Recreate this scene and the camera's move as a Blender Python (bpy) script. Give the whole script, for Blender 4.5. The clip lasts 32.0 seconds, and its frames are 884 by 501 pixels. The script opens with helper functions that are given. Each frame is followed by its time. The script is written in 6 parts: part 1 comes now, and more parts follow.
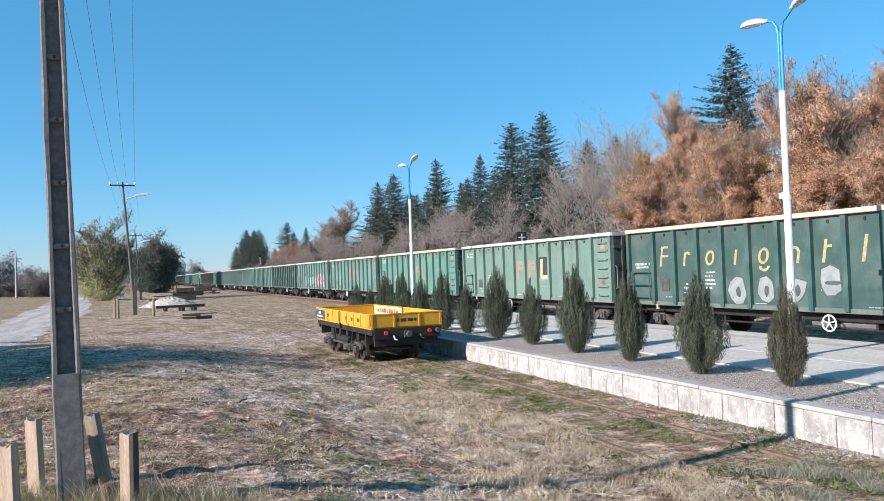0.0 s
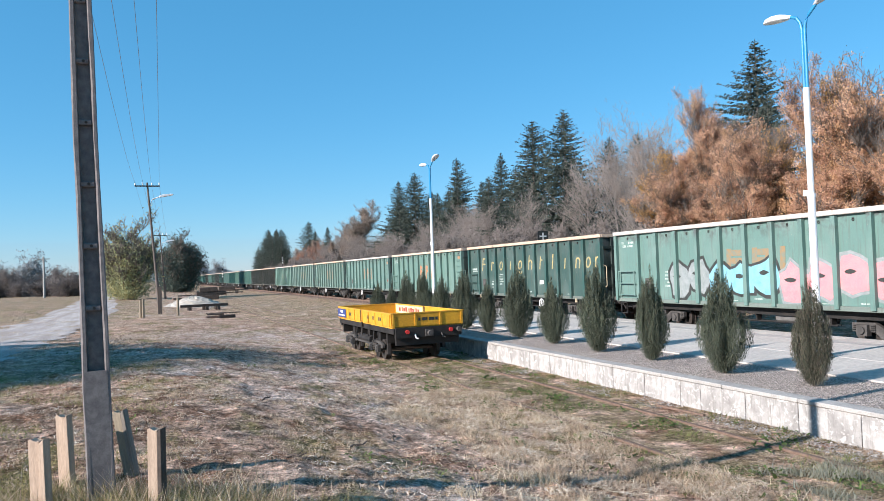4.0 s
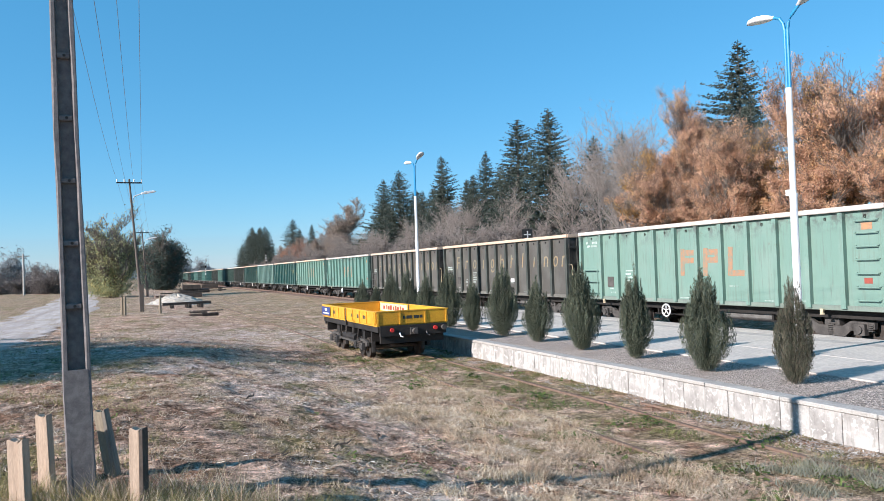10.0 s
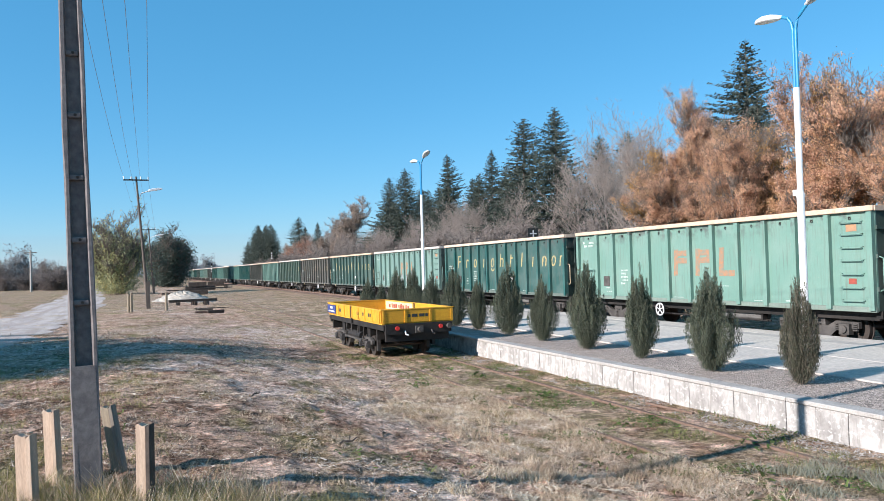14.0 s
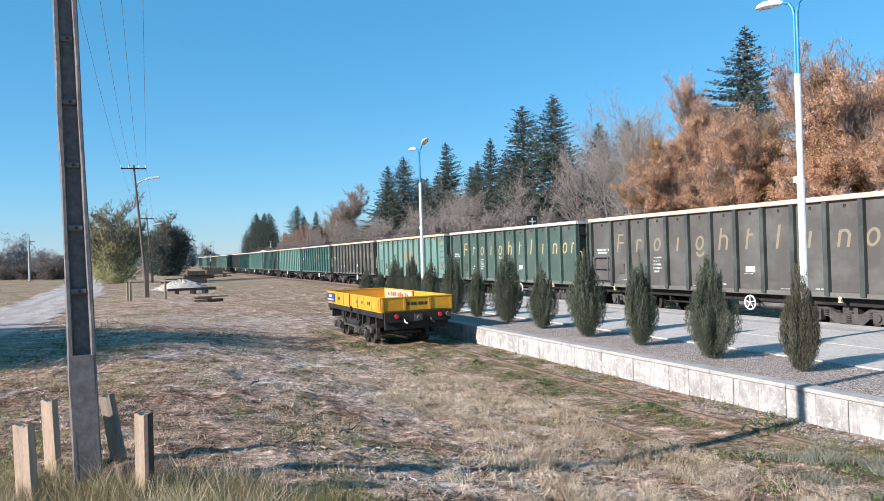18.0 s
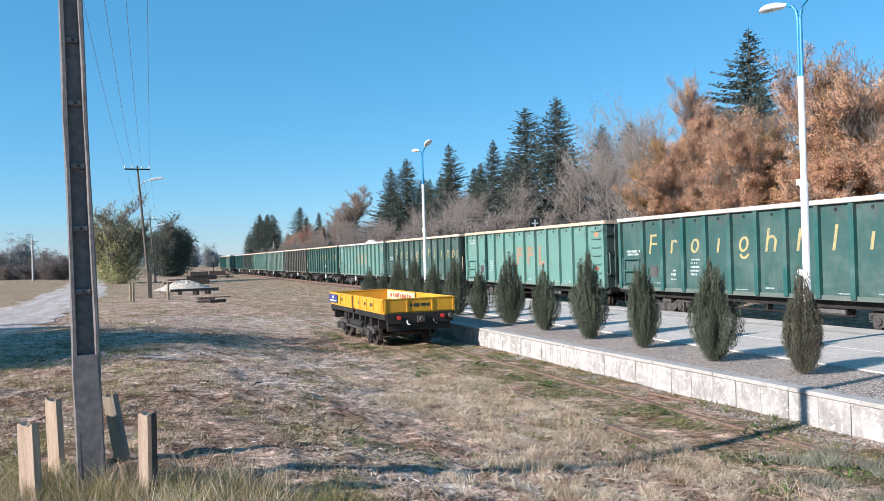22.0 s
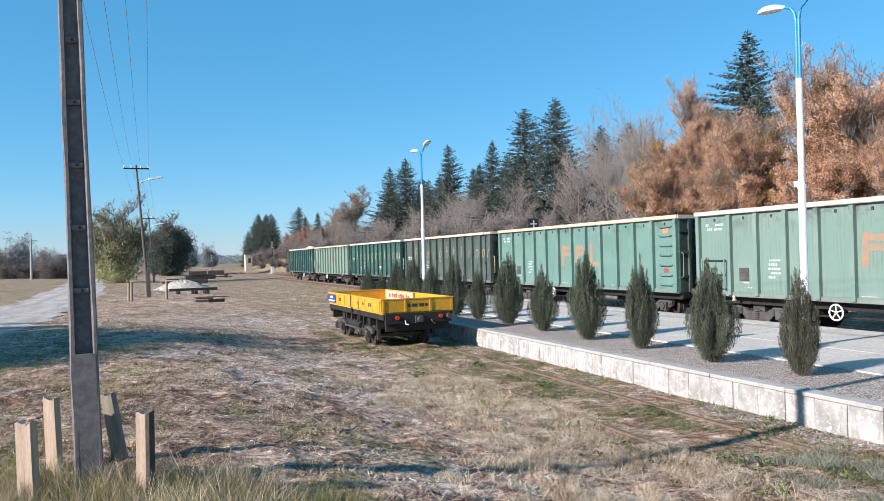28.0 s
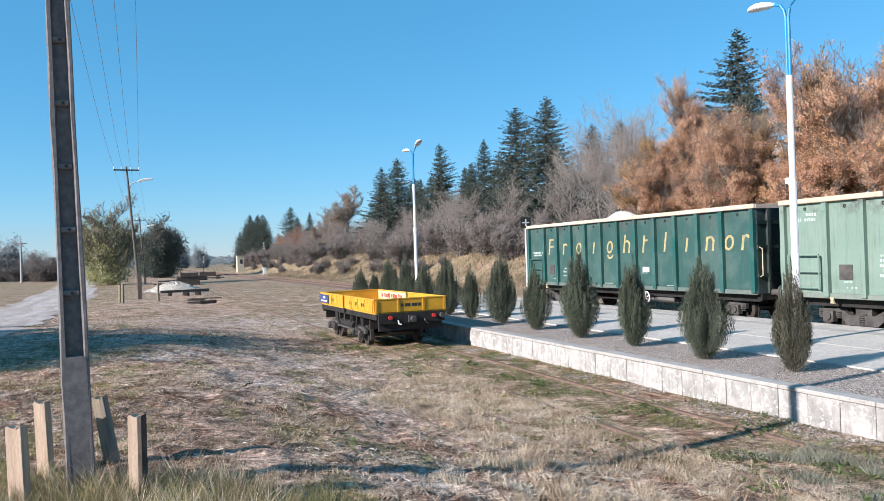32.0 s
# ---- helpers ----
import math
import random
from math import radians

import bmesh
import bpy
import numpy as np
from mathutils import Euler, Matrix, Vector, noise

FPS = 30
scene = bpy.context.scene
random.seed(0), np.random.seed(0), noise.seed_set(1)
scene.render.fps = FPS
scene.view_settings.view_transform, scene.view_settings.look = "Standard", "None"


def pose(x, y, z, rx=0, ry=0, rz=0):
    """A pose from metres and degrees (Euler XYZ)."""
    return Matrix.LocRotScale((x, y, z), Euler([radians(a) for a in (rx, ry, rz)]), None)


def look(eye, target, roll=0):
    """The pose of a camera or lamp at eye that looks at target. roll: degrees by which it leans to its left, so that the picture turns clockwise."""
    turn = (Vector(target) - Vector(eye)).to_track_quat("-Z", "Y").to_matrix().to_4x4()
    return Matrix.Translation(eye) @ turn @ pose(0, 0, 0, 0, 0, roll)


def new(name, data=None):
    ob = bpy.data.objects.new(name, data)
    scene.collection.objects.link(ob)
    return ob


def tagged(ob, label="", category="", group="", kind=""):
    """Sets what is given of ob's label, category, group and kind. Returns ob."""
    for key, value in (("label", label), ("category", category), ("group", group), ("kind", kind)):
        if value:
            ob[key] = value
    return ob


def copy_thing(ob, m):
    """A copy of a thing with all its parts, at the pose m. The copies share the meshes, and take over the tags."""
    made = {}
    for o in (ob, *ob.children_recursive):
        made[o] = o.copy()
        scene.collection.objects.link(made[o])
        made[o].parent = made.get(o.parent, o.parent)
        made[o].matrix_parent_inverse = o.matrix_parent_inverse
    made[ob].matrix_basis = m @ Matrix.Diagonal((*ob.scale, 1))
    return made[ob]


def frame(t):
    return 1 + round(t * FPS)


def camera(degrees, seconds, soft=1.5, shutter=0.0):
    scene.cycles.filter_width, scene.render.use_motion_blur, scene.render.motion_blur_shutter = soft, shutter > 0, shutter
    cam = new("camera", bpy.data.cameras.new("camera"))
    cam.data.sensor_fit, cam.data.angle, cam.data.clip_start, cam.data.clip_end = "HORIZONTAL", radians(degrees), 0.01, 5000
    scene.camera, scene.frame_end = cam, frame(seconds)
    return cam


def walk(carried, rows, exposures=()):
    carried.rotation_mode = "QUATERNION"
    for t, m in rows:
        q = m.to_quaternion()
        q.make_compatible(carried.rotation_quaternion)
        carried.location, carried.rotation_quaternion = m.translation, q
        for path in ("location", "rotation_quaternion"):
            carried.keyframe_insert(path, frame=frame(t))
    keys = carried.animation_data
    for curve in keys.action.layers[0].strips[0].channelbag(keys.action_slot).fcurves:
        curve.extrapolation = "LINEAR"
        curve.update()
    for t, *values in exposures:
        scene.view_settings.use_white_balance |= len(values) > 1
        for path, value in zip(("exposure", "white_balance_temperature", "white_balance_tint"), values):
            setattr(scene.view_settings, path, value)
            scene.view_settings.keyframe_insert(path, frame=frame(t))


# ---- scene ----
cam = camera(61.4, 32.0, soft=0.6)
EXPOSURE, KELVIN, TINT = 0.88, 6250, 17
# time, eye, turn in degrees
PATH = [
    (0, 0.018, -0.003, 2.488, 91.478, 1.956, -22.786), (0.5, 0.016, -0.002, 2.487, 91.551, 2.095, -22.614), (1, 0.013, -0.026, 2.483, 91.632, 2.070, -22.226),
    (1.5, 0.006, -0.012, 2.483, 91.638, 1.941, -22.053), (2, 0.011, -0.023, 2.487, 91.721, 2.161, -21.920), (2.5, 0.007, -0.031, 2.484, 91.835, 2.384, -21.605),
    (3, 0.005, -0.030, 2.487, 91.525, 2.142, -21.318), (3.5, 0.003, -0.042, 2.483, 91.418, 2.028, -21.255), (5.5, -0.006, -0.067, 2.490, 91.791, 2.113, -20.538),
    (6, -0.005, -0.049, 2.489, 91.760, 1.967, -20.420), (6.5, -0.004, -0.047, 2.489, 91.580, 2.077, -20.612), (7, -0.007, -0.036, 2.487, 91.506, 2.144, -20.613),
    (7.5, 0.001, -0.036, 2.483, 91.623, 2.031, -21.026), (8, -0.006, -0.029, 2.483, 91.548, 2.116, -21.089), (8.5, 0.000, -0.029, 2.484, 91.528, 1.958, -21.295),
    (9, 0.002, -0.020, 2.484, 91.370, 1.894, -21.702), (9.5, 0.010, -0.033, 2.482, 91.296, 2.036, -22.216), (10, -0.000, -0.031, 2.487, 91.279, 1.946, -22.358),
    (10.5, -0.003, -0.021, 2.484, 91.131, 1.958, -23.053), (11, 0.011, -0.016, 2.483, 91.107, 2.099, -23.122), (11.5, 0.002, -0.020, 2.488, 91.233, 2.147, -22.816),
    (12, 0.002, -0.033, 2.485, 91.426, 2.035, -22.975), (12.5, -0.003, -0.056, 2.487, 91.613, 1.812, -22.894), (13, -0.018, -0.054, 2.485, 91.556, 1.752, -22.362),
    (13.5, 0.001, -0.051, 2.486, 91.384, 1.714, -21.988), (14, -0.007, -0.034, 2.485, 91.187, 1.647, -21.941), (14.5, -0.005, -0.036, 2.482, 91.012, 1.666, -22.256),
    (16.5, -0.003, -0.008, 2.481, 90.821, 1.477, -22.389), (17, -0.006, -0.000, 2.475, 90.510, 1.540, -22.317), (17.5, -0.002, 0.012, 2.479, 90.311, 1.721, -22.006),
    (18, 0.002, 0.014, 2.482, 90.265, 1.796, -22.037), (18.5, 0.003, 0.007, 2.479, 90.257, 1.811, -22.142), (19, 0.000, 0.000, 2.482, 90.156, 1.802, -21.911),
    (19.5, -0.001, 0.002, 2.479, 90.162, 1.768, -21.777), (20, 0.004, 0.008, 2.475, 90.225, 1.796, -21.852), (20.5, -0.003, -0.001, 2.479, 90.185, 1.866, -21.773),
    (21, -0.005, -0.007, 2.483, 90.377, 1.712, -21.707), (21.5, -0.009, 0.003, 2.481, 90.302, 1.525, -21.719), (22, -0.007, -0.001, 2.482, 90.393, 1.597, -21.836),
    (22.5, -0.007, -0.008, 2.475, 90.191, 1.518, -21.868), (23, -0.007, 0.002, 2.472, 90.040, 1.529, -21.977), (23.5, 0.000, 0.012, 2.480, 89.946, 1.444, -21.948),
    (24, -0.005, 0.006, 2.478, 89.996, 1.351, -21.480), (24.5, -0.006, -0.010, 2.479, 90.207, 1.260, -21.335), (25, -0.011, -0.009, 2.480, 90.392, 1.333, -21.469),
    (25.5, -0.010, -0.027, 2.482, 90.545, 1.297, -21.724), (27.5, -0.013, -0.019, 2.478, 90.370, 1.520, -21.820), (28, -0.005, -0.023, 2.481, 90.420, 1.402, -21.929),
    (28.5, -0.002, -0.012, 2.482, 90.521, 1.307, -21.515), (29, -0.008, -0.021, 2.477, 90.398, 1.289, -21.606), (29.5, -0.008, -0.008, 2.478, 90.200, 1.507, -22.054),
    (30, -0.004, -0.018, 2.479, 90.294, 1.614, -22.058), (30.5, -0.002, -0.009, 2.480, 90.346, 1.740, -22.066), (31, 0.001, -0.006, 2.475, 90.217, 1.738, -22.168),
    (31.5, 0.003, 0.009, 2.478, 90.313, 1.908, -22.337), (32, -0.002, 0.002, 2.479, 90.360, 1.869, -22.519),
]
walk(cam, [(t, pose(x, y, z, rx, ry, rz)) for t, x, y, z, rx, ry, rz in PATH], exposures=[(0, EXPOSURE, KELVIN, TINT), (32, EXPOSURE, KELVIN, TINT)])

# ---- world, sun and exposure ----
SUN_TO = Vector((-0.895, -0.145, 0.424)).normalized()
world = bpy.data.worlds.new("sky")
scene.world = world
world.use_nodes = True
wn = world.node_tree
sky = wn.nodes.new("ShaderNodeTexSky")
sky.sky_type = "NISHITA"
sky.sun_disc = False
sky.sun_elevation = radians(25)
sky.sun_rotation = math.atan2(SUN_TO.x, SUN_TO.y)
sky.air_density, sky.dust_density, sky.ozone_density = 1.0, 0.05, 5.0
back = wn.nodes["Background"]
back.inputs["Strength"].default_value = 0.09
deep = wn.nodes.new("ShaderNodeHueSaturation")
deep.inputs["Hue"].default_value = 0.482
deep.inputs["Saturation"].default_value = 1.14
# thin even haze, which takes the glare off the sky near the sun
haze = wn.nodes.new("ShaderNodeMix")
haze.data_type = "RGBA"
haze.inputs[0].default_value = 0.42
haze.inputs[7].default_value = (0.50, 2.70, 4.75, 1)
wn.links.new(sky.outputs[0], deep.inputs["Color"])
wn.links.new(deep.outputs[0], haze.inputs[6])
wn.links.new(haze.outputs[2], back.inputs["Color"])
sun = new("sun", bpy.data.lights.new("sun", "SUN"))
sun.data.energy, sun.data.angle, sun.data.color = 5.0, radians(0.5), (1.0, 0.94, 0.85)
sun.matrix_world = look(SUN_TO * 50, (0, 0, 0))

# ---- mesh helpers ----
def box(bm, x0, x1, y0, y1, z0, z1, m=None):
    vs = [bm.verts.new(m @ Vector(p) if m else p) for p in ((x0, y0, z0), (x1, y0, z0), (x1, y1, z0), (x0, y1, z0), (x0, y0, z1), (x1, y0, z1), (x1, y1, z1), (x0, y1, z1))]
    for f in ((0, 3, 2, 1), (4, 5, 6, 7), (0, 1, 5, 4), (1, 2, 6, 5), (2, 3, 7, 6), (3, 0, 4, 7)):
        bm.faces.new([vs[i] for i in f])
    return vs

def prism(bm, pts, axis, a, b, m=None):
    """A closed outline of (u, v) pushed along an axis (0 x, 1 y, 2 z) from a to b."""
    def at(u, v, w):
        p = Vector(((w, u, v), (u, w, v), (u, v, w))[axis])
        return m @ p if m else p
    lo = [bm.verts.new(at(u, v, a)) for u, v in pts]
    hi = [bm.verts.new(at(u, v, b)) for u, v in pts]
    n = len(pts)
    for i in range(n):
        bm.faces.new((lo[i], lo[(i + 1) % n], hi[(i + 1) % n], hi[i]))
    bm.faces.new(lo[::-1])
    bm.faces.new(hi)

def tube(bm, path, radii, sides=8, caps=True):
    """A round bar through the points of a path."""
    path = [Vector(p) for p in path]
    rings = []
    for i, p in enumerate(path):
        d = (path[min(i + 1, len(path) - 1)] - path[max(i - 1, 0)]).normalized()
        u = d.cross(Vector((0, 0, 1)) if abs(d.z) < 0.9 else Vector((1, 0, 0))).normalized()
        v = d.cross(u)
        r = radii[i] if isinstance(radii, (list, tuple)) else radii
        rings.append([bm.verts.new(p + (u * math.cos(a) + v * math.sin(a)) * r) for a in [2 * math.pi * k / sides for k in range(sides)]])
    for a, b in zip(rings, rings[1:]):
        for k in range(sides):
            bm.faces.new((a[k], a[(k + 1) % sides], b[(k + 1) % sides], b[k]))
    if caps:
        bm.faces.new(rings[0][::-1])
        bm.faces.new(rings[-1])

def disc(bm, c, axis, r, w, sides=20, m=None):
    """A short cylinder about an axis (0 x, 1 y, 2 z)."""
    pts = [(r * math.cos(2 * math.pi * k / sides), r * math.sin(2 * math.pi * k / sides)) for k in range(sides)]
    o = ((c[1], c[2]), (c[0], c[2]), (c[0], c[1]))[axis]
    prism(bm, [(o[0] + u, o[1] + v) for u, v in pts], axis, c[axis] - w / 2, c[axis] + w / 2, m)

def ring(bm, c, axis, r, tube_r, sides=22, sec=6):
    vs = []
    for k in range(sides):
        a = 2 * math.pi * k / sides
        row = []
        for j in range(sec):
            b = 2 * math.pi * j / sec
            rr, h = r + tube_r * math.cos(b), tube_r * math.sin(b)
            p = (h, rr * math.cos(a), rr * math.sin(a))
            p = (p, (p[1], p[0], p[2]), (p[1], p[2], p[0]))[axis]
            row.append(bm.verts.new(Vector(p) + Vector(c)))
        vs.append(row)
    for k in range(sides):
        for j in range(sec):
            bm.faces.new((vs[k][j], vs[(k + 1) % sides][j], vs[(k + 1) % sides][(j + 1) % sec], vs[k][(j + 1) % sec]))

def finish(bm, name, mat, bevel=0.0, smooth=False):
    if bevel:
        bmesh.ops.bevel(bm, geom=bm.edges[:], offset=bevel, segments=1, affect="EDGES")
    bmesh.ops.recalc_face_normals(bm, faces=bm.faces)
    me = bpy.data.meshes.new(name)
    bm.to_mesh(me)
    bm.free()
    me.materials.append(mat)
    if smooth:
        me.shade_smooth()
    return me

def part(name, bm, mat, parent=None, label="", bevel=0.0, smooth=False):
    ob = new(name, finish(bm, name, mat, bevel, smooth))
    ob.parent = parent
    if label:
        ob["label"] = label
    return ob

def shared(name, me, parent, m=None, label=""):
    ob = new(name, me)
    ob.parent = parent
    if m:
        ob.matrix_basis = m
    if label:
        ob["label"] = label
    return ob

def arrays(name, verts, faces, mat, smooth=False):
    """A mesh from arrays of corners and of faces with equal counts of corners."""
    verts, faces = np.asarray(verts, np.float32), np.asarray(faces, np.int32)
    me = bpy.data.meshes.new(name)
    me.vertices.add(len(verts))
    me.vertices.foreach_set("co", verts.ravel())
    n = faces.shape[1]
    me.loops.add(faces.size)
    me.loops.foreach_set("vertex_index", faces.ravel())
    me.polygons.add(len(faces))
    me.polygons.foreach_set("loop_start", np.arange(0, faces.size, n, dtype=np.int32))
    me.update(calc_edges=True)
    me.materials.append(mat)
    if smooth:
        me.shade_smooth()
    return me

def thing(name, label, category, group="", m=None):
    ob = new(name)
    ob.empty_display_size = 0.2
    if m:
        ob.matrix_basis = m
    return tagged(ob, label, category, group)

def smooth01(a):
    a = min(max(a, 0.0), 1.0)
    return a * a * (3 - 2 * a)

# ---- materials ----
class Nodes:
    def __init__(self, name, rough=0.7, metal=0.0):
        self.mat = bpy.data.materials.new(name)
        self.mat.use_nodes = True
        self.t = self.mat.node_tree
        self.b = self.t.nodes["Principled BSDF"]
        self.b.inputs["Roughness"].default_value = rough
        self.b.inputs["Metallic"].default_value = metal
        self.b.inputs["Specular IOR Level"].default_value = 0.3

    def add(self, kind, *links, **settings):
        n = self.t.nodes.new("ShaderNode" + kind)
        for k, v in settings.items():
            if k in n.inputs:
                n.inputs[k].default_value = v
            else:
                setattr(n, k, v)
        for name, sock in links:
            self.t.links.new(sock, n.inputs[name])
        return n

    def coords(self, scale=(1, 1, 1), space="Object", jitter=False):
        c = self.add("TexCoord").outputs[space]
        m = self.add("Mapping", ("Vector", c))
        m.inputs["Scale"].default_value = scale
        if jitter:
            r = self.add("ObjectInfo").outputs["Random"]
            k = self.add("Math", (0, r), operation="MULTIPLY")
            k.inputs[1].default_value = 37.0
            self.t.links.new(k.outputs[0], m.inputs["Location"])
        return m.outputs[0]

    def noise(self, scale, detail=4.0, rough=0.6, vec=None, stretch=None, jitter=False):
        vec = vec or self.coords(stretch or (1, 1, 1), jitter=jitter)
        n = self.add("TexNoise", ("Vector", vec), Scale=scale, Detail=detail, Roughness=rough)
        return n.outputs["Fac"]

    def ramp(self, fac, *stops):
        n = self.add("ValToRGB", ("Fac", fac))
        e = n.color_ramp.elements
        while len(e) < len(stops):
            e.new(0.5)
        for el, (p, c) in zip(e, stops):
            el.position = p
            el.color = (c, c, c, 1) if isinstance(c, (int, float)) else (*c, 1)
        return n.outputs["Color"]

    def mix(self, fac, a, b, how="MIX"):
        n = self.add("Mix", data_type="RGBA", blend_type=how)
        for i, v in ((0, fac), (6, a), (7, b)):
            if isinstance(v, (int, float)):
                n.inputs[i].default_value = v
            elif isinstance(v, tuple):
                n.inputs[i].default_value = (*v, 1)
            else:
                self.t.links.new(v, n.inputs[i])
        return n.outputs[2]

    def bump(self, height, strength=0.3, dist=0.02):
        n = self.add("Bump", ("Height", height), Strength=strength, Distance=dist)
        self.t.links.new(n.outputs[0], self.b.inputs["Normal"])

    def out(self, color, rough=None):
        if isinstance(color, tuple):
            self.b.inputs["Base Color"].default_value = (*color, 1)
        else:
            self.t.links.new(color, self.b.inputs["Base Color"])
        if rough is not None:
            self.t.links.new(rough, self.b.inputs["Roughness"])
        return self.mat


def plain(name, a, b, scale=4.0, rough=0.7, metal=0.0, bump=0.15, stretch=None, jitter=True):
    """A surface that varies between two colours, with fine grain on it."""
    n = Nodes(name, rough, metal)
    big = n.noise(scale, 5, 0.65, stretch=stretch, jitter=jitter)
    fine = n.noise(scale * 14, 3, 0.6, stretch=stretch, jitter=jitter)
    c = n.mix(n.ramp(big, (0.35, 0.0), (0.68, 1.0)), a, b)
    c = n.mix(0.35, c, n.ramp(fine, (0.3, 0.25), (0.7, 0.85)), "OVERLAY")
    if bump:
        n.bump(fine, bump, 0.01)
    return n.out(c)


def paint_wagon():
    n = Nodes("wagon_paint", 0.5)
    info = n.add("ObjectInfo")
    col = info.outputs["Color"]
    patch = n.noise(0.9, 5, 0.65, jitter=True)
    c = n.mix(n.ramp(patch, (0.45, 0.0), (0.70, 0.16)), col, (0.30, 0.33, 0.30))
    streak = n.noise(5.0, 4, 0.6, stretch=(1, 3.2, 0.22), jitter=True)
    c = n.mix(n.ramp(streak, (0.52, 0.0), (0.72, 0.48)), c, (0.10, 0.095, 0.075))
    chips = n.noise(13.0, 5, 0.75, stretch=(1, 1.6, 0.7), jitter=True)
    c = n.mix(n.ramp(chips, (0.66, 0.0), (0.71, 0.75)), c, (0.34, 0.33, 0.27))
    rust = n.noise(3.4, 6, 0.75, jitter=True)
    c = n.mix(n.ramp(rust, (0.66, 0.0), (0.73, 0.7)), c, (0.13, 0.065, 0.035))
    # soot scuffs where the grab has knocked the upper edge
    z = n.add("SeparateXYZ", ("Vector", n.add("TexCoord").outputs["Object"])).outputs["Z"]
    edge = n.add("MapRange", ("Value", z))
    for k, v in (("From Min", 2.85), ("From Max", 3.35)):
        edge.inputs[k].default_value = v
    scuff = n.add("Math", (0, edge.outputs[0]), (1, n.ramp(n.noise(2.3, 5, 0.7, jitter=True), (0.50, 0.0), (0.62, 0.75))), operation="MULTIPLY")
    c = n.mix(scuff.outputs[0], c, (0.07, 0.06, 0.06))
    fine = n.noise(60.0, 3, 0.6, jitter=True)
    c = n.mix(0.25, c, n.ramp(fine, (0.3, 0.3), (0.7, 0.75)), "OVERLAY")
    n.bump(n.noise(2.2, 2, 0.5, jitter=True), 0.25, 0.02)
    return n.out(c, n.ramp(patch, (0.3, 0.38), (0.7, 0.7)))


def worn_rail():
    n = Nodes("worn_top_rail", 0.7)
    col = n.add("ObjectInfo").outputs["Color"]
    wear = n.noise(1.6, 6, 0.7, stretch=(1, 1.5, 1), jitter=True)
    c = n.mix(n.ramp(wear, (0.48, 0.0), (0.62, 0.55)), col, (0.30, 0.23, 0.18))
    fine = n.noise(22.0, 4, 0.65, jitter=True)
    c = n.mix(0.3, c, n.ramp(fine, (0.3, 0.25), (0.7, 0.85)), "OVERLAY")
    n.bump(fine, 0.15, 0.01)
    return n.out(c)


def paint_letters():
    n = Nodes("wagon_lettering", 0.55)
    col = n.add("ObjectInfo").outputs["Color"]
    wear = n.noise(9.0, 5, 0.7, jitter=True)
    c = n.mix(n.ramp(wear, (0.36, 0.15), (0.62, 0.85)), col, (0.15, 0.19, 0.155))
    return n.out(c)


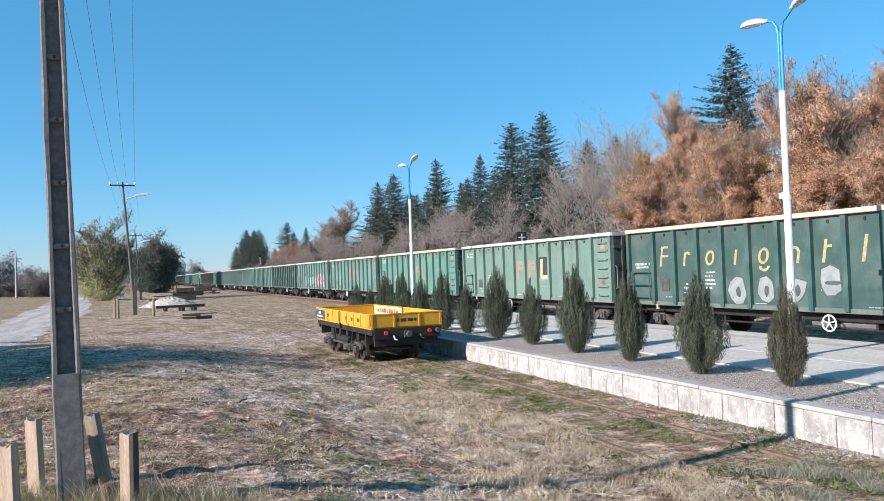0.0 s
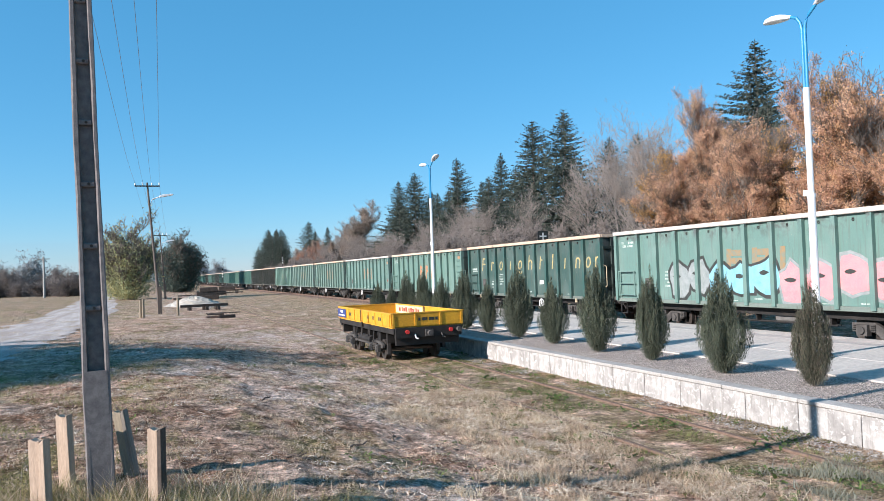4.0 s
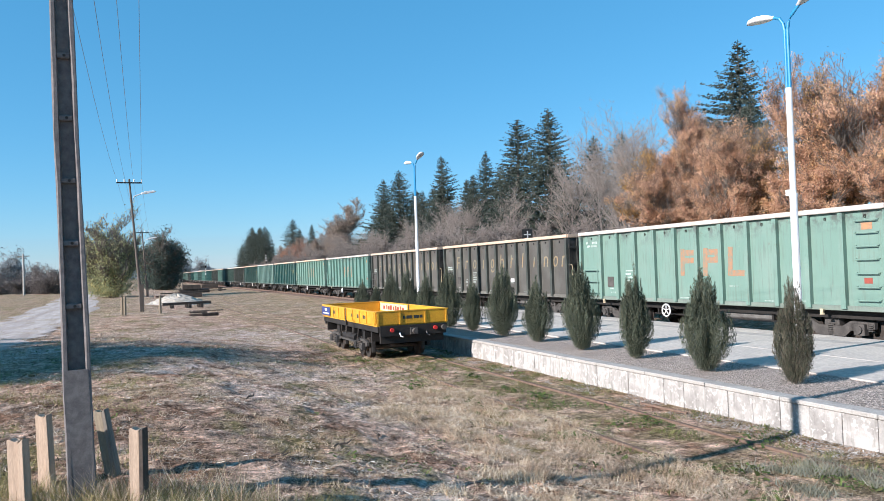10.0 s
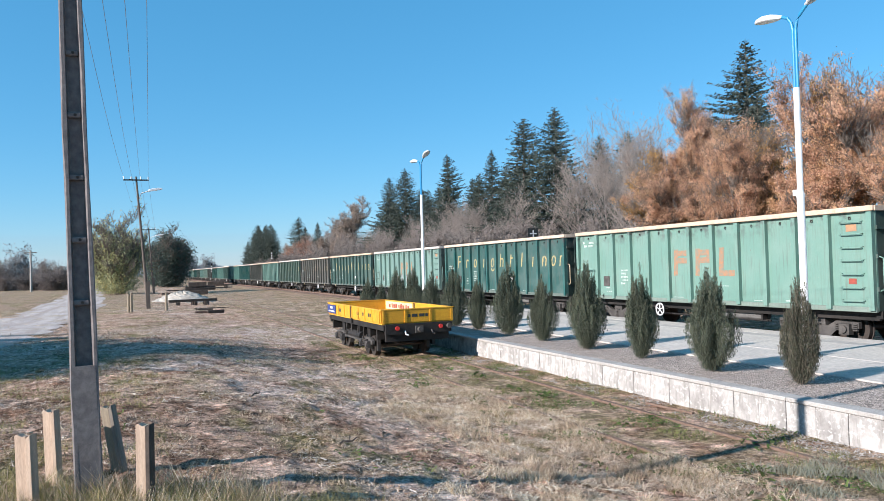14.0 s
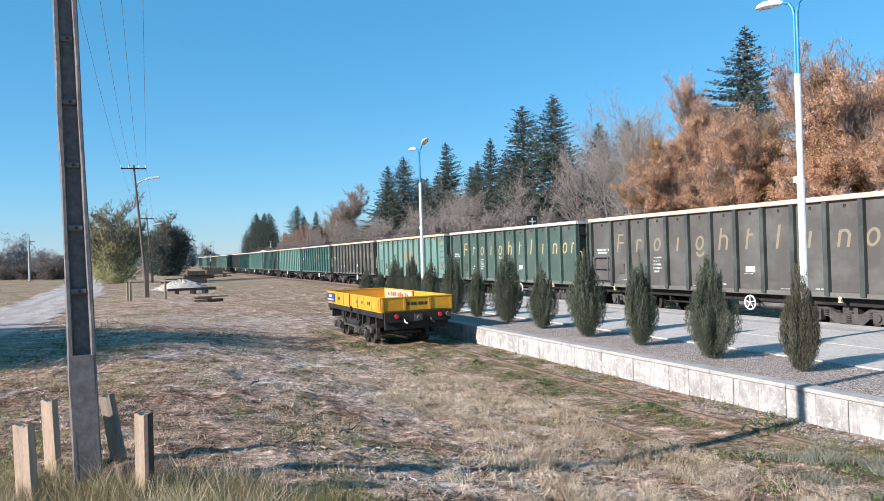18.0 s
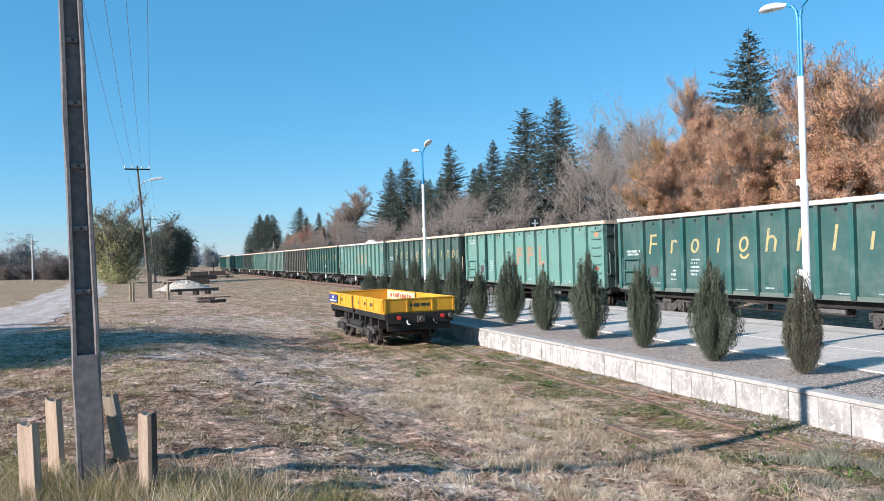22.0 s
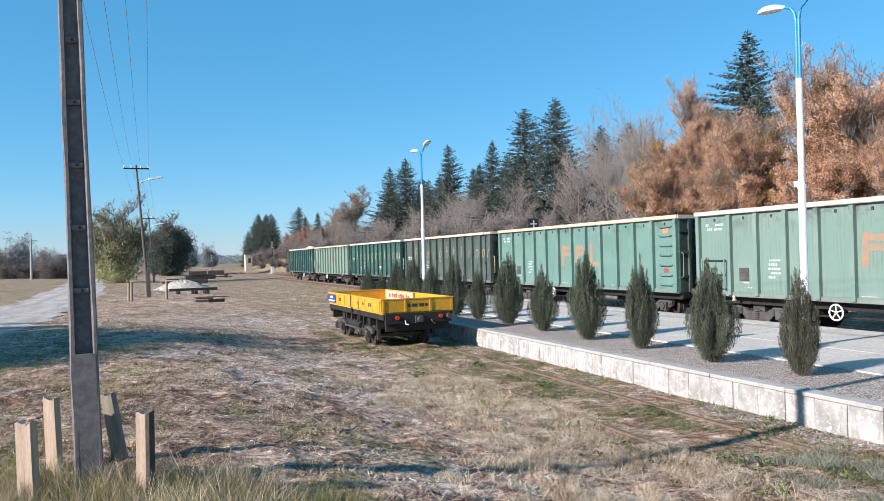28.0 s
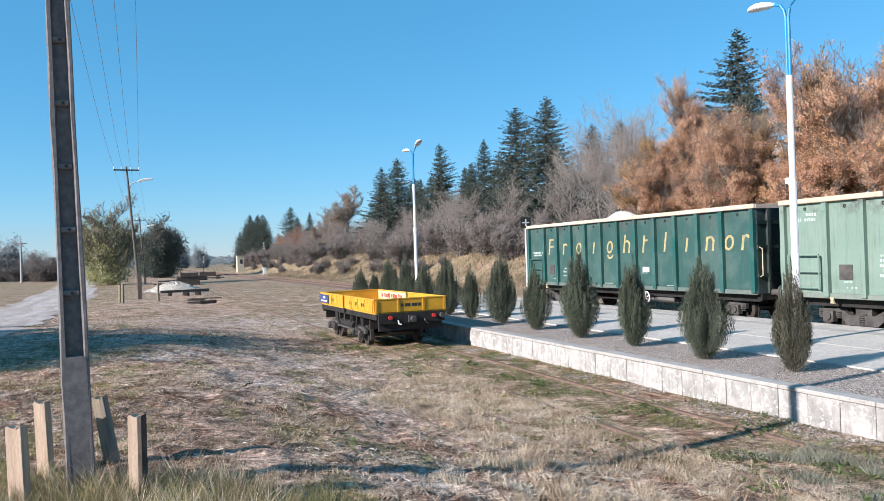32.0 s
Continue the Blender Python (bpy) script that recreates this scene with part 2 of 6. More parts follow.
def ground_mat():
    n = Nodes("dry_grass_ground", 0.95)
    n.b.inputs["Specular IOR Level"].default_value = 0.05
    big = n.noise(0.30, 6, 0.62)
    mid = n.noise(1.5, 6, 0.72)
    fine = n.noise(11.0, 8, 0.82)
    grain = n.noise(42.0, 5, 0.75)
    litter = n.noise(24.0, 3, 0.6, stretch=(0.6, 1.8, 1))
    c = n.mix(n.ramp(mid, (0.42, 0.0), (0.56, 1.0)), (0.29, 0.18, 0.125), (0.68, 0.52, 0.41))
    # bare whitish soil: thin everywhere, wide on the trodden patch before the siding
    pos = n.add("TexCoord").outputs["Object"]
    bare = n.ramp(big, (0.55, 0.0), (0.64, 0.7))
    for cx, cy, rad in ((2.9, 12.6, 3.0), (3.6, 17.0, 3.2), (0.6, 15.8, 1.5), (2.3, 6.9, 1.5), (5.0, 30.0, 7.0)):
        far = n.add("VectorMath", (0, pos), operation="DISTANCE")
        far.inputs[1].default_value = (cx, cy, 0.3)
        near = n.add("MapRange", ("Value", far.outputs["Value"]))
        for k, v in (("From Min", rad), ("From Max", rad * 0.35)):
            near.inputs[k].default_value = v
        spot = n.add("Math", (0, near.outputs[0]), (1, n.ramp(mid, (0.40, 0.15), (0.56, 1.0))), operation="MULTIPLY")
        bare = n.mix(1.0, bare, spot.outputs[0], "LIGHTEN")
    c = n.mix(bare, c, (0.64, 0.57, 0.51))
    # the open field beyond is duller and greener
    y = n.add("SeparateXYZ", ("Vector", pos)).outputs["Y"]
    beyond = n.add("MapRange", ("Value", y))
    for k, v in (("From Min", 22.0), ("From Max", 60.0), ("To Max", 0.75)):
        beyond.inputs[k].default_value = v
    west = n.add("MapRange", ("Value", n.add("SeparateXYZ", ("Vector", pos)).outputs["X"]))
    for k, v in (("From Min", 3.0), ("From Max", -3.0), ("To Min", 0.15)):
        west.inputs[k].default_value = v
    east = n.add("MapRange", ("Value", n.add("SeparateXYZ", ("Vector", pos)).outputs["X"]))
    for k, v in (("From Min", 20.5), ("From Max", 23.0)):
        east.inputs[k].default_value = v
    sides = n.add("Math", (0, west.outputs[0]), (1, east.outputs[0]), operation="MAXIMUM")
    dull = n.add("Math", (0, beyond.outputs[0]), (1, sides.outputs[0]), operation="MULTIPLY")
    c = n.mix(dull.outputs[0], c, n.mix(n.ramp(n.noise(0.12, 5, 0.7, stretch=(0.4, 1.0, 1)), (0.42, 0.0), (0.58, 1.0)), (0.34, 0.26, 0.18), (0.25, 0.22, 0.125)))
    # brown earth on the near slope, with shadow painted into its dark tone
    far = n.add("VectorMath", (0, pos), operation="DISTANCE")
    far.inputs[1].default_value = (-1.6, 9.6, 0.8)
    near = n.add("MapRange", ("Value", far.outputs["Value"]))
    for k, v in (("From Min", 4.8), ("From Max", 2.2)):
        near.inputs[k].default_value = v
    earth_shade = n.add("Math", (0, near.outputs[0]), (1, n.ramp(n.noise(1.1, 6, 0.72), (0.42, 0.1), (0.58, 0.8))), operation="MULTIPLY")
    c = n.mix(earth_shade.outputs[0], c, (0.15, 0.098, 0.066))
    green = n.noise(0.75, 7, 0.74, stretch=(1.0, 0.5, 1))
    c = n.mix(n.ramp(green, (0.51, 0.0), (0.62, 0.85)), c, (0.21, 0.20, 0.085))
    # weeds keep to the damp strip along the siding
    x = n.add("SeparateXYZ", ("Vector", n.add("TexCoord").outputs["Object"])).outputs["X"]
    strip = n.add("MapRange", ("Value", x))
    for k, v in (("From Min", 4.6), ("From Max", 6.2)):
        strip.inputs[k].default_value = v
    weeds = n.add("Math", (0, strip.outputs[0]), (1, n.ramp(n.noise(1.3, 6, 0.7), (0.40, 0.0), (0.58, 0.85))), operation="MULTIPLY")
    c = n.mix(weeds.outputs[0], c, (0.23, 0.20, 0.115))
    dark = n.noise(3.6, 7, 0.8)
    c = n.mix(n.ramp(dark, (0.52, 0.0), (0.66, 0.45)), c, (0.17, 0.12, 0.085))
    c = n.mix(1.0, c, n.ramp(fine, (0.36, 0.16), (0.50, 0.92), (0.64, 1.75)), "MULTIPLY")
    clods = n.noise(5.0, 7, 0.8, stretch=(0.7, 1.4, 1))
    c = n.mix(0.8, c, n.ramp(clods, (0.38, 0.35), (0.62, 1.5)), "MULTIPLY")
    c = n.mix(n.ramp(litter, (0.60, 0.0), (0.66, 0.6)), c, (0.62, 0.55, 0.46))
    c = n.mix(0.7, c, n.ramp(grain, (0.34, 0.12), (0.66, 0.9)), "OVERLAY")
    c = n.mix(1.0, c, (1.06, 0.98, 0.95), "MULTIPLY")  # reddish soil
    h = n.mix(0.45, fine, grain)
    n.bump(h, 1.0, 0.09)
    return n.out(c)


def gravel_mat(name, col, scale):
    """Small stones, each of its own grey."""
    n = Nodes(name, 0.95)
    v = n.add("TexVoronoi", ("Vector", n.coords()), Scale=scale)
    grey = n.add("RGBToBW", ("Color", v.outputs["Color"])).outputs[0]
    c = n.mix(1.0, n.ramp(grey, (0.15, 0.35), (0.85, 1.5)), col, "MULTIPLY")
    c = n.mix(n.ramp(n.noise(0.8, 5, 0.7), (0.4, 0.0), (0.7, 0.5)), c, tuple(k * 0.62 for k in col))
    c = n.mix(0.5, c, n.ramp(n.noise(scale * 1.6, 4, 0.7), (0.35, 0.2), (0.65, 0.85)), "OVERLAY")
    n.bump(v.outputs["Distance"], 1.0, 0.03)
    return n.out(c)


def road_mat():
    """Packed earth and fine gravel, worn into streaks along the wheel tracks."""
    n = Nodes("gravel_road", 0.95)
    n.b.inputs["Specular IOR Level"].default_value = 0.05
    lane = n.noise(1.1, 6, 0.7, stretch=(1.6, 0.12, 1))
    c = n.mix(n.ramp(lane, (0.40, 0.0), (0.60, 1.0)), (0.36, 0.31, 0.28), (0.50, 0.45, 0.42))
    patch = n.noise(0.5, 6, 0.72)
    c = n.mix(n.ramp(patch, (0.50, 0.0), (0.64, 0.7)), c, (0.36, 0.30, 0.22))
    grit = n.noise(26.0, 5, 0.8)
    c = n.mix(0.6, c, n.ramp(grit, (0.34, 0.2), (0.66, 0.8)), "OVERLAY")
    n.bump(grit, 0.7, 0.03)
    return n.out(c)


def stained_concrete():
    n = Nodes("weathered_concrete", 0.92)
    patch = n.noise(1.6, 6, 0.7, jitter=True)
    c = n.mix(n.ramp(patch, (0.35, 0.0), (0.62, 1.0)), (0.24, 0.228, 0.214), (0.42, 0.405, 0.38))
    streak = n.noise(7.0, 5, 0.7, stretch=(1, 1.6, 0.28), jitter=True)
    c = n.mix(n.ramp(streak, (0.50, 0.0), (0.66, 0.75)), c, (0.19, 0.18, 0.165))
    flake = n.noise(9.0, 6, 0.75, jitter=True)
    c = n.mix(n.ramp(flake, (0.54, 0.0), (0.60, 0.9)), c, (0.55, 0.53, 0.50))
    pit = n.noise(26.0, 4, 0.7, jitter=True)
    c = n.mix(n.ramp(pit, (0.62, 0.0), (0.70, 0.7)), c, (0.13, 0.12, 0.11))
    n.bump(n.mix(0.5, flake, pit), 0.7, 0.02)
    return n.out(c)


def leaf_mat(name, cols, rough=0.7, through_light=0.35, drift=None):
    """Leaves that take one of several colours, leaf by leaf, and let some light through; drift: a second colour for whole boughs."""
    n = Nodes(name, rough)
    r = n.add("NewGeometry").outputs["Random Per Island"]
    k = len(cols)
    c = n.ramp(r, *[(i / max(k - 1, 1), tuple(0.9 * v for v in col)) for i, col in enumerate(cols)])
    if drift:
        c = n.mix(n.ramp(n.noise(0.55, 3, 0.55, jitter=True), (0.52, 0.0), (0.66, 0.55)), c, drift)
    patch = n.noise(0.45, 3, 0.6)
    c = n.mix(0.4, c, n.ramp(patch, (0.35, 0.36), (0.65, 0.66)), "OVERLAY")
    bunch = n.noise(2.4, 3, 0.6)
    c = n.mix(0.45, c, n.ramp(bunch, (0.38, 0.22), (0.62, 0.78)), "OVERLAY")
    n.b.inputs["Specular IOR Level"].default_value = 0.15
    n.out(c)
    if through_light:
        glow = n.add("BsdfTranslucent", ("Color", c))
        both = n.add("MixShader", Fac=through_light)
        n.t.links.new(n.b.outputs[0], both.inputs[1])
        n.t.links.new(glow.outputs[0], both.inputs[2])
        n.t.links.new(both.outputs[0], n.t.nodes["Material Output"].inputs["Surface"])
    return n.mat


M = {}
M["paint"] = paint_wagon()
M["letter"] = paint_letters()
M["cap"] = worn_rail()
M["steel"] = plain("dark_steel", (0.013, 0.0125, 0.012), (0.030, 0.026, 0.023), 3.0, 0.75, 0.0)
M["bogie"] = plain("dusty_steel", (0.045, 0.042, 0.039), (0.092, 0.085, 0.078), 4.0, 0.8)
M["wheel"] = plain("wheel_steel", (0.055, 0.047, 0.042), (0.10, 0.085, 0.075), 3.0, 0.5, 0.5)
M["white"] = plain("white_paint", (0.78, 0.78, 0.76), (0.62, 0.62, 0.6), 6.0, 0.5)
M["yellow"] = plain("yellow_paint", (0.62, 0.315, 0.022), (0.46, 0.225, 0.02), 1.8, 0.55)
M["red"] = plain("red_paint", (0.55, 0.03, 0.03), (0.45, 0.04, 0.03), 6.0, 0.5)
M["blue"] = plain("blue_plate", (0.03, 0.05, 0.16), (0.04, 0.06, 0.2), 6.0, 0.5)
M["load"] = plain("pale_stone_load", (0.62, 0.58, 0.52), (0.48, 0.44, 0.38), 5.0, 0.95, bump=0.6)
M["ground"] = ground_mat()
M["road"] = road_mat()
M["wall"] = stained_concrete()
M["coping"] = plain("pale_concrete", (0.38, 0.36, 0.33), (0.27, 0.255, 0.235), 3.0, 0.9, bump=0.4)
M["slab"] = plain("paving_concrete", (0.48, 0.44, 0.39), (0.385, 0.355, 0.32), 0.9, 0.9, bump=0.2)
M["gravel"] = gravel_mat("grey_gravel", (0.40, 0.335, 0.29), 38.0)
M["ballast"] = gravel_mat("rusty_ballast", (0.21, 0.14, 0.105), 16.0)
M["rust"] = plain("rusted_rail", (0.20, 0.135, 0.10), (0.10, 0.065, 0.05), 8.0, 0.8, 0.1)
M["pole"] = plain("old_concrete_pole", (0.185, 0.168, 0.162), (0.11, 0.10, 0.098), 16.0, 0.95, bump=0.15)
M["wood"] = plain("raw_split_wood", (0.46, 0.345, 0.255), (0.33, 0.24, 0.175), 3.0, 0.85, stretch=(9, 9, 0.6))
M["grey_wood"] = plain("weathered_wood", (0.25, 0.21, 0.17), (0.14, 0.12, 0.10), 3.0, 0.9, stretch=(9, 9, 0.6))
M["lamp_white"] = plain("lamp_post_white", (0.80, 0.80, 0.79), (0.68, 0.68, 0.67), 5.0, 0.4)
M["lamp_blue"] = plain("lamp_post_blue", (0.02, 0.22, 0.42), (0.02, 0.18, 0.36), 5.0, 0.4)
M["lamp_head"] = plain("lamp_head", (0.55, 0.57, 0.58), (0.45, 0.46, 0.47), 8.0, 0.35)
M["cable"] = plain("cable", (0.14, 0.15, 0.16), (0.18, 0.19, 0.20), 8.0, 0.6, bump=0)
M["bark"] = plain("bark", (0.13, 0.105, 0.085), (0.20, 0.17, 0.145), 6.0, 0.95, stretch=(3, 3, 0.5))
M["twig"] = plain("twig", (0.21, 0.18, 0.158), (0.31, 0.27, 0.24), 3.0, 0.95, bump=0)
M["oak_leaf"] = leaf_mat("oak_leaf", [(0.58, 0.325, 0.215), (0.66, 0.42, 0.275), (0.48, 0.265, 0.175), (0.62, 0.42, 0.245), (0.54, 0.295, 0.20), (0.42, 0.25, 0.175)], 0.7, 0.25, (0.60, 0.36, 0.15))
M["gold_leaf"] = leaf_mat("gold_leaf", [(0.46, 0.27, 0.09), (0.53, 0.31, 0.10), (0.40, 0.22, 0.09), (0.34, 0.21, 0.09)])
M["pale_leaf"] = leaf_mat("pale_leaf", [(0.42, 0.32, 0.25), (0.50, 0.39, 0.31), (0.33, 0.24, 0.18)])
M["red_leaf"] = leaf_mat("red_leaf", [(0.42, 0.21, 0.14), (0.50, 0.27, 0.18), (0.36, 0.20, 0.14)])
M["spruce_leaf"] = leaf_mat("spruce_needles", [(0.056, 0.076, 0.064), (0.080, 0.102, 0.080), (0.112, 0.122, 0.096), (0.068, 0.088, 0.082)], 0.7, 0.25)
M["juniper"] = leaf_mat("shrub_needles", [(0.072, 0.095, 0.066), (0.12, 0.145, 0.094), (0.175, 0.172, 0.115), (0.088, 0.115, 0.088), (0.148, 0.162, 0.122)], 0.7, 0.3)
M["juniper_dry"] = leaf_mat("dry_shrub_needles", [(0.065, 0.08, 0.055), (0.11, 0.12, 0.08), (0.19, 0.16, 0.12), (0.13, 0.12, 0.09)], 0.7, 0.3)
M["willow_leaf"] = leaf_mat("willow_leaf", [(0.34, 0.37, 0.20), (0.46, 0.44, 0.23), (0.27, 0.31, 0.19), (0.58, 0.49, 0.20)])
M["dark_leaf"] = leaf_mat("dark_leaf", [(0.080, 0.110, 0.095), (0.125, 0.155, 0.125), (0.095, 0.125, 0.11)])
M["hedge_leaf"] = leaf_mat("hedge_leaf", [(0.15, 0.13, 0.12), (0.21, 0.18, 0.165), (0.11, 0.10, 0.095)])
M["litter"] = leaf_mat("litter", [(0.50, 0.42, 0.34), (0.34, 0.25, 0.17), (0.16, 0.11, 0.075), (0.44, 0.34, 0.24), (0.10, 0.07, 0.05)], 0.85, 0.1)
M["weed"] = leaf_mat("weed_leaf", [(0.10, 0.15, 0.045), (0.15, 0.20, 0.06), (0.08, 0.115, 0.04), (0.18, 0.19, 0.08)], 0.8)
M["rubble"] = leaf_mat("rubble_stone", [(0.50, 0.46, 0.42), (0.34, 0.30, 0.27), (0.60, 0.57, 0.53)], 0.95)
M["sage"] = leaf_mat("sage_leaf", [(0.24, 0.25, 0.20), (0.32, 0.32, 0.26), (0.19, 0.20, 0.14), (0.40, 0.35, 0.26)], 0.85)
M["fibre"] = leaf_mat("straw_fibre", [(0.74, 0.64, 0.52), (0.56, 0.43, 0.31), (0.40, 0.265, 0.18), (0.82, 0.74, 0.64), (0.18, 0.12, 0.085), (0.34, 0.21, 0.135)], 0.85, 0.15)
M["straw"] = leaf_mat("straw", [(0.70, 0.56, 0.41), (0.52, 0.39, 0.27), (0.80, 0.67, 0.52), (0.40, 0.31, 0.19), (0.30, 0.21, 0.13)], 0.8)
M["thatch"] = leaf_mat("thatch", [(0.70, 0.585, 0.45), (0.58, 0.45, 0.33), (0.44, 0.32, 0.22), (0.78, 0.68, 0.55), (0.30, 0.20, 0.13)], 0.85, 0.2)
# pale blue-grey: the haze of distance is mixed into this leaf colour
M["hazed_leaf"] = leaf_mat("hazed_leaf", [(0.30, 0.33, 0.345), (0.38, 0.40, 0.40), (0.25, 0.285, 0.305)], 0.9)
M["bank"] = leaf_mat("bank_grass", [(0.34, 0.26, 0.17), (0.24, 0.18, 0.12), (0.42, 0.33, 0.22), (0.18, 0.14, 0.10)], 0.85)
M["hut_paint"] = plain("cream_plaster", (0.52, 0.46, 0.34), (0.42, 0.37, 0.28), 3.0, 0.8)
M["tall"] = leaf_mat("tall_blades", [(0.22, 0.22, 0.085), (0.36, 0.30, 0.14), (0.15, 0.165, 0.06), (0.46, 0.37, 0.20)], 0.8)
M["grass"] = leaf_mat("green_blades", [(0.14, 0.16, 0.055), (0.22, 0.22, 0.08), (0.10, 0.13, 0.045), (0.26, 0.23, 0.11)], 0.8)

# ---- ground, road, tracks, platform ----
RAIL_Z, TRACK_X = 0.12, 17.71
SIDING = (6.15, 7.655)
EDGE_X, PLAT_Z, PLAT_FAR = 8.63, 0.44, 16.12


def ground_z(x, y):
    """The ground climbs to the viewer's side of the siding, and to the wood behind the main line."""
    rise = 0.84 * smooth01((5.6 - x) / 6.0)
    along = 1.0 - 0.72 * smooth01((y - 9.0) / 38.0)
    z = -0.05 + rise * along * 0.95
    z += 3.2 * smooth01((x - 22.0) / 9.0) * smooth01((y - 14) / 30.0) * (1.0 - smooth01((y - 165.0) / 70.0))
    z += 0.05 * (noise.noise((x * 0.6, y * 0.6, 3.0))) * (0.25 if 5.4 < x < 8.8 else 1.0)
    if 3.0 < y < 30.0 and -2.6 < x < 5.9:
        # tufts and hoof-sized hollows
        fade = min(1.0, (x + 2.6) / 0.8) * min(1.0, (5.9 - x) / 0.8) * min(1.0, (30.0 - y) / 8.0)
        z += fade * (0.055 * max(noise.noise((x * 2.1, y * 2.1, 13.0)), -0.25) + 0.045 * noise.noise((x * 5.2, y * 5.2, 17.0)))
    return z


def axis_steps(spans):
    out = []
    for a, b, s in spans:
        k = max(1, round((b - a) / s))
        out += [a + (b - a) * i / k for i in range(k)]
    return out + [spans[-1][1]]


gx = axis_steps([(-2500, -300, 550), (-300, -60, 60), (-60, -14, 5), (-14, -4, 0.45), (-4, 6.2, 0.085), (6.2, 9, 0.45), (9, 40, 1.6), (40, 90, 10), (90, 300, 70), (300, 2500, 550)])
gy = axis_steps([(-400, -30, 90), (-30, -4, 3), (-4, 4.6, 0.45), (4.6, 16, 0.085), (16, 24, 0.16), (24, 34, 0.45), (34, 120, 3), (120, 400, 20), (400, 1000, 150), (1000, 4000, 1000)])
verts = [(x, y, ground_z(x, y)) for y in gy for x in gx]
w = len(gx)
faces = [(j * w + i, j * w + i + 1, (j + 1) * w + i + 1, (j + 1) * w + i) for j in range(len(gy) - 1) for i in range(w - 1)]
ground = tagged(new("ground", arrays("ground", verts, faces, M["ground"], True)), "dry trampled autumn grass with bare earth patches", "ground", kind="structure")

# the pale track on the field side
rv, rf = [], []
for i, y in enumerate(axis_steps([(-10, 60, 0.35), (60, 160, 4)])):
    c = -5.0 - 1.2 * smooth01((y - 20) / 60) - 0.8 * math.sin(y * 0.07)
    for k in range(5):
        x = c - 2.3 + 4.6 * k / 4 + (0.75 if k in (0, 4) else 0.3) * noise.noise((y * 0.45, k * 3.0, 1.0)) + (0.55 * noise.noise((y * 2.3, k * 3.0, 5.0)) if k in (0, 4) else 0)
        rv.append((x, y, ground_z(x, y) + 0.012 + 0.02 * (k in (1, 2, 3))))
    if i:
        rf += [((i - 1) * 5 + k, (i - 1) * 5 + k + 1, i * 5 + k + 1, i * 5 + k) for k in range(4)]
road = tagged(new("road", arrays("road", rv, rf, M["road"], True)), "pale compacted gravel track across the field", "road", kind="structure")


def rail_profile(h=0.16):
    return [(-0.07, 0), (0.07, 0), (0.07, 0.015), (0.012, 0.03), (0.012, h - 0.045), (0.036, h - 0.035), (0.036, h), (-0.036, h), (-0.036, h - 0.035), (-0.012, h - 0.045), (-0.012, 0.03), (-0.07, 0.015)]


def track(name, label, xs, z, y0, y1, bed, bed_mat, step, sleeper):
    t = tagged(new(name), label, "railway track", kind="structure")
    for x in xs:
        bm = bmesh.new()
        prism(bm, [(x + u, z - 0.16 + v) for u, v in rail_profile()], 1, y0, y1)
        part("rail", bm, M["rust"], t)
    c = sum(xs) / 2
    if bed:
        bm = bmesh.new()
        prism(bm, [(c - bed - 0.7, -0.25), (c + bed + 0.7, -0.25), (c + bed, z - 0.12), (c - bed, z - 0.12)], 1, y0, y1)
        part("ballast", bm, bed_mat, t, "rust-brown crushed stone ballast")
    y = 20.0
    bm = bmesh.new()
    box(bm, -1.28, 1.28, -0.12, 0.12, -0.12, 0.0)
    me = finish(bm, "sleeper", M["grey_wood"], 0.015)
    n = 0
    while sleeper and y < y1 and n < 290:
        shared("sleeper", me, t, pose(c, y, z - 0.135 - (0.0 if bed else 0.02), 0, 0, random.uniform(-1, 1)))
        y += step
        n += 1
    return t


main_track = track("main_track", "rusty main line rails on brown ballast", (TRACK_X - 0.752, TRACK_X + 0.752), RAIL_Z, -40, 700, 1.75, M["ballast"], 0.62, True)
siding = track("siding_track", "overgrown rusty siding rails sunk in grass", SIDING, -0.015, -6, 75, 0, M["ballast"], 0.66, False)

# the platform: wall and coping come in lengths, the paving in slabs
platform = tagged(new("platform"), "low concrete platform with gravel strip and paving", "platform", kind="structure")
bm = bmesh.new()
box(bm, EDGE_X + 0.15, PLAT_FAR - 0.02, -12, 35.6, -0.4, PLAT_Z - 0.1)
part("core", bm, M["wall"], platform)
PAVE_X = 10.85
bm = bmesh.new()
box(bm, EDGE_X + 0.27, PAVE_X, -12, 35.6, PLAT_Z - 0.11, PLAT_Z - 0.03)
part("gravel_bed", bm, M["gravel"], platform, "loose grey gravel strip")

# ---- the goods train ----
PITCH, HALF, WIDE, TOP, SILL = 14.04, 6.55, 1.37, 3.53, 0.97
GREEN_L, GREEN_D, TEAL, BROWN = (0.13, 0.225, 0.195), (0.036, 0.094, 0.082), (0.020, 0.102, 0.092), (0.085, 0.079, 0.070)
GREY_G = (0.055, 0.10, 0.08)
INK_Y, INK_O, INK_F = (0.60, 0.42, 0.13), (0.44, 0.19, 0.09), (0.34, 0.195, 0.085)
RIBS = [5.15 - 1.041 * i for i in range(11)]


M["dull_yellow"] = plain("worn_cream_paint", (0.50, 0.42, 0.28), (0.30, 0.25, 0.16), 9.0, 0.6)
M["dull_red"] = plain("dull_red_paint", (0.30, 0.06, 0.04), (0.2, 0.06, 0.045), 9.0, 0.6)
M["dull_orange"] = plain("dull_orange_paint", (0.38, 0.20, 0.10), (0.27, 0.17, 0.11), 9.0, 0.6)
M["tank"] = plain("grey_tank", (0.17, 0.165, 0.155), (0.10, 0.095, 0.09), 5.0, 0.7)
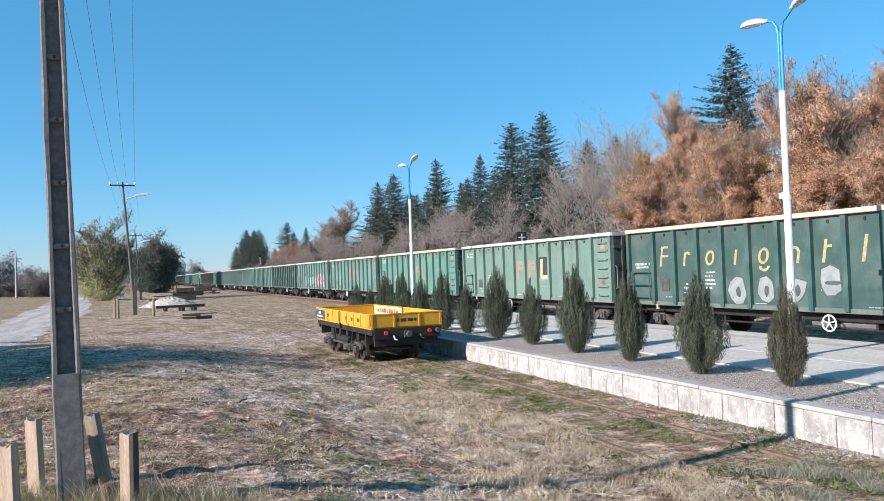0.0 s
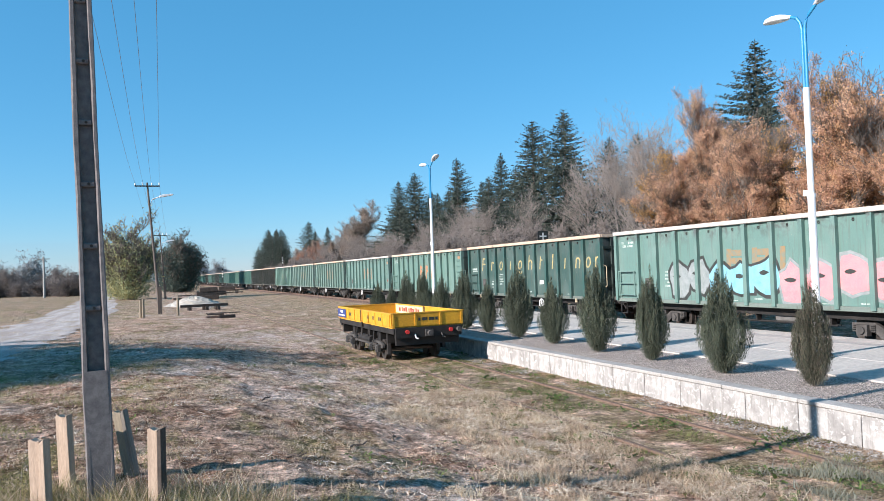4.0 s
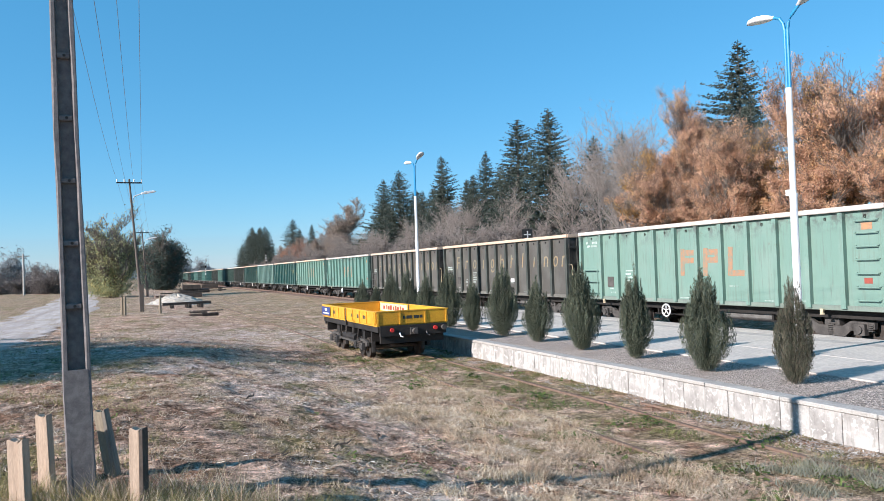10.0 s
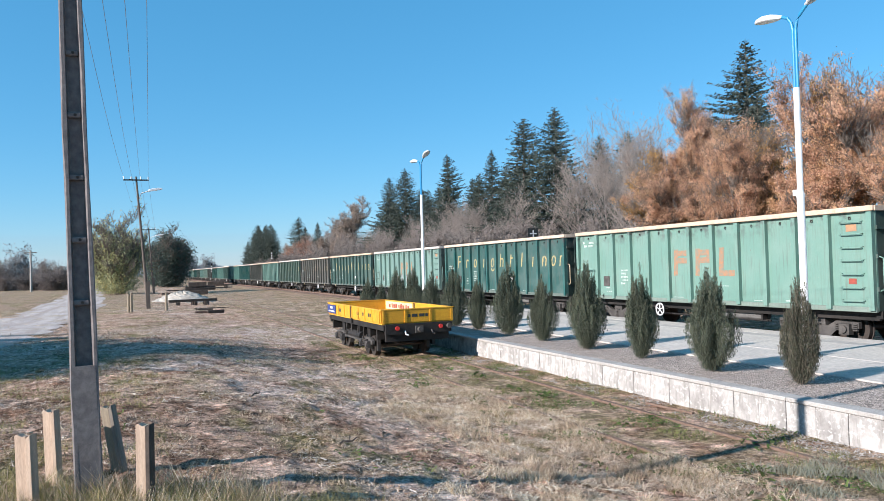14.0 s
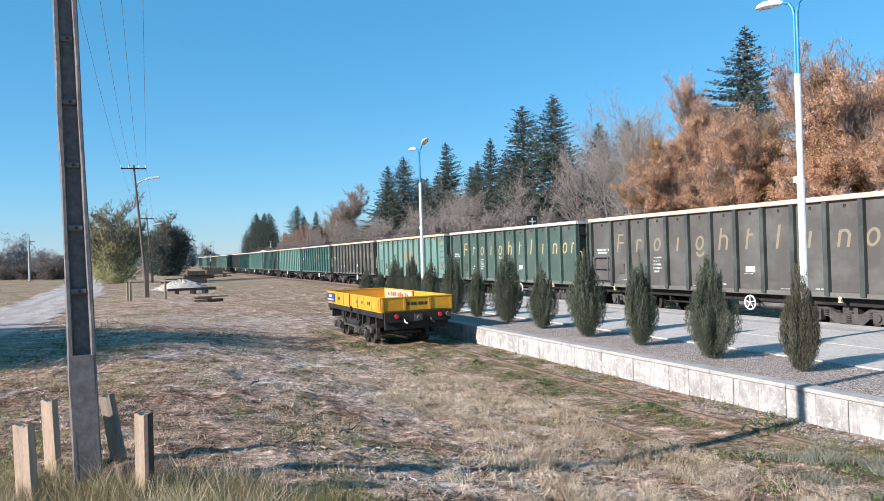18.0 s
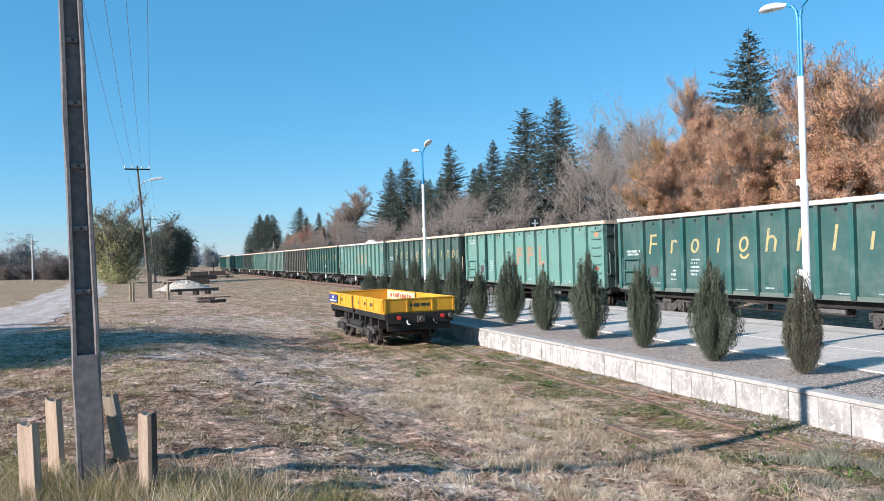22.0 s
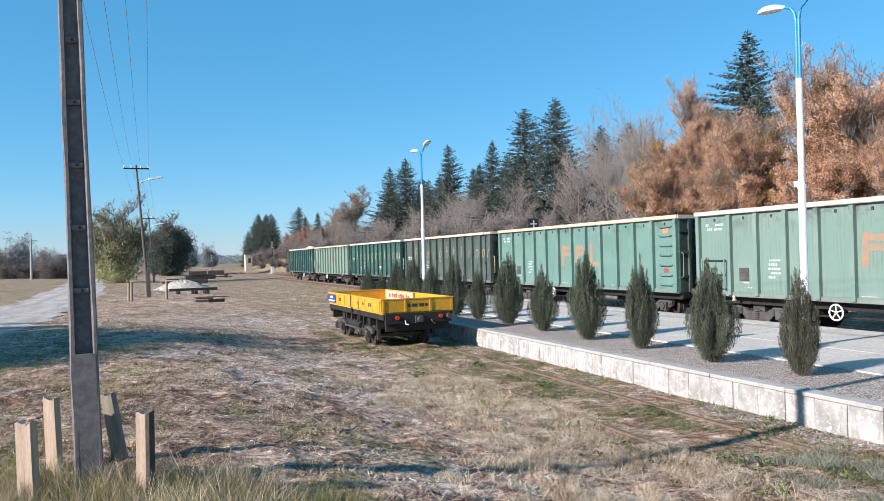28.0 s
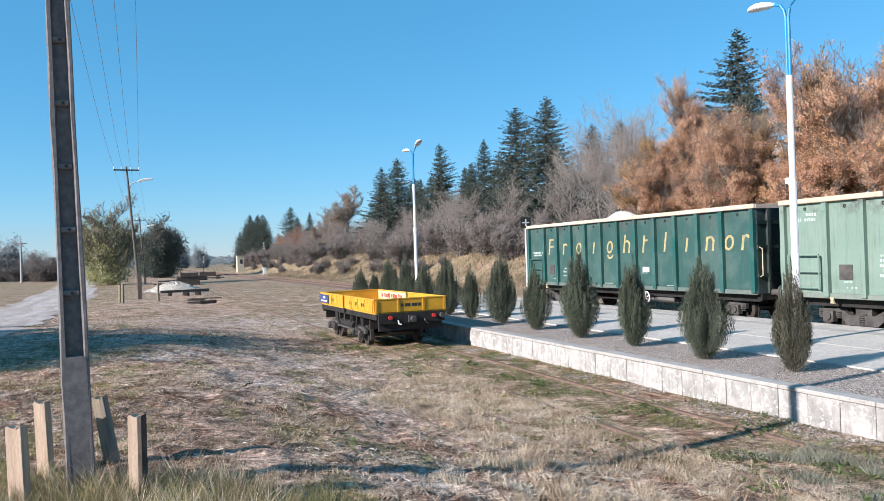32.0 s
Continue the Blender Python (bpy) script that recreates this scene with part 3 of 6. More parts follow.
M["faded_white"] = plain("faded_white", (0.50, 0.54, 0.50), (0.22, 0.30, 0.26), 22.0, 0.6)


def letter_bar(bm, y, z0, z1, w, x, slant=0.18):
    """One slanted stroke of paint on the side of a wagon, 4 mm proud of it."""
    s = slant * (z1 - z0) / 2
    pts = [(y + s + w / 2, z0), (y + s - w / 2, z0), (y - s - w / 2, z1), (y - s + w / 2, z1)]
    prism(bm, pts, 0, x - 0.004, x + 0.001)


def stroke_arc(bm, y, z, ry, rz, a0, a1, x, w=0.085, slant=0.18):
    """A curved stroke of paint about (y, z), from a0 to a1 degrees, leaning like the bars."""
    n = max(6, int(abs(a1 - a0) / 20))
    rows = []
    for i in range(n + 1):
        a = radians(a0 + (a1 - a0) * i / n)
        row = []
        for k in (-0.5, 0.5):
            u, v = (ry + k * w) * math.cos(a), (rz + k * w * 0.85) * math.sin(a)
            for dx in (0.001, -0.004):
                row.append(bm.verts.new((x + dx, y - u - slant * v, z + v)))
        rows.append(row)
    for a, b in zip(rows, rows[1:]):
        for i, j in ((0, 1), (1, 3), (3, 2), (2, 0)):
            bm.faces.new((a[i], a[j], b[j], b[i]))


def print_row(bm, y0, y1, z, h, x, seed):
    """A line of small unreadable marks, from y1 down to y0."""
    rnd = random.Random(seed)
    y = y1
    while y > y0:
        w = rnd.uniform(0.35, 0.75) * h
        if rnd.random() > 0.12:
            box(bm, x - 0.004, x + 0.001, max(y - w, y0), y, z + rnd.uniform(0, 0.12) * h, z + h * rnd.uniform(0.85, 1.0))
        y -= w + 0.3 * h


def wheelset(name, parent, y):
    """An axle with two wheels; its place is in its bogie."""
    bm = bmesh.new()
    disc(bm, (0, 0, 0), 0, 0.075, 1.9, 10)
    for s in (-1, 1):
        disc(bm, (s * 0.75, 0, 0), 0, 0.46, 0.12, 28)
        disc(bm, (s * 0.67, 0, 0), 0, 0.49, 0.03, 28)
        disc(bm, (s * 0.83, 0, 0), 0, 0.14, 0.06, 12)
        for k in range(4):
            a = math.pi / 2 * k
            disc(bm, (s * 0.815, 0.28 * math.cos(a), 0.28 * math.sin(a)), 0, 0.05, 0.012, 8)
    ob = part("wheelset", bm, M["wheel"], parent)
    ob.matrix_basis = pose(0, y, 0.0)
    return ob


def bogie(parent, y):
    bm = bmesh.new()
    for s in (-1, 1):
        x0, x1 = sorted((s * 0.94, s * 1.06))
        # the side frame dips between the axle boxes
        pts = [(-1.25, 0.18), (-1.25, 0.02), (-0.65, 0.0), (-0.42, -0.2), (0.42, -0.2), (0.65, 0.0), (1.25, 0.02), (1.25, 0.18), (0.6, 0.2), (0.35, 0.06), (-0.35, 0.06), (-0.6, 0.2)]
        prism(bm, pts, 0, x0, x1)
        for yy in (-0.9, 0.9):
            box(bm, *sorted((s * 1.0, s * 1.16)), yy - 0.15, yy + 0.15, -0.14, 0.14)
            disc(bm, (s * 1.18, yy, 0), 0, 0.10, 0.05, 10)
            for dy in (-0.26, 0.26):
                for k in range(4):
                    disc(bm, (s * 1.05, yy + dy, -0.02 + 0.05 * k), 2, 0.075, 0.03, 9)
        for k in range(5):
            disc(bm, (s * 1.02, 0, -0.14 + 0.055 * k), 2, 0.10, 0.035, 10)
    box(bm, -1.0, 1.0, -0.22, 0.22, 0.0, 0.24)
    ob = part("bogie", bm, M["bogie"], parent)
    ob.matrix_basis = pose(0, y, 0.46)
    for yy in (-0.9, 0.9):
        wheelset("wheelset", ob, yy)
    return ob


def wagon(kind):
    """A high-sided four-axle open wagon; kind: 'blocks' or 'script' lettering."""
    t = thing("open_wagon", "open goods wagon", "railway wagon", "wagons of the goods train")
    for s in (-1, 1):
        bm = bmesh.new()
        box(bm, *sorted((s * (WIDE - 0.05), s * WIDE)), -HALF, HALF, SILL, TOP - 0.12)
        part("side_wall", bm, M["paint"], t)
        bm = bmesh.new()
        box(bm, *sorted((s * (WIDE - 0.06), s * (WIDE + 0.125))), -HALF - 0.04, HALF + 0.04, TOP - 0.13, TOP)
        part("top_rail", bm, M["cap"], t, "scuffed bare top rail", 0.015)
        bm = bmesh.new()
        box(bm, *sorted((s * (WIDE - 0.02), s * (WIDE + 0.06))), -HALF, HALF, SILL - 0.03, SILL + 0.10)
        part("sill", bm, M["paint"], t, "", 0.01)
        bm = bmesh.new()
        box(bm, *sorted((s * 0.95, s * 1.12)), -HALF + 0.1, HALF - 0.1, 0.72, SILL - 0.02)
        part("solebar", bm, M["steel"], t)
        box_mesh = bmesh.new()
        prism(box_mesh, [(WIDE - 0.01, -0.07), (WIDE + 0.12, -0.07), (WIDE + 0.12, 0.07), (WIDE - 0.01, 0.07)], 2, SILL + 0.02, TOP - 0.15)
        rib_me = finish(box_mesh, "rib", M["paint"])
        for y in RIBS + [HALF - 0.075, -HALF + 0.075]:
            shared("rib", rib_me, t, pose(0, y, 0, 0, 0, 0 if s > 0 else 180))
    for s in (-1, 1):
        bm = bmesh.new()
        box(bm, -WIDE + 0.05, WIDE - 0.05, *sorted((s * (HALF - 0.05), s * HALF)), SILL, TOP - 0.12)
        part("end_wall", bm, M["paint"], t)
        bm = bmesh.new()
        box(bm, -0.06, 0.06, *sorted((s * (HALF - 0.01), s * (HALF + 0.07))), SILL, TOP - 0.14)
        me = finish(bm, "end_post", M["paint"])
        for x in (-0.95, -0.32, 0.32, 0.95):
            shared("end_post", me, t, pose(x, 0, 0))
        bm = bmesh.new()
        box(bm, -WIDE, WIDE, *sorted((s * (HALF - 0.01), s * (HALF + 0.05))), -0.05, 0.05)
        me = finish(bm, "end_bar", M["paint"])
        for z in (1.5, 2.3, 3.0):
            shared("end_bar", me, t, pose(0, 0, z))
        bm = bmesh.new()
        box(bm, -WIDE - 0.06, WIDE + 0.06, *sorted((s * (HALF - 0.06), s * (HALF + 0.06))), TOP - 0.13, TOP - 0.005)
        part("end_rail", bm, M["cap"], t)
        bm = bmesh.new()
        box(bm, -1.25, 1.25, *sorted((s * (HALF - 0.15), s * (HALF + 0.02))), 0.78, SILL)
        part("headstock", bm, M["steel"], t)
        for x in (-0.875, 0.875):
            bm = bmesh.new()
            disc(bm, (x, s * (HALF + 0.2), 1.0), 1, 0.09, 0.4, 12)
            disc(bm, (x, s * (HALF + 0.43), 1.0), 1, 0.22, 0.06, 18)
            part("buffer", bm, M["bogie"], t)
        bm = bmesh.new()
        tube(bm, [(0, s * HALF, 0.98), (0, s * (HALF + 0.26), 0.93), (0, s * (HALF + 0.47), 0.97)], 0.05, 6)
        part("coupling", bm, M["bogie"], t)
        bm = bmesh.new()
        tube(bm, [(-0.55, s * (HALF + 0.03), 0.9), (-0.55, s * (HALF + 0.22), 0.6), (-0.45, s * (HALF + 0.36), 0.62), (-0.4, s * (HALF + 0.44), 0.85)], 0.03, 6)
        part("brake_hose", bm, M["steel"], t)
    bm = bmesh.new()
    box(bm, -WIDE + 0.05, WIDE - 0.05, -HALF + 0.05, HALF - 0.05, SILL + 0.05, SILL + 0.15)
    part("floor", bm, M["steel"], t)
    bm = bmesh.new()
    tube(bm, [(-0.85, -2.6, 0.66), (-0.85, -0.7, 0.66)], 0.17, 12)
    part("air_tank", bm, M["tank"], t, "long grey air tank")
    bm = bmesh.new()
    for x in (-1.02, -0.9):
        tube(bm, [(x, -2.8, 0.52), (x, 2.6, 0.52)], 0.025, 6)
    for y in (-2.6, 0.0, 2.4):
        box(bm, -1.05, -0.86, y - 0.03, y + 0.03, 0.5, 0.75)
    part("brake_rod", bm, M["steel"], t)
    for s in (-1, 1):
        bogie(t, s * 4.5)
    # hand brake wheel low on the near side
    wy = 1.55 if kind == "blocks" else -1.55
    bm = bmesh.new()
    ring(bm, (-WIDE - 0.03, wy, 0.68), 0, 0.2, 0.022)
    for k in range(5):
        a = 2 * math.pi * k / 5 + 0.3
        tube(bm, [(-WIDE - 0.03, wy, 0.68), (-WIDE - 0.03, wy + 0.2 * math.cos(a), 0.68 + 0.2 * math.sin(a))], 0.016, 5)
    part("brake_wheel", bm, M["white"], t, "white spoked hand brake wheel")
    bm = bmesh.new()
    tube(bm, [(-WIDE - 0.03, wy, 0.68), (-1.0, wy, 0.68)], 0.03, 6)
    part("brake_spindle", bm, M["steel"], t)
    x = -WIDE - 0.001
    # towing hook and steps at both ends
    for y in (-4.6, 5.0):
        bm = bmesh.new()
        prism(bm, [(y - 0.06, 0.97), (y + 0.06, 0.97), (y + 0.04, 0.88), (y + 0.06, 0.82), (y - 0.06, 0.82), (y - 0.03, 0.88)], 0, x - 0.10, x - 0.045)
        part("tow_hook", bm, M["dull_yellow"], t, "worn cream tow hook")
    bm = bmesh.new()
    for z in (0.52, 0.9):
        box(bm, -WIDE - 0.02, -WIDE + 0.25, HALF - 0.55, HALF - 0.2, z - 0.015, z + 0.015)
    for y in (HALF - 0.55, HALF - 0.2):
        box(bm, -WIDE - 0.02, -WIDE + 0.02, y - 0.015, y + 0.015, 0.5, SILL)
    part("step", bm, M["steel"], t)
    # ladder frame at the far end of the near side
    bm = bmesh.new()
    for y in (5.35, 6.3):
        tube(bm, [(x - 0.11, y, 1.15), (x - 0.11, y, 2.05)], 0.026, 6)
    for z in (1.2, 1.62, 2.05):
        tube(bm, [(x - 0.11, 5.35, z), (x - 0.11, 6.3, z)], 0.026, 6)
    part("ladder", bm, M["paint"], t)
    bm = bmesh.new()
    box(bm, x - 0.02, x, 4.46, 4.84, 1.42, 1.80)
    part("label_holder", bm, M["bogie"], t, "dusty wire mesh label holder", 0.008)
    # handrails at the corners
    for y, dy in ((-HALF - 0.03, -0.12), (HALF + 0.03, 0.12)):
        bm = bmesh.new()
        tube(bm, [(-WIDE + 0.05, y, 1.45), (-WIDE + 0.05, y + dy, 1.5), (-WIDE + 0.05, y + dy, 2.25), (-WIDE + 0.05, y, 2.3)], 0.018, 5)
        part("handrail", bm, M["dull_yellow"] if kind == "script" else M["paint"], t)
    # lashing rings below the top rail, one to a panel
    bm = bmesh.new()
    ring(bm, (-WIDE - 0.012, 0, 3.25), 0, 0.03, 0.010, 12, 5)
    box(bm, -WIDE - 0.02, -WIDE + 0.001, -0.03, 0.03, 3.275, 3.30)
    ring_me = finish(bm, "lashing_ring", M["steel"])
    for a, b in zip([HALF - 0.075] + RIBS, RIBS + [-HALF + 0.075]):
        shared("lashing_ring", ring_me, t, pose(0, (a + b) / 2, 0))
    # white data lines: short bars of unreadable print
    dy = 3.53 if kind == "blocks" else 2.6
    marks = bmesh.new()
    for y, z, wd, h in ((dy + 0.05, 1.86, 0.30, 0.07), (dy, 1.74, 0.42, 0.07), (dy, 1.62, 0.44, 0.07), (dy + 0.07, 1.50, 0.28, 0.07), (0.6, 1.10, 0.5, 0.03), (-2.9, 1.10, 0.5, 0.03), (4.5, 1.2, 0.3, 0.05), (-1.5, 1.5, 0.34, 0.03), (dy - 0.02, 1.98, 0.40, 0.06), (dy + 1.06, 1.62, 0.26, 0.06), (dy + 1.06, 1.48, 0.22, 0.09), (dy + 1.06, 1.34, 0.24, 0.05), (-0.45, 1.16, 0.3, 0.05), (-4.0, 1.12, 0.4, 0.04)):
        print_row(marks, y - wd / 2, y + wd / 2, z, h, x, int(1000 * (y + z)))
    if kind == "script":
        for z, y0, y1 in ((2.28, 5.4, 6.2), (2.17, 5.5, 6.15)):
            print_row(marks, y0, y1, z, 0.085, x, int(100 * z))
        ys = [4.66 - 1.041 * k for k in range(10)] + [-5.5, -6.12]
        glyphs = (("bar", 2.22, 2.88, 0.3, (2.85, 2.56)), ("hook", 2.22, 2.66, 0.16, ()), ("ring", 2.22, 2.68, 0.3, ()), ("bar", 2.22, 2.66, 0.0, ()), ("ring", 2.04, 2.68, 0.3, ()), ("arch", 2.22, 2.88, 0.28, ()),
                  ("bar", 2.22, 2.82, 0.18, (2.64,)), ("bar", 2.22, 2.88, 0.0, ()), ("bar", 2.22, 2.66, 0.0, ()), ("arch", 2.22, 2.66, 0.28, ()), ("ring", 2.22, 2.68, 0.3, ()), ("hook", 2.22, 2.66, 0.16, ()))
        for y, (kind_of, lo, hi, wd, bars) in zip(ys, glyphs):
            bm = bmesh.new()
            if kind_of == "ring":
                stroke_arc(bm, y, 2.45, 0.15, 0.195, 0, 360, x)
                if lo < 2.2:
                    stroke_arc(bm, y - 0.02, 2.17, 0.15, 0.12, -180, 0, x - 0.0005)
            elif kind_of == "arch":
                letter_bar(bm, y + wd / 2, lo, hi, 0.085, x)
                letter_bar(bm, y - wd / 2 + 0.01, 2.22, 2.56, 0.085, x)
                stroke_arc(bm, y + 0.005, 2.53, 0.14, 0.115, 0, 180, x - 0.0005)
            elif kind_of == "hook":
                letter_bar(bm, y + wd / 2, lo, hi, 0.09, x)
                stroke_arc(bm, y - 0.05, 2.54, 0.11, 0.10, 20, 180, x - 0.0005)
            else:
                letter_bar(bm, y + wd / 2, lo, hi, 0.09, x)
                for z in bars:
                    prism(bm, [(y + wd / 2, z - 0.035), (y - wd / 2 - 0.03, z - 0.035), (y - wd / 2 - 0.04, z + 0.035), (y + wd / 2, z + 0.035)], 0, x - 0.0045, x + 0.001)
            part("lettering", bm, M["letter"], t)
        bm = bmesh.new()
        box(bm, x - 0.006, x + 0.001, -1.75, -1.4, 1.56, 1.72)
        part("placard", bm, M["white"], t)
    else:
        for z, y0, y1 in ((3.06, 5.45, 6.2), (2.93, 5.5, 6.22)):
            print_row(marks, y0, y1, z, 0.09, x, int(100 * z))
        for k, y in enumerate((0.465, -0.575, -1.62)):
            bm = bmesh.new()
            letter_bar(bm, y + 0.22, 1.82, 2.68, 0.19, x, 0.05)
            zz = ((2.54, 2.3), (2.54, 2.3), (1.89, None))[k]
            for z in zz:
                if z:
                    box(bm, x - 0.0045, x + 0.001, y - 0.33, y + 0.22, z - 0.08, z + 0.1)
            if k == 1:
                box(bm, x - 0.0047, x + 0.001, y - 0.345, y - 0.19, 2.25, 2.62)
            part("lettering", bm, M["letter"], t)
        # climbing rungs on the leading panel
        for z in (1.2, 1.52, 1.86, 2.2, 2.52, 2.85, 3.15):
            bm = bmesh.new()
            tube(bm, [(x, -5.6, z + 0.03), (x - 0.07, -5.62, z), (x - 0.07, -6.2, z), (x, -6.22, z + 0.03)], 0.016, 5)
            part("rung", bm, M["paint"], t)
        bm = bmesh.new()
        box(bm, x - 0.006, x + 0.001, -6.05, -5.75, 2.93, 3.10)
        part("warning_plate", bm, M["dull_orange"], t)
        bm = bmesh.new()
        box(bm, x - 0.006, x + 0.001, -6.0, -5.78, 1.62, 1.76)
        part("red_plate", bm, M["dull_red"], t)
    tagged(part("data_print", marks, M["faded_white"], t, "faded white lines of small print"), kind="stuff")
    return t


FPL, FRL = "blocks", "script"
# from the front of the train: lettering, body colour, ink, what is special
TRAIN = [
    (FPL, GREEN_L, INK_O, ""), (FRL, GREEN_D, INK_Y, "white_tags"), (FPL, (0.139, 0.217, 0.179), (0.45, 0.22, 0.12), "pale_l"),
    (FPL, (0.105, 0.22, 0.18), INK_O, ""), (FPL, GREEN_L, INK_O, ""), (FPL, GREEN_L, INK_F, "pink_tags"), (FRL, GREEN_D, INK_Y, ""),
    (FPL, (0.128, 0.224, 0.189), (0.7, 0.2, 0.05), ""), (FPL, GREEN_L, INK_O, ""), (FPL, (0.128, 0.209, 0.179), INK_O, ""), (FPL, (0.149, 0.232, 0.201), INK_O, ""),
    (FPL, (0.16, 0.263, 0.218), INK_O, ""), (FRL, BROWN, INK_F, ""), (FRL, (0.094, 0.086, 0.077), INK_F, ""), (FPL, (0.118, 0.24, 0.20), INK_O, ""),
    (FPL, (0.149, 0.271, 0.223), INK_O, ""), (FRL, TEAL, INK_Y, ""), (FPL, (0.149, 0.255, 0.223), INK_O, "white_tags"), (FRL, GREEN_D, INK_Y, ""),
    (FRL, (0.092, 0.086, 0.078), INK_F, ""), (FRL, GREY_G, INK_Y, ""), (FPL, (0.135, 0.24, 0.205), INK_O, ""), (FRL, BROWN, (0.38, 0.22, 0.10), ""),
    (FRL, TEAL, INK_Y, ""), (FPL, (0.118, 0.25, 0.212), INK_O, ""), (FRL, (0.045, 0.105, 0.09), INK_Y, "far_wheel"), (FPL, (0.125, 0.245, 0.21), (0.55, 0.25, 0.09), "heap"),
    (FRL, (0.018, 0.088, 0.076), INK_Y, ""), (FRL, BROWN, INK_F, ""), (FPL, (0.16, 0.24, 0.201), INK_O, ""), (FPL, (0.118, 0.222, 0.188), INK_O, ""),
    (FRL, (0.055, 0.085, 0.07), INK_F, ""), (FRL, (0.017, 0.095, 0.082), INK_Y, ""), (FPL, (0.181, 0.263, 0.214), INK_O, ""), (FRL, (0.016, 0.092, 0.082), INK_Y, "heap"),
]
RAILS = ((0.62, 0.455, 0.325), (0.63, 0.49, 0.37), (0.55, 0.50, 0.45), (0.64, 0.425, 0.275))


def tint(w, body, ink, rail):
    for o in w.children:
        base = o.name.split(".")[0]
        if base == "lettering":
            c = ink
        elif base in ("top_rail", "end_rail"):
            c = rail
        elif base == "side_wall" and body[0] < body[1] < 0.15:
            c = [0.65 * v + 0.35 * k for v, k in zip(body, (0.062, 0.078, 0.07))]  # the panels are duller than the ribs
        elif base == "sill":
            c = [0.45 * v + 0.55 * k for v, k in zip(body, (0.20, 0.195, 0.17))]  # dusty foot of the side
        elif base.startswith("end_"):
            c = [0.012 + 0.22 * v for v in body]  # near-black ends: the shade between wagons is painted into their colour
        else:
            c = (0.048, 0.056, 0.049) if body[0] > body[1] and base == "rib" else body
        o.color = (*[0.86 * v for v in c], 1)


def blob(bm, y, z, ry, rz, seed, x, n=11, turn=0.0):
    """An uneven patch of spray paint on the side wall."""
    rnd = random.Random(seed)
    k = [rnd.uniform(0.75, 1.15) for _ in range(n)]
    pts = [(y + ry * k[i] * math.cos(2 * math.pi * i / n + turn), z + rz * k[i] * math.sin(2 * math.pi * i / n + turn)) for i in range(n)]
    prism(bm, pts, 0, x - 0.0065, x + 0.001)


M["spray_white"] = plain("spray_white", (0.25, 0.27, 0.265), (0.17, 0.20, 0.195), 5.0, 0.6)
M["spray_pink"] = plain("spray_pink", (0.62, 0.24, 0.24), (0.5, 0.2, 0.22), 4.0, 0.6)
M["spray_blue"] = plain("spray_blue", (0.20, 0.40, 0.46), (0.14, 0.32, 0.40), 4.0, 0.6)
M["spray_grey"] = plain("spray_grey", (0.075, 0.085, 0.08), (0.05, 0.06, 0.055), 4.0, 0.6)
M["spray_dark"] = plain("spray_dark", (0.03, 0.035, 0.03), (0.05, 0.05, 0.05), 4.0, 0.6)


WAGONS, MADE = [], {}
for kind, body, ink, special in TRAIN:
    if kind in MADE:
        w = copy_thing(MADE[kind], Matrix())
    else:
        w = MADE[kind] = wagon(kind)
    WAGONS.append(w)

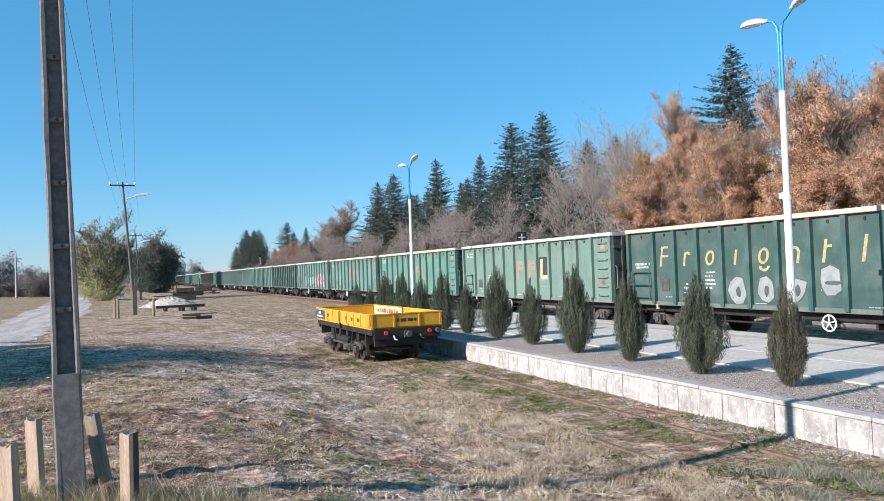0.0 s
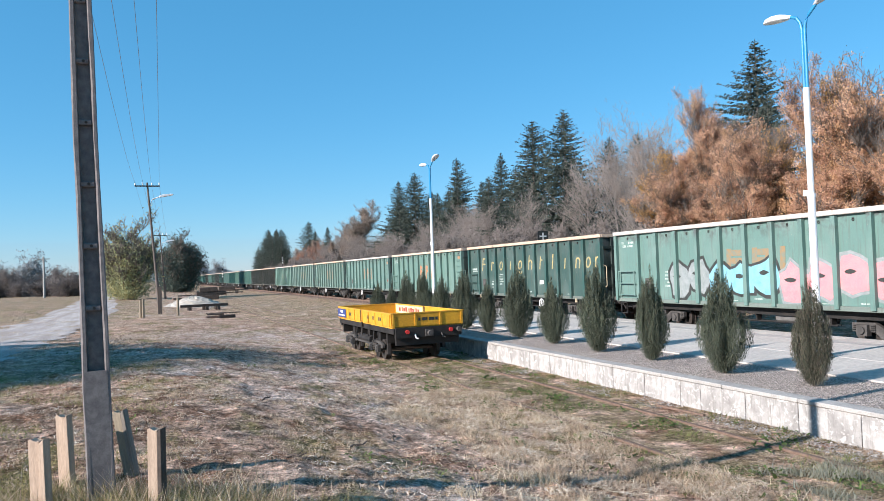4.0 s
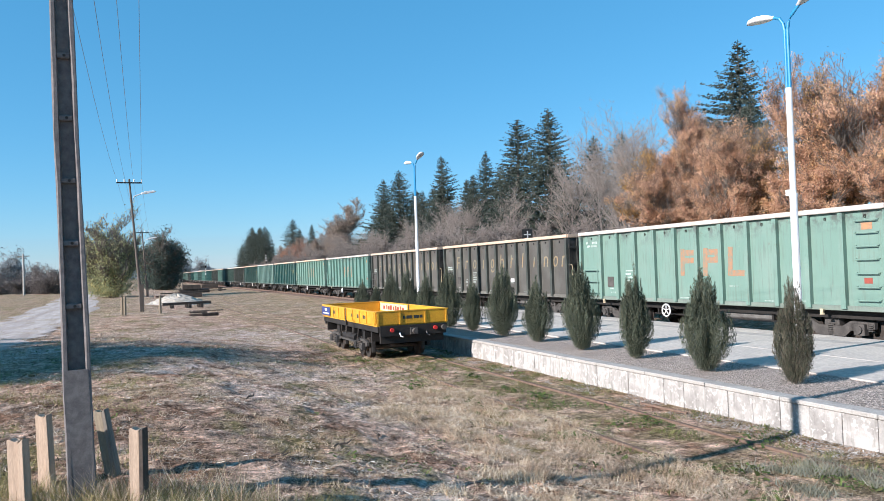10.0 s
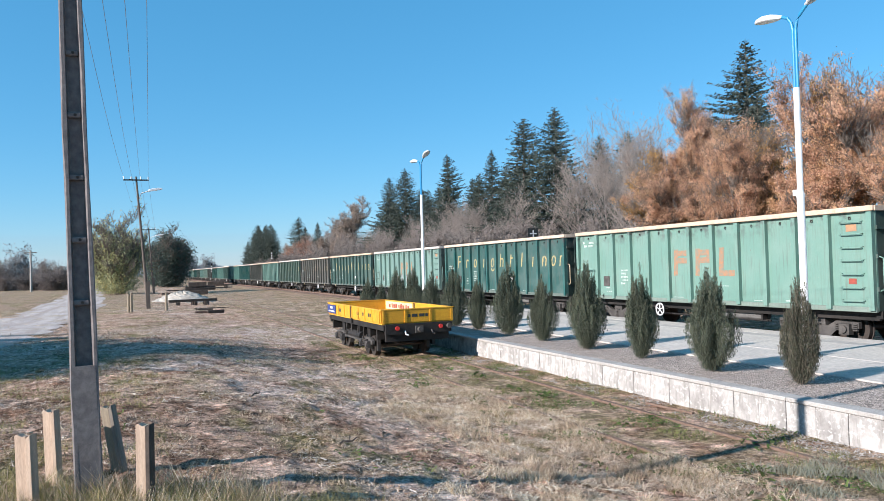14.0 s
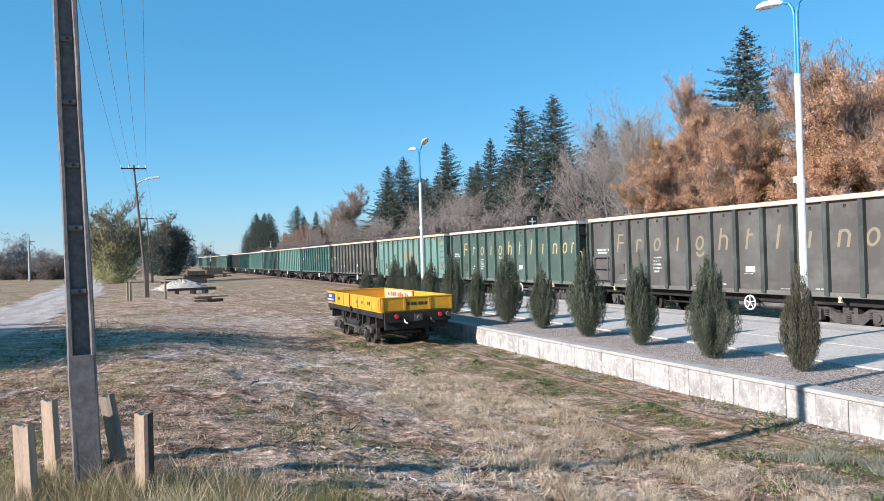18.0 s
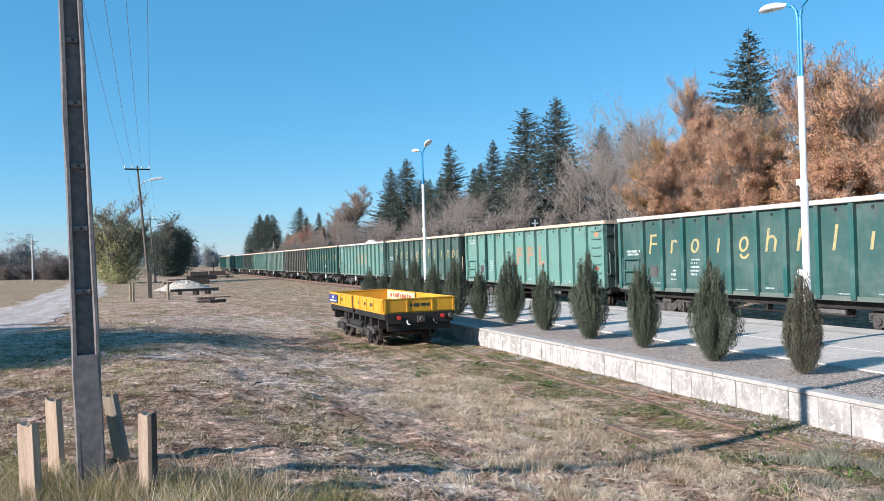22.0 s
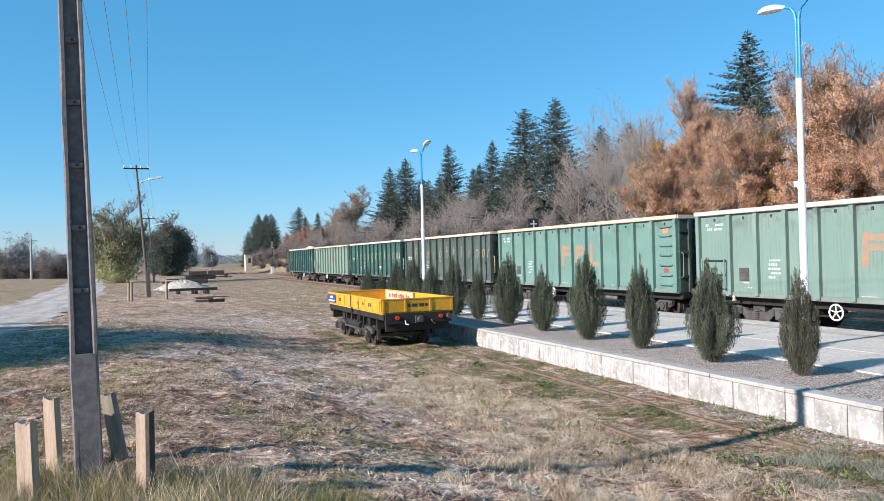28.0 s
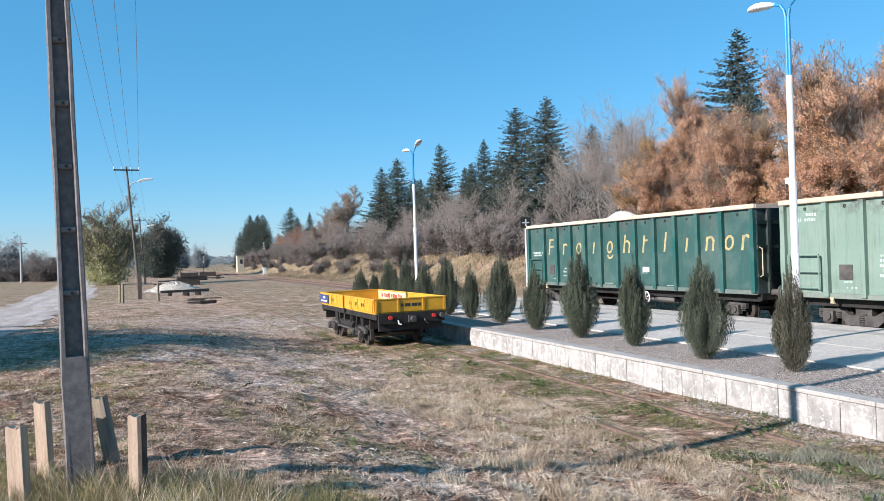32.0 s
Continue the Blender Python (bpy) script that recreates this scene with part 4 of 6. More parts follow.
for number, (w, (kind, body, ink, special)) in enumerate(zip(WAGONS, TRAIN)):
    tint(w, body, ink, RAILS[(number * 5 + number // 3) % 4])
    hue = "brown-grey" if body[0] > body[1] else "light green" if body[1] > 0.15 else "teal green" if body[0] < 0.021 else "dark green"
    tail = {"": "", "far_wheel": "", "white_tags": " and white graffiti", "pink_tags": " and pink-blue graffiti", "pale_l": " and one pale block", "heap": " and a heaped load"}[special]
    tagged(w, hue + " open wagon with " + ("orange block" if kind == FPL else "slanted yellow") + " lettering" + tail)
    x = -WIDE - 0.001
    if special == "far_wheel":
        for o in w.children:
            if o.name.split(".")[0] in ("brake_wheel", "brake_spindle", "placard"):
                o.matrix_basis = pose(0, 3.0, 0) @ o.matrix_basis
    if special == "white_tags":
        for j, (y, z, ry, rz) in enumerate(((1.50, 1.55, 0.36, 0.42), (0.46, 1.6, 0.34, 0.40), (-0.58, 1.62, 0.34, 0.40), (-1.63, 1.8, 0.38, 0.42))):
            # swollen letters without meaning, grey with a darker rim
            bm = bmesh.new()
            blob(bm, y, z - 0.08, ry * 0.95 + 0.05, rz * 0.9 + 0.05, 20 + j, x + 0.001, n=9, turn=0.3 * j)
            part("spray_outline", bm, M["spray_grey"], w)
            bm = bmesh.new()
            blob(bm, y, z - 0.08, ry * 0.95, rz * 0.9, 20 + j, x - 0.003, n=9, turn=0.3 * j)
            part("spray_tag", bm, M["spray_white"], w)
            bm = bmesh.new()
            if j < 3:
                blob(bm, y - 0.03, z - 0.12, ry * 0.28, rz * 0.42, 50 + j, x - 0.006, n=8, turn=0.2)
            else:
                blob(bm, y - 0.08, z - 0.1, ry * 0.7, rz * 0.14, 50 + j, x - 0.006, n=8, turn=0.1)
            part("spray_hole", bm, M["spray_grey"], w)
    if special == "pink_tags":
        for j in range(9):
            y, z = 3.0 - 0.95 * j, 1.75 + 0.12 * math.sin(j * 2.1)
            ink_mat = M["spray_pink"] if j > 4 else M["spray_blue"] if j > 1 else M["spray_white"]
            bm = bmesh.new()
            blob(bm, y, z, 0.66, 0.66, 80 + j, x + 0.001 - 0.0003 * j, n=13)
            part("spray_outline", bm, M["spray_white"] if j > 4 else M["spray_dark"], w)
            bm = bmesh.new()
            blob(bm, y, z, 0.55, 0.55, 80 + j, x - 0.004 - 0.0003 * j, n=13)
            part("spray_tag", bm, ink_mat, w)
            bm = bmesh.new()
            blob(bm, y + 0.1, z + 0.1, 0.2, 0.07, 110 + j, x - 0.009, n=8)
            part("spray_line", bm, M["spray_dark"], w)
    if special == "pale_l":
        for o in [o for o in w.children if o.name.startswith("lettering")][2:3]:
            o.color = (0.85, 0.62, 0.34, 1)
            bm = bmesh.new()
            box(bm, x - 0.003, x + 0.001, -2.04, -1.2, 1.86, 2.76)
            part("dark_patch", bm, M["spray_dark"], w)
    if special == "heap":
        bm = bmesh.new()
        rnd = random.Random(5)
        n, rings = 18, 5
        rows = []
        for r in range(rings + 1):
            f = r / rings
            rows.append([bm.verts.new((0.1 + (1.15 * f) * math.cos(a) * rnd.uniform(0.9, 1.1), 1.7 + 1.7 * f * math.sin(a) * rnd.uniform(0.9, 1.1), TOP + 0.36 - 0.85 * f ** 1.4 + rnd.uniform(-0.03, 0.03))) for a in [2 * math.pi * i / n for i in range(n)]])
        for a, b in zip(rows, rows[1:]):
            for i in range(n):
                bm.faces.new((a[i], a[(i + 1) % n], b[(i + 1) % n], b[i]))
        bmesh.ops.remove_doubles(bm, verts=rows[0], dist=0.3)
        part("load", bm, M["load"], w, "heap of pale stone")

# ---- poles, lamps, wagon on the siding, posts ----
def concrete_pole():
    """An I-shaped concrete pole: two flanges, a thin web and short bridges between them."""
    t = thing("concrete_pole", "weathered grey concrete utility pole with recessed panels", "utility pole")
    base, lean = Vector((-0.415, 6.45, 0.43)), -0.019
    H = 9.2
    def wd(z):
        return 0.1025 - 0.0052 * z
    def cx(z):
        return lean * z
    for s in (-1, 1):
        bm = bmesh.new()
        rows = []
        for i in range(24):
            z = H * i / 23
            a, th = wd(z), 0.036 if s < 0 else 0.030
            j = 0.004 * math.sin(i * 5.1 + s)
            xo, xi = cx(z) + s * (a + j), cx(z) + s * (a - th)
            d = 0.088 - 0.0055 * z
            ch = 0.012 + 0.005 * math.sin(i * 3.7)  # worn edge towards the field
            front = ((xo, -d), (xi + ch, -d), (xi, -d + 0.02)) if s > 0 else ((xo, -d + 0.02), (xo + ch, -d), (xi, -d))
            rows.append([bm.verts.new((x, y, z)) for x, y in front + ((xi - s * 0.008, 0), (xi, d), (xo, d))])
        for a, b in zip(rows, rows[1:]):
            for k in range(6):
                bm.faces.new((a[k], a[(k + 1) % 6], b[(k + 1) % 6], b[k]))
        bm.faces.new(rows[0][::-1])
        bm.faces.new(rows[-1])
        part("flange", bm, M["pole"], t)
    bm = bmesh.new()
    rows = []
    for i in range(12):
        z = H * i / 11
        a = wd(z) - 0.03
        rows.append([bm.verts.new((cx(z) + x, y, z)) for x, y in ((-a, -0.018), (a, -0.018), (a, 0.018), (-a, 0.018))])
    for a, b in zip(rows, rows[1:]):
        for k in range(4):
            bm.faces.new((a[k], a[(k + 1) % 4], b[(k + 1) % 4], b[k]))
    part("web", bm, M["pole"], t)
    bm = bmesh.new()
    foot = [[bm.verts.new((cx(z) + k * (wd(z) - 0.012), y, z)) for k, y in ((-1, -0.083), (1, -0.083), (1, 0.083), (-1, 0.083))] for z in (0.0, 1.36)]
    for k in range(4):
        bm.faces.new((foot[0][k], foot[0][(k + 1) % 4], foot[1][(k + 1) % 4], foot[1][k]))
    bm.faces.new(foot[1])
    part("plinth", bm, M["pole"], t)
    z = 1.85
    while z < H:
        bm = bmesh.new()
        a = wd(z) - 0.034
        prism(bm, [(cx(z) - a, z - 0.022), (cx(z) + a, z - 0.022), (cx(z) + a, z + 0.022), (cx(z) - a, z + 0.022)], 1, -0.074 + 0.0055 * z, 0.074 - 0.0055 * z)
        part("bridge", bm, M["pole"], t, "", 0.008)
        bm = bmesh.new()
        disc(bm, (cx(z) + 0.01, -0.075 + 0.0055 * z, z), 1, 0.012, 0.006, 8)
        part("bolt_hole", bm, M["steel"], t)
        z += 0.489
    bm = bmesh.new()
    box(bm, cx(8.9) - 0.75, cx(8.9) + 0.75, -0.2, -0.1, 8.85, 8.97)
    part("crossarm", bm, M["steel"], t)
    for x in (-0.7, -0.25, 0.25, 0.7):
        bm = bmesh.new()
        disc(bm, (cx(8.9) + x, -0.15, 9.05), 2, 0.04, 0.16, 10)
        part("insulator", bm, M["white"], t)
    t.matrix_basis = pose(*base)
    return base


M["pole_wood"] = plain("tarred_pole_wood", (0.14, 0.115, 0.095), (0.08, 0.065, 0.055), 3.0, 0.9, stretch=(9, 9, 0.6))


def wooden_pole(x, y, h, lean, with_lamp, label, arm=0.55):
    t = thing("wooden_pole", label, "utility pole")
    z0 = ground_z(x, y) - 0.05
    bm = bmesh.new()
    tube(bm, [(0, 0, 0), (lean * h / 2, 0, h / 2), (lean * h, 0, h)], [0.11, 0.085, 0.06], 9)
    part("shaft", bm, M["pole_wood"], t)
    bm = bmesh.new()
    box(bm, -0.13, 0.13, -0.2, -0.08, 0, 1.9)
    part("stub", bm, M["pole_wood"], t)
    bm = bmesh.new()
    box(bm, lean * h - arm * 1.45, lean * h + arm * 1.45, -0.1, 0.02, h - 0.28, h - 0.2)
    part("crossarm", bm, M["steel"], t)
    for k in (-1.4, -0.55, 0.55, 1.4):
        bm = bmesh.new()
        disc(bm, (lean * h + arm * k, -0.04, h - 0.1), 2, 0.035, 0.18, 8)
        part("insulator", bm, M["white"], t)
    if with_lamp:
        bm = bmesh.new()
        tube(bm, [(lean * (h - 1.6), 0, h - 1.7), (lean * h + 0.3, -0.1, h - 1.15), (lean * h + 0.9, -0.3, h - 0.95)], 0.035, 6)
        part("lamp_arm", bm, M["lamp_head"], t)
        bm = bmesh.new()
        prism(bm, [(0.0, -0.05), (0.8, -0.03), (0.95, 0.02), (0.8, 0.1), (0.25, 0.12), (0.0, 0.06)], 1, -0.13, 0.13, pose(lean * h + 0.75, -0.3, h - 1.0, 0, -8, 0))
        part("lamp_head", bm, M["lamp_white"], t, "long pale street lamp head", 0.02)
    t.matrix_basis = pose(x, y, z0)
    return Vector((x + lean * h, y - 0.04, z0 + h - 0.02)), arm


pole_base = concrete_pole()
far_top, far_arm = wooden_pole(0.35, 54.5, 9.05, -0.068, True, "leaning dark wooden pole with a street lamp")
near_top = Vector((pole_base.x - 0.17, 6.3, pole_base.z + 9.12))
second_top, second_arm = wooden_pole(1.25, 96, 8.0, -0.055, True, "dark wooden pole with a lamp in the field")


def cables(a, sa, b, sb, sag, n):
    for k in range(n):
        u = -1.0 + 2.0 * k / (n - 1)
        p, q = a + Vector((u * sa, 0, 0)), b + Vector((u * sb, 0, 0))
        bm = bmesh.new()
        pts = []
        for i in range(17):
            f = i / 16
            v = p.lerp(q, f)
            v.z -= sag * 4 * f * (1 - f)
            pts.append(v)
        tube(bm, pts, 0.0065, 4, False)
        c = part("overhead_cable", bm, M["cable"])
        tagged(c, "thin dark overhead wire strung between poles", "cable", "overhead wires")


cables(near_top, 0.7, far_top, far_arm * 1.4, 0.75, 4)
cables(far_top, far_arm * 1.4, second_top, second_arm * 1.4, 0.5, 4)


def platform_lamp(x, y, top, heads):
    t = thing("platform_lamp", "tall white and blue steel lamp with two heads", "street lamp", "platform lamps")
    band = 5.54
    bm = bmesh.new()
    tube(bm, [(0, 0, 0), (0, 0, 3.3)], 0.075, 12)
    part("lower_pole", bm, M["lamp_white"], t)
    bm = bmesh.new()
    tube(bm, [(0, 0, 3.3), (0, 0, band)], 0.062, 12)
    part("upper_pole", bm, M["lamp_white"], t)
    bm = bmesh.new()
    disc(bm, (0, 0, 3.3), 2, 0.085, 0.08, 12)
    box(bm, -0.16, -0.06, -0.02, 0.02, 3.3, 3.42)
    part("collar", bm, M["lamp_white"], t)
    bm = bmesh.new()
    box(bm, -0.16, 0.16, -0.16, 0.16, 0, 0.02)
    part("base_plate", bm, M["lamp_white"], t)
    for s, rise, tilt in heads:
        # each head has its own pipe, bent outwards at the top
        bm = bmesh.new()
        tube(bm, [(s * 0.032, 0, band), (s * 0.032, 0, top - 0.32), (s * 0.06, 0, top - 0.17), (s * 0.14, 0, top - 0.04), (s * 0.30, 0, top + rise)], 0.034, 10)
        part("pipe", bm, M["lamp_blue"], t, "blue bent pipe")
        bm = bmesh.new()
        rows = []
        for u, w, lo, hi in ((0.0, 0.035, -0.03, 0.035), (0.06, 0.05, -0.04, 0.05), (0.12, 0.10, -0.045, 0.075), (0.26, 0.15, -0.05, 0.11), (0.42, 0.165, -0.05, 0.115), (0.56, 0.12, -0.045, 0.075), (0.64, 0.03, -0.03, 0.0)):
            rows.append([bm.verts.new((s * u, w * math.cos(a), (hi if math.sin(a) > 0 else -lo) * math.sin(a))) for a in [2 * math.pi * i / 14 for i in range(14)]])
        for a, b in zip(rows, rows[1:]):
            for i in range(14):
                bm.faces.new((a[i], a[(i + 1) % 14], b[(i + 1) % 14], b[i]))
        bm.faces.new(rows[0])
        bm.faces.new(rows[-1][::-1])
        bm.transform(pose(s * 0.26, 0, top + rise - 0.01, 0, -s * tilt, 0))
        part("lamp_head", bm, M["lamp_white"] if s < 0 else M["lamp_head"], t, "long oval lamp head", smooth=True)
    t.matrix_basis = pose(x, y, PLAT_Z, 0, 0, -80)
    return t


platform_lamp(12.7, 11.48, 7.08, ((-1, 0.03, 4), (1, 0.12, 26)))
platform_lamp(12.7, 33.95, 7.2, ((-1, 0.03, 4), (1, 0.12, 26)))

# square sign behind the line
sign = thing("track_sign", "small black track sign with white cross on a post", "sign")
bm = bmesh.new()
tube(bm, [(0, 0, 0), (0, 0, 4.3)], 0.045, 8)
part("post", bm, M["white"], sign)
bm = bmesh.new()
box(bm, -0.33, 0.33, -0.06, -0.045, 3.75, 4.35)
part("board", bm, M["spray_dark"], sign)
bm = bmesh.new()
box(bm, -0.22, 0.22, -0.068, -0.061, 4.02, 4.08)
box(bm, -0.04, 0.04, -0.0685, -0.0612, 3.85, 4.25)
part("cross", bm, M["white"], sign)
sign.matrix_basis = pose(20.6, 37.2, 0.12)


def service_wagon():
    """A small yellow drop-side wagon on the siding."""
    t = thing("service_wagon", "small yellow drop-side service wagon on the siding", "railway wagon")
    x0, x1, y0, y1, z0, z1 = -1.04, 1.04, 0.0, 6.1, 1.0, 1.345
    bm = bmesh.new()
    box(bm, x0 + 0.03, x1 - 0.03, y0 + 0.03, y1 - 0.03, z0 - 0.04, z0 + 0.03)
    part("deck", bm, M["yellow_in"], t)
    for name, a in (("end_board", y0), ("end_board", y1 - 0.05)):
        bm = bmesh.new()
        box(bm, x0 + 0.05, x1 - 0.05, a, a + 0.05, z0, z1)
        part(name, bm, M["yellow"], t, "", 0.006)
        out = a - 0.02 if a == y0 else a + 0.05
        for x in (-0.98, -0.36, 0.36, 0.98):
            bm = bmesh.new()
            box(bm, x - 0.025, x + 0.025, out, out + 0.02, z0, z1 - 0.02)
            part("stanchion", bm, M["yellow"], t)
        bm = bmesh.new()
        box(bm, x0, x1, a - 0.012, a + 0.062, z1 - 0.002, z1 + 0.025)
        part("rim", bm, M["yellow_in"], t)
    for x in (x0, x1 - 0.05):
        for ya, yb in ((y0 + 0.06, 3.02), (3.08, y1 - 0.06)):
            bm = bmesh.new()
            box(bm, x, x + 0.05, ya, yb, z0, z1)
            drop = part("drop_side", bm, M["yellow"], t, "", 0.006)
            out = x - 0.018 if x < 0 else x + 0.05
            for k in range(5):
                y = ya + 0.08 + (yb - ya - 0.16) * k / 4
                bm = bmesh.new()
                box(bm, out, out + 0.018, y - 0.025, y + 0.025, z0, z1 - 0.02)
                part("rib", bm, M["yellow"], drop)
            bm = bmesh.new()
            box(bm, x - 0.01, x + 0.06, ya, yb, z1 - 0.002, z1 + 0.02)
            part("rim", bm, M["yellow_in"], drop)
        bm = bmesh.new()
        box(bm, x - 0.01, x + 0.06, 3.0, 3.1, z0 - 0.15, z1 + 0.01)
        part("side_post", bm, M["steel"], t)
    # plate at the far end of the near side, bars of print
    bm = bmesh.new()
    box(bm, x0 - 0.026, x0 - 0.02, 4.9, 6.0, z0 + 0.03, z1 - 0.04)
    plate = part("name_plate", bm, M["blue"], t, "dark blue plate")
    bm = bmesh.new()
    box(bm, x0 - 0.03, x0 - 0.0265, 5.05, 5.85, z0 + 0.08, z0 + 0.12)
    box(bm, x0 - 0.03, x0 - 0.0265, 5.3, 5.6, z0 + 0.18, z0 + 0.25)
    part("print", bm, M["white"], plate)
    for y, wd in ((4.3, 0.3), (2.2, 0.24), (1.55, 0.3), (0.95, 0.3)):
        for j in range(2):
            bm = bmesh.new()
            box(bm, x0 - 0.005, x0 + 0.001, y + wd * j / 2, y + wd * (j + 0.7) / 2, z0 + 0.12, z0 + 0.22)
            part("stencil_bar", bm, M["spray_dark"], t)
    for a, b in ((-0.28, -0.22), (-0.18, -0.02), (0.03, 0.18), (0.21, 0.28)):
        bm = bmesh.new()
        box(bm, a, b, y0 - 0.005, y0 + 0.001, z0 + 0.14, z0 + 0.22)
        part("stencil_bar", bm, M["spray_dark"], t)
    # the far half of the inner side is bleached, with a line of red print
    bm = bmesh.new()
    box(bm, x1 - 0.056, x1 - 0.0505, 3.2, 5.95, z0 + 0.06, z1 - 0.02)
    bleach = part("bleached_patch", bm, M["bleached"], t, "bleached cream patch with red print")
    for k in range(9):
        bm = bmesh.new()
        y = 3.5 + 0.24 * k
        box(bm, x1 - 0.060, x1 - 0.0565, y, y + (0.17, 0.12, 0.2)[k % 3], z0 + 0.12, z0 + 0.12 + (0.12, 0.15)[k % 2])
        part("print", bm, M["dull_red"], bleach)
    # frame and running gear
    bm = bmesh.new()
    box(bm, x0 + 0.05, x1 - 0.05, y0 + 0.0, y1, z0 - 0.2, z0 - 0.045)
    part("frame", bm, M["steel"], t, "", 0.01)
    for y in (y0, y1):
        s = -1 if y == y0 else 1
        bm = bmesh.new()
        box(bm, x0 + 0.1, x1 - 0.1, y - 0.06, y + 0.06, z0 - 0.3, z0 - 0.03)
        part("buffer_beam", bm, M["steel"], t)
        bm = bmesh.new()
        box(bm, -0.11, 0.11, y + s * 0.05 - 0.05, y + s * 0.05 + 0.05, z0 - 0.28, z0 - 0.1)
        disc(bm, (0, y + s * 0.14, z0 - 0.19), 1, 0.07, 0.16, 10)
        part("coupler", bm, M["bogie"], t)
        for x in (-0.62, 0.62):
            bm = bmesh.new()
            disc(bm, (x, y + s * 0.08, z0 - 0.14), 1, 0.055, 0.06, 12)
            part("tail_light", bm, M["red"], t, "red tail reflector")
        for x in (-0.4, 0.36):
            bm = bmesh.new()
            tube(bm, [(x, y + s * 0.06, z0 - 0.22), (x, y + s * 0.14, z0 - 0.31), (x + 0.06, y + s * 0.16, z0 - 0.325)], 0.02, 6)
            part("hose", bm, M["white"] if x < 0 else M["bogie"], t)
        bm = bmesh.new()
        disc(bm, (0.86, y + s * 0.1, z0 - 0.14), 1, 0.07, 0.1, 12)
        part("socket", bm, M["bogie"], t)
    # two short bogies, each with a side frame, springs and two axles
    for c in (1.85, 4.72):
        for s in (-1, 1):
            bm = bmesh.new()
            prism(bm, [(c - 0.6, 0.44), (c - 0.6, 0.34), (c - 0.2, 0.30), (c - 0.15, 0.24), (c + 0.15, 0.24), (c + 0.2, 0.30), (c + 0.6, 0.34), (c + 0.6, 0.44), (c + 0.3, 0.52), (c - 0.3, 0.52)], 0, *sorted((s * 0.86, s * 0.93)))
            frame_part = part("bogie_frame", bm, M["bogie"], t)
            bm = bmesh.new()
            for dy in (-0.12, 0.0, 0.12):
                for k in range(4):
                    disc(bm, (s * 0.97, c + dy, 0.29 + 0.05 * k), 2, 0.05, 0.03, 9)
            part("spring", bm, M["wheel_dark"], frame_part)
            for dy in (-0.31, 0.31):
                bm = bmesh.new()
                box(bm, *sorted((s * 0.93, s * 1.03)), c + dy - 0.11, c + dy + 0.11, 0.22, 0.42)
                disc(bm, (s * 1.035, c + dy, 0.31), 0, 0.075, 0.03, 12)
                part("axle_box", bm, M["bogie"], frame_part)
        bm = bmesh.new()
        box(bm, -0.85, 0.85, c - 0.16, c + 0.16, 0.36, z0 - 0.2)
        part("bolster", bm, M["steel"], t)
        for dy in (-0.31, 0.31):
            bm = bmesh.new()
            for s in (-1, 1):
                disc(bm, (s * 0.753, c + dy, 0.28), 0, 0.28, 0.11, 26)
                disc(bm, (s * 0.68, c + dy, 0.28), 0, 0.30, 0.03, 26)
                disc(bm, (s * 0.82, c + dy, 0.28), 0, 0.1, 0.07, 12)
            disc(bm, (0, c + dy, 0.28), 0, 0.06, 1.7, 10)
            part("wheelset", bm, M["wheel_dark"], t)
            for s in (-1, 1):
                bm = bmesh.new()
                box(bm, *sorted((s * 0.7, s * 0.79)), c + dy * 1.95 - 0.03, c + dy * 1.95 + 0.03, 0.16, 0.46)
                part("brake_shoe", bm, M["bogie"], t)
    for x in (-0.5, 0.5):
        bm = bmesh.new()
        prism(bm, [(0.1, z0 - 0.2), (y1 - 0.1, z0 - 0.2), (y1 - 0.1, 0.62), (4.0, 0.50), (1.7, 0.50), (0.1, 0.62)], 0, x - 0.05, x + 0.05)
        part("main_sill", bm, M["steel"], t)
    for y in (0.1, 0.9, 2.7, 3.6, 5.95):
        bm = bmesh.new()
        box(bm, -0.9, 0.9, y - 0.05, y + 0.05, 0.5, z0 - 0.2)
        part("cross_member", bm, M["steel"], t)
    for s in (-1, 1):
        bm = bmesh.new()
        for y in (1.9, 2.5, 3.2, 3.8):
            tube(bm, [(s * 0.98, y, z0 - 0.2), (s * 0.98, y + 0.12, 0.42)], 0.02, 5)
        box(bm, *sorted((s * 0.95, s * 1.0)), 1.85, 4.0, 0.38, 0.44)
        part("truss_rod", bm, M["bogie"], t)
    bm = bmesh.new()
    tube(bm, [(-0.9, 2.3, 0.5), (-0.9, 3.6, 0.5)], 0.12, 10)
    tube(bm, [(-0.95, 1.7, 0.42), (-0.95, 4.4, 0.42)], 0.02, 6)
    part("air_tank", bm, M["steel"], t)
    t.matrix_basis = pose(6.87, 18.87, 0.0)
    return t


M["bleached"] = plain("bleached_paint", (0.62, 0.52, 0.36), (0.48, 0.38, 0.22), 4.0, 0.7)
M["yellow_in"] = plain("yellow_brown_paint", (0.66, 0.36, 0.03), (0.45, 0.22, 0.04), 2.0, 0.6)
M["wheel_dark"] = plain("dark_wheel_steel", (0.05, 0.045, 0.04), (0.09, 0.075, 0.065), 3.0, 0.5, 0.4)
service_wagon()

# ---- trees, shrubs, grass ----
RND = np.random.default_rng(7)


def quads(c, u, v):
    """Quads about the centres c, spanned by u and v."""
    n = len(c)
    p = np.stack([c - u - v, c + u - v, c + u + v, c - u + v], 1).reshape(-1, 3)
    return p, np.arange(n * 4).reshape(n, 4)


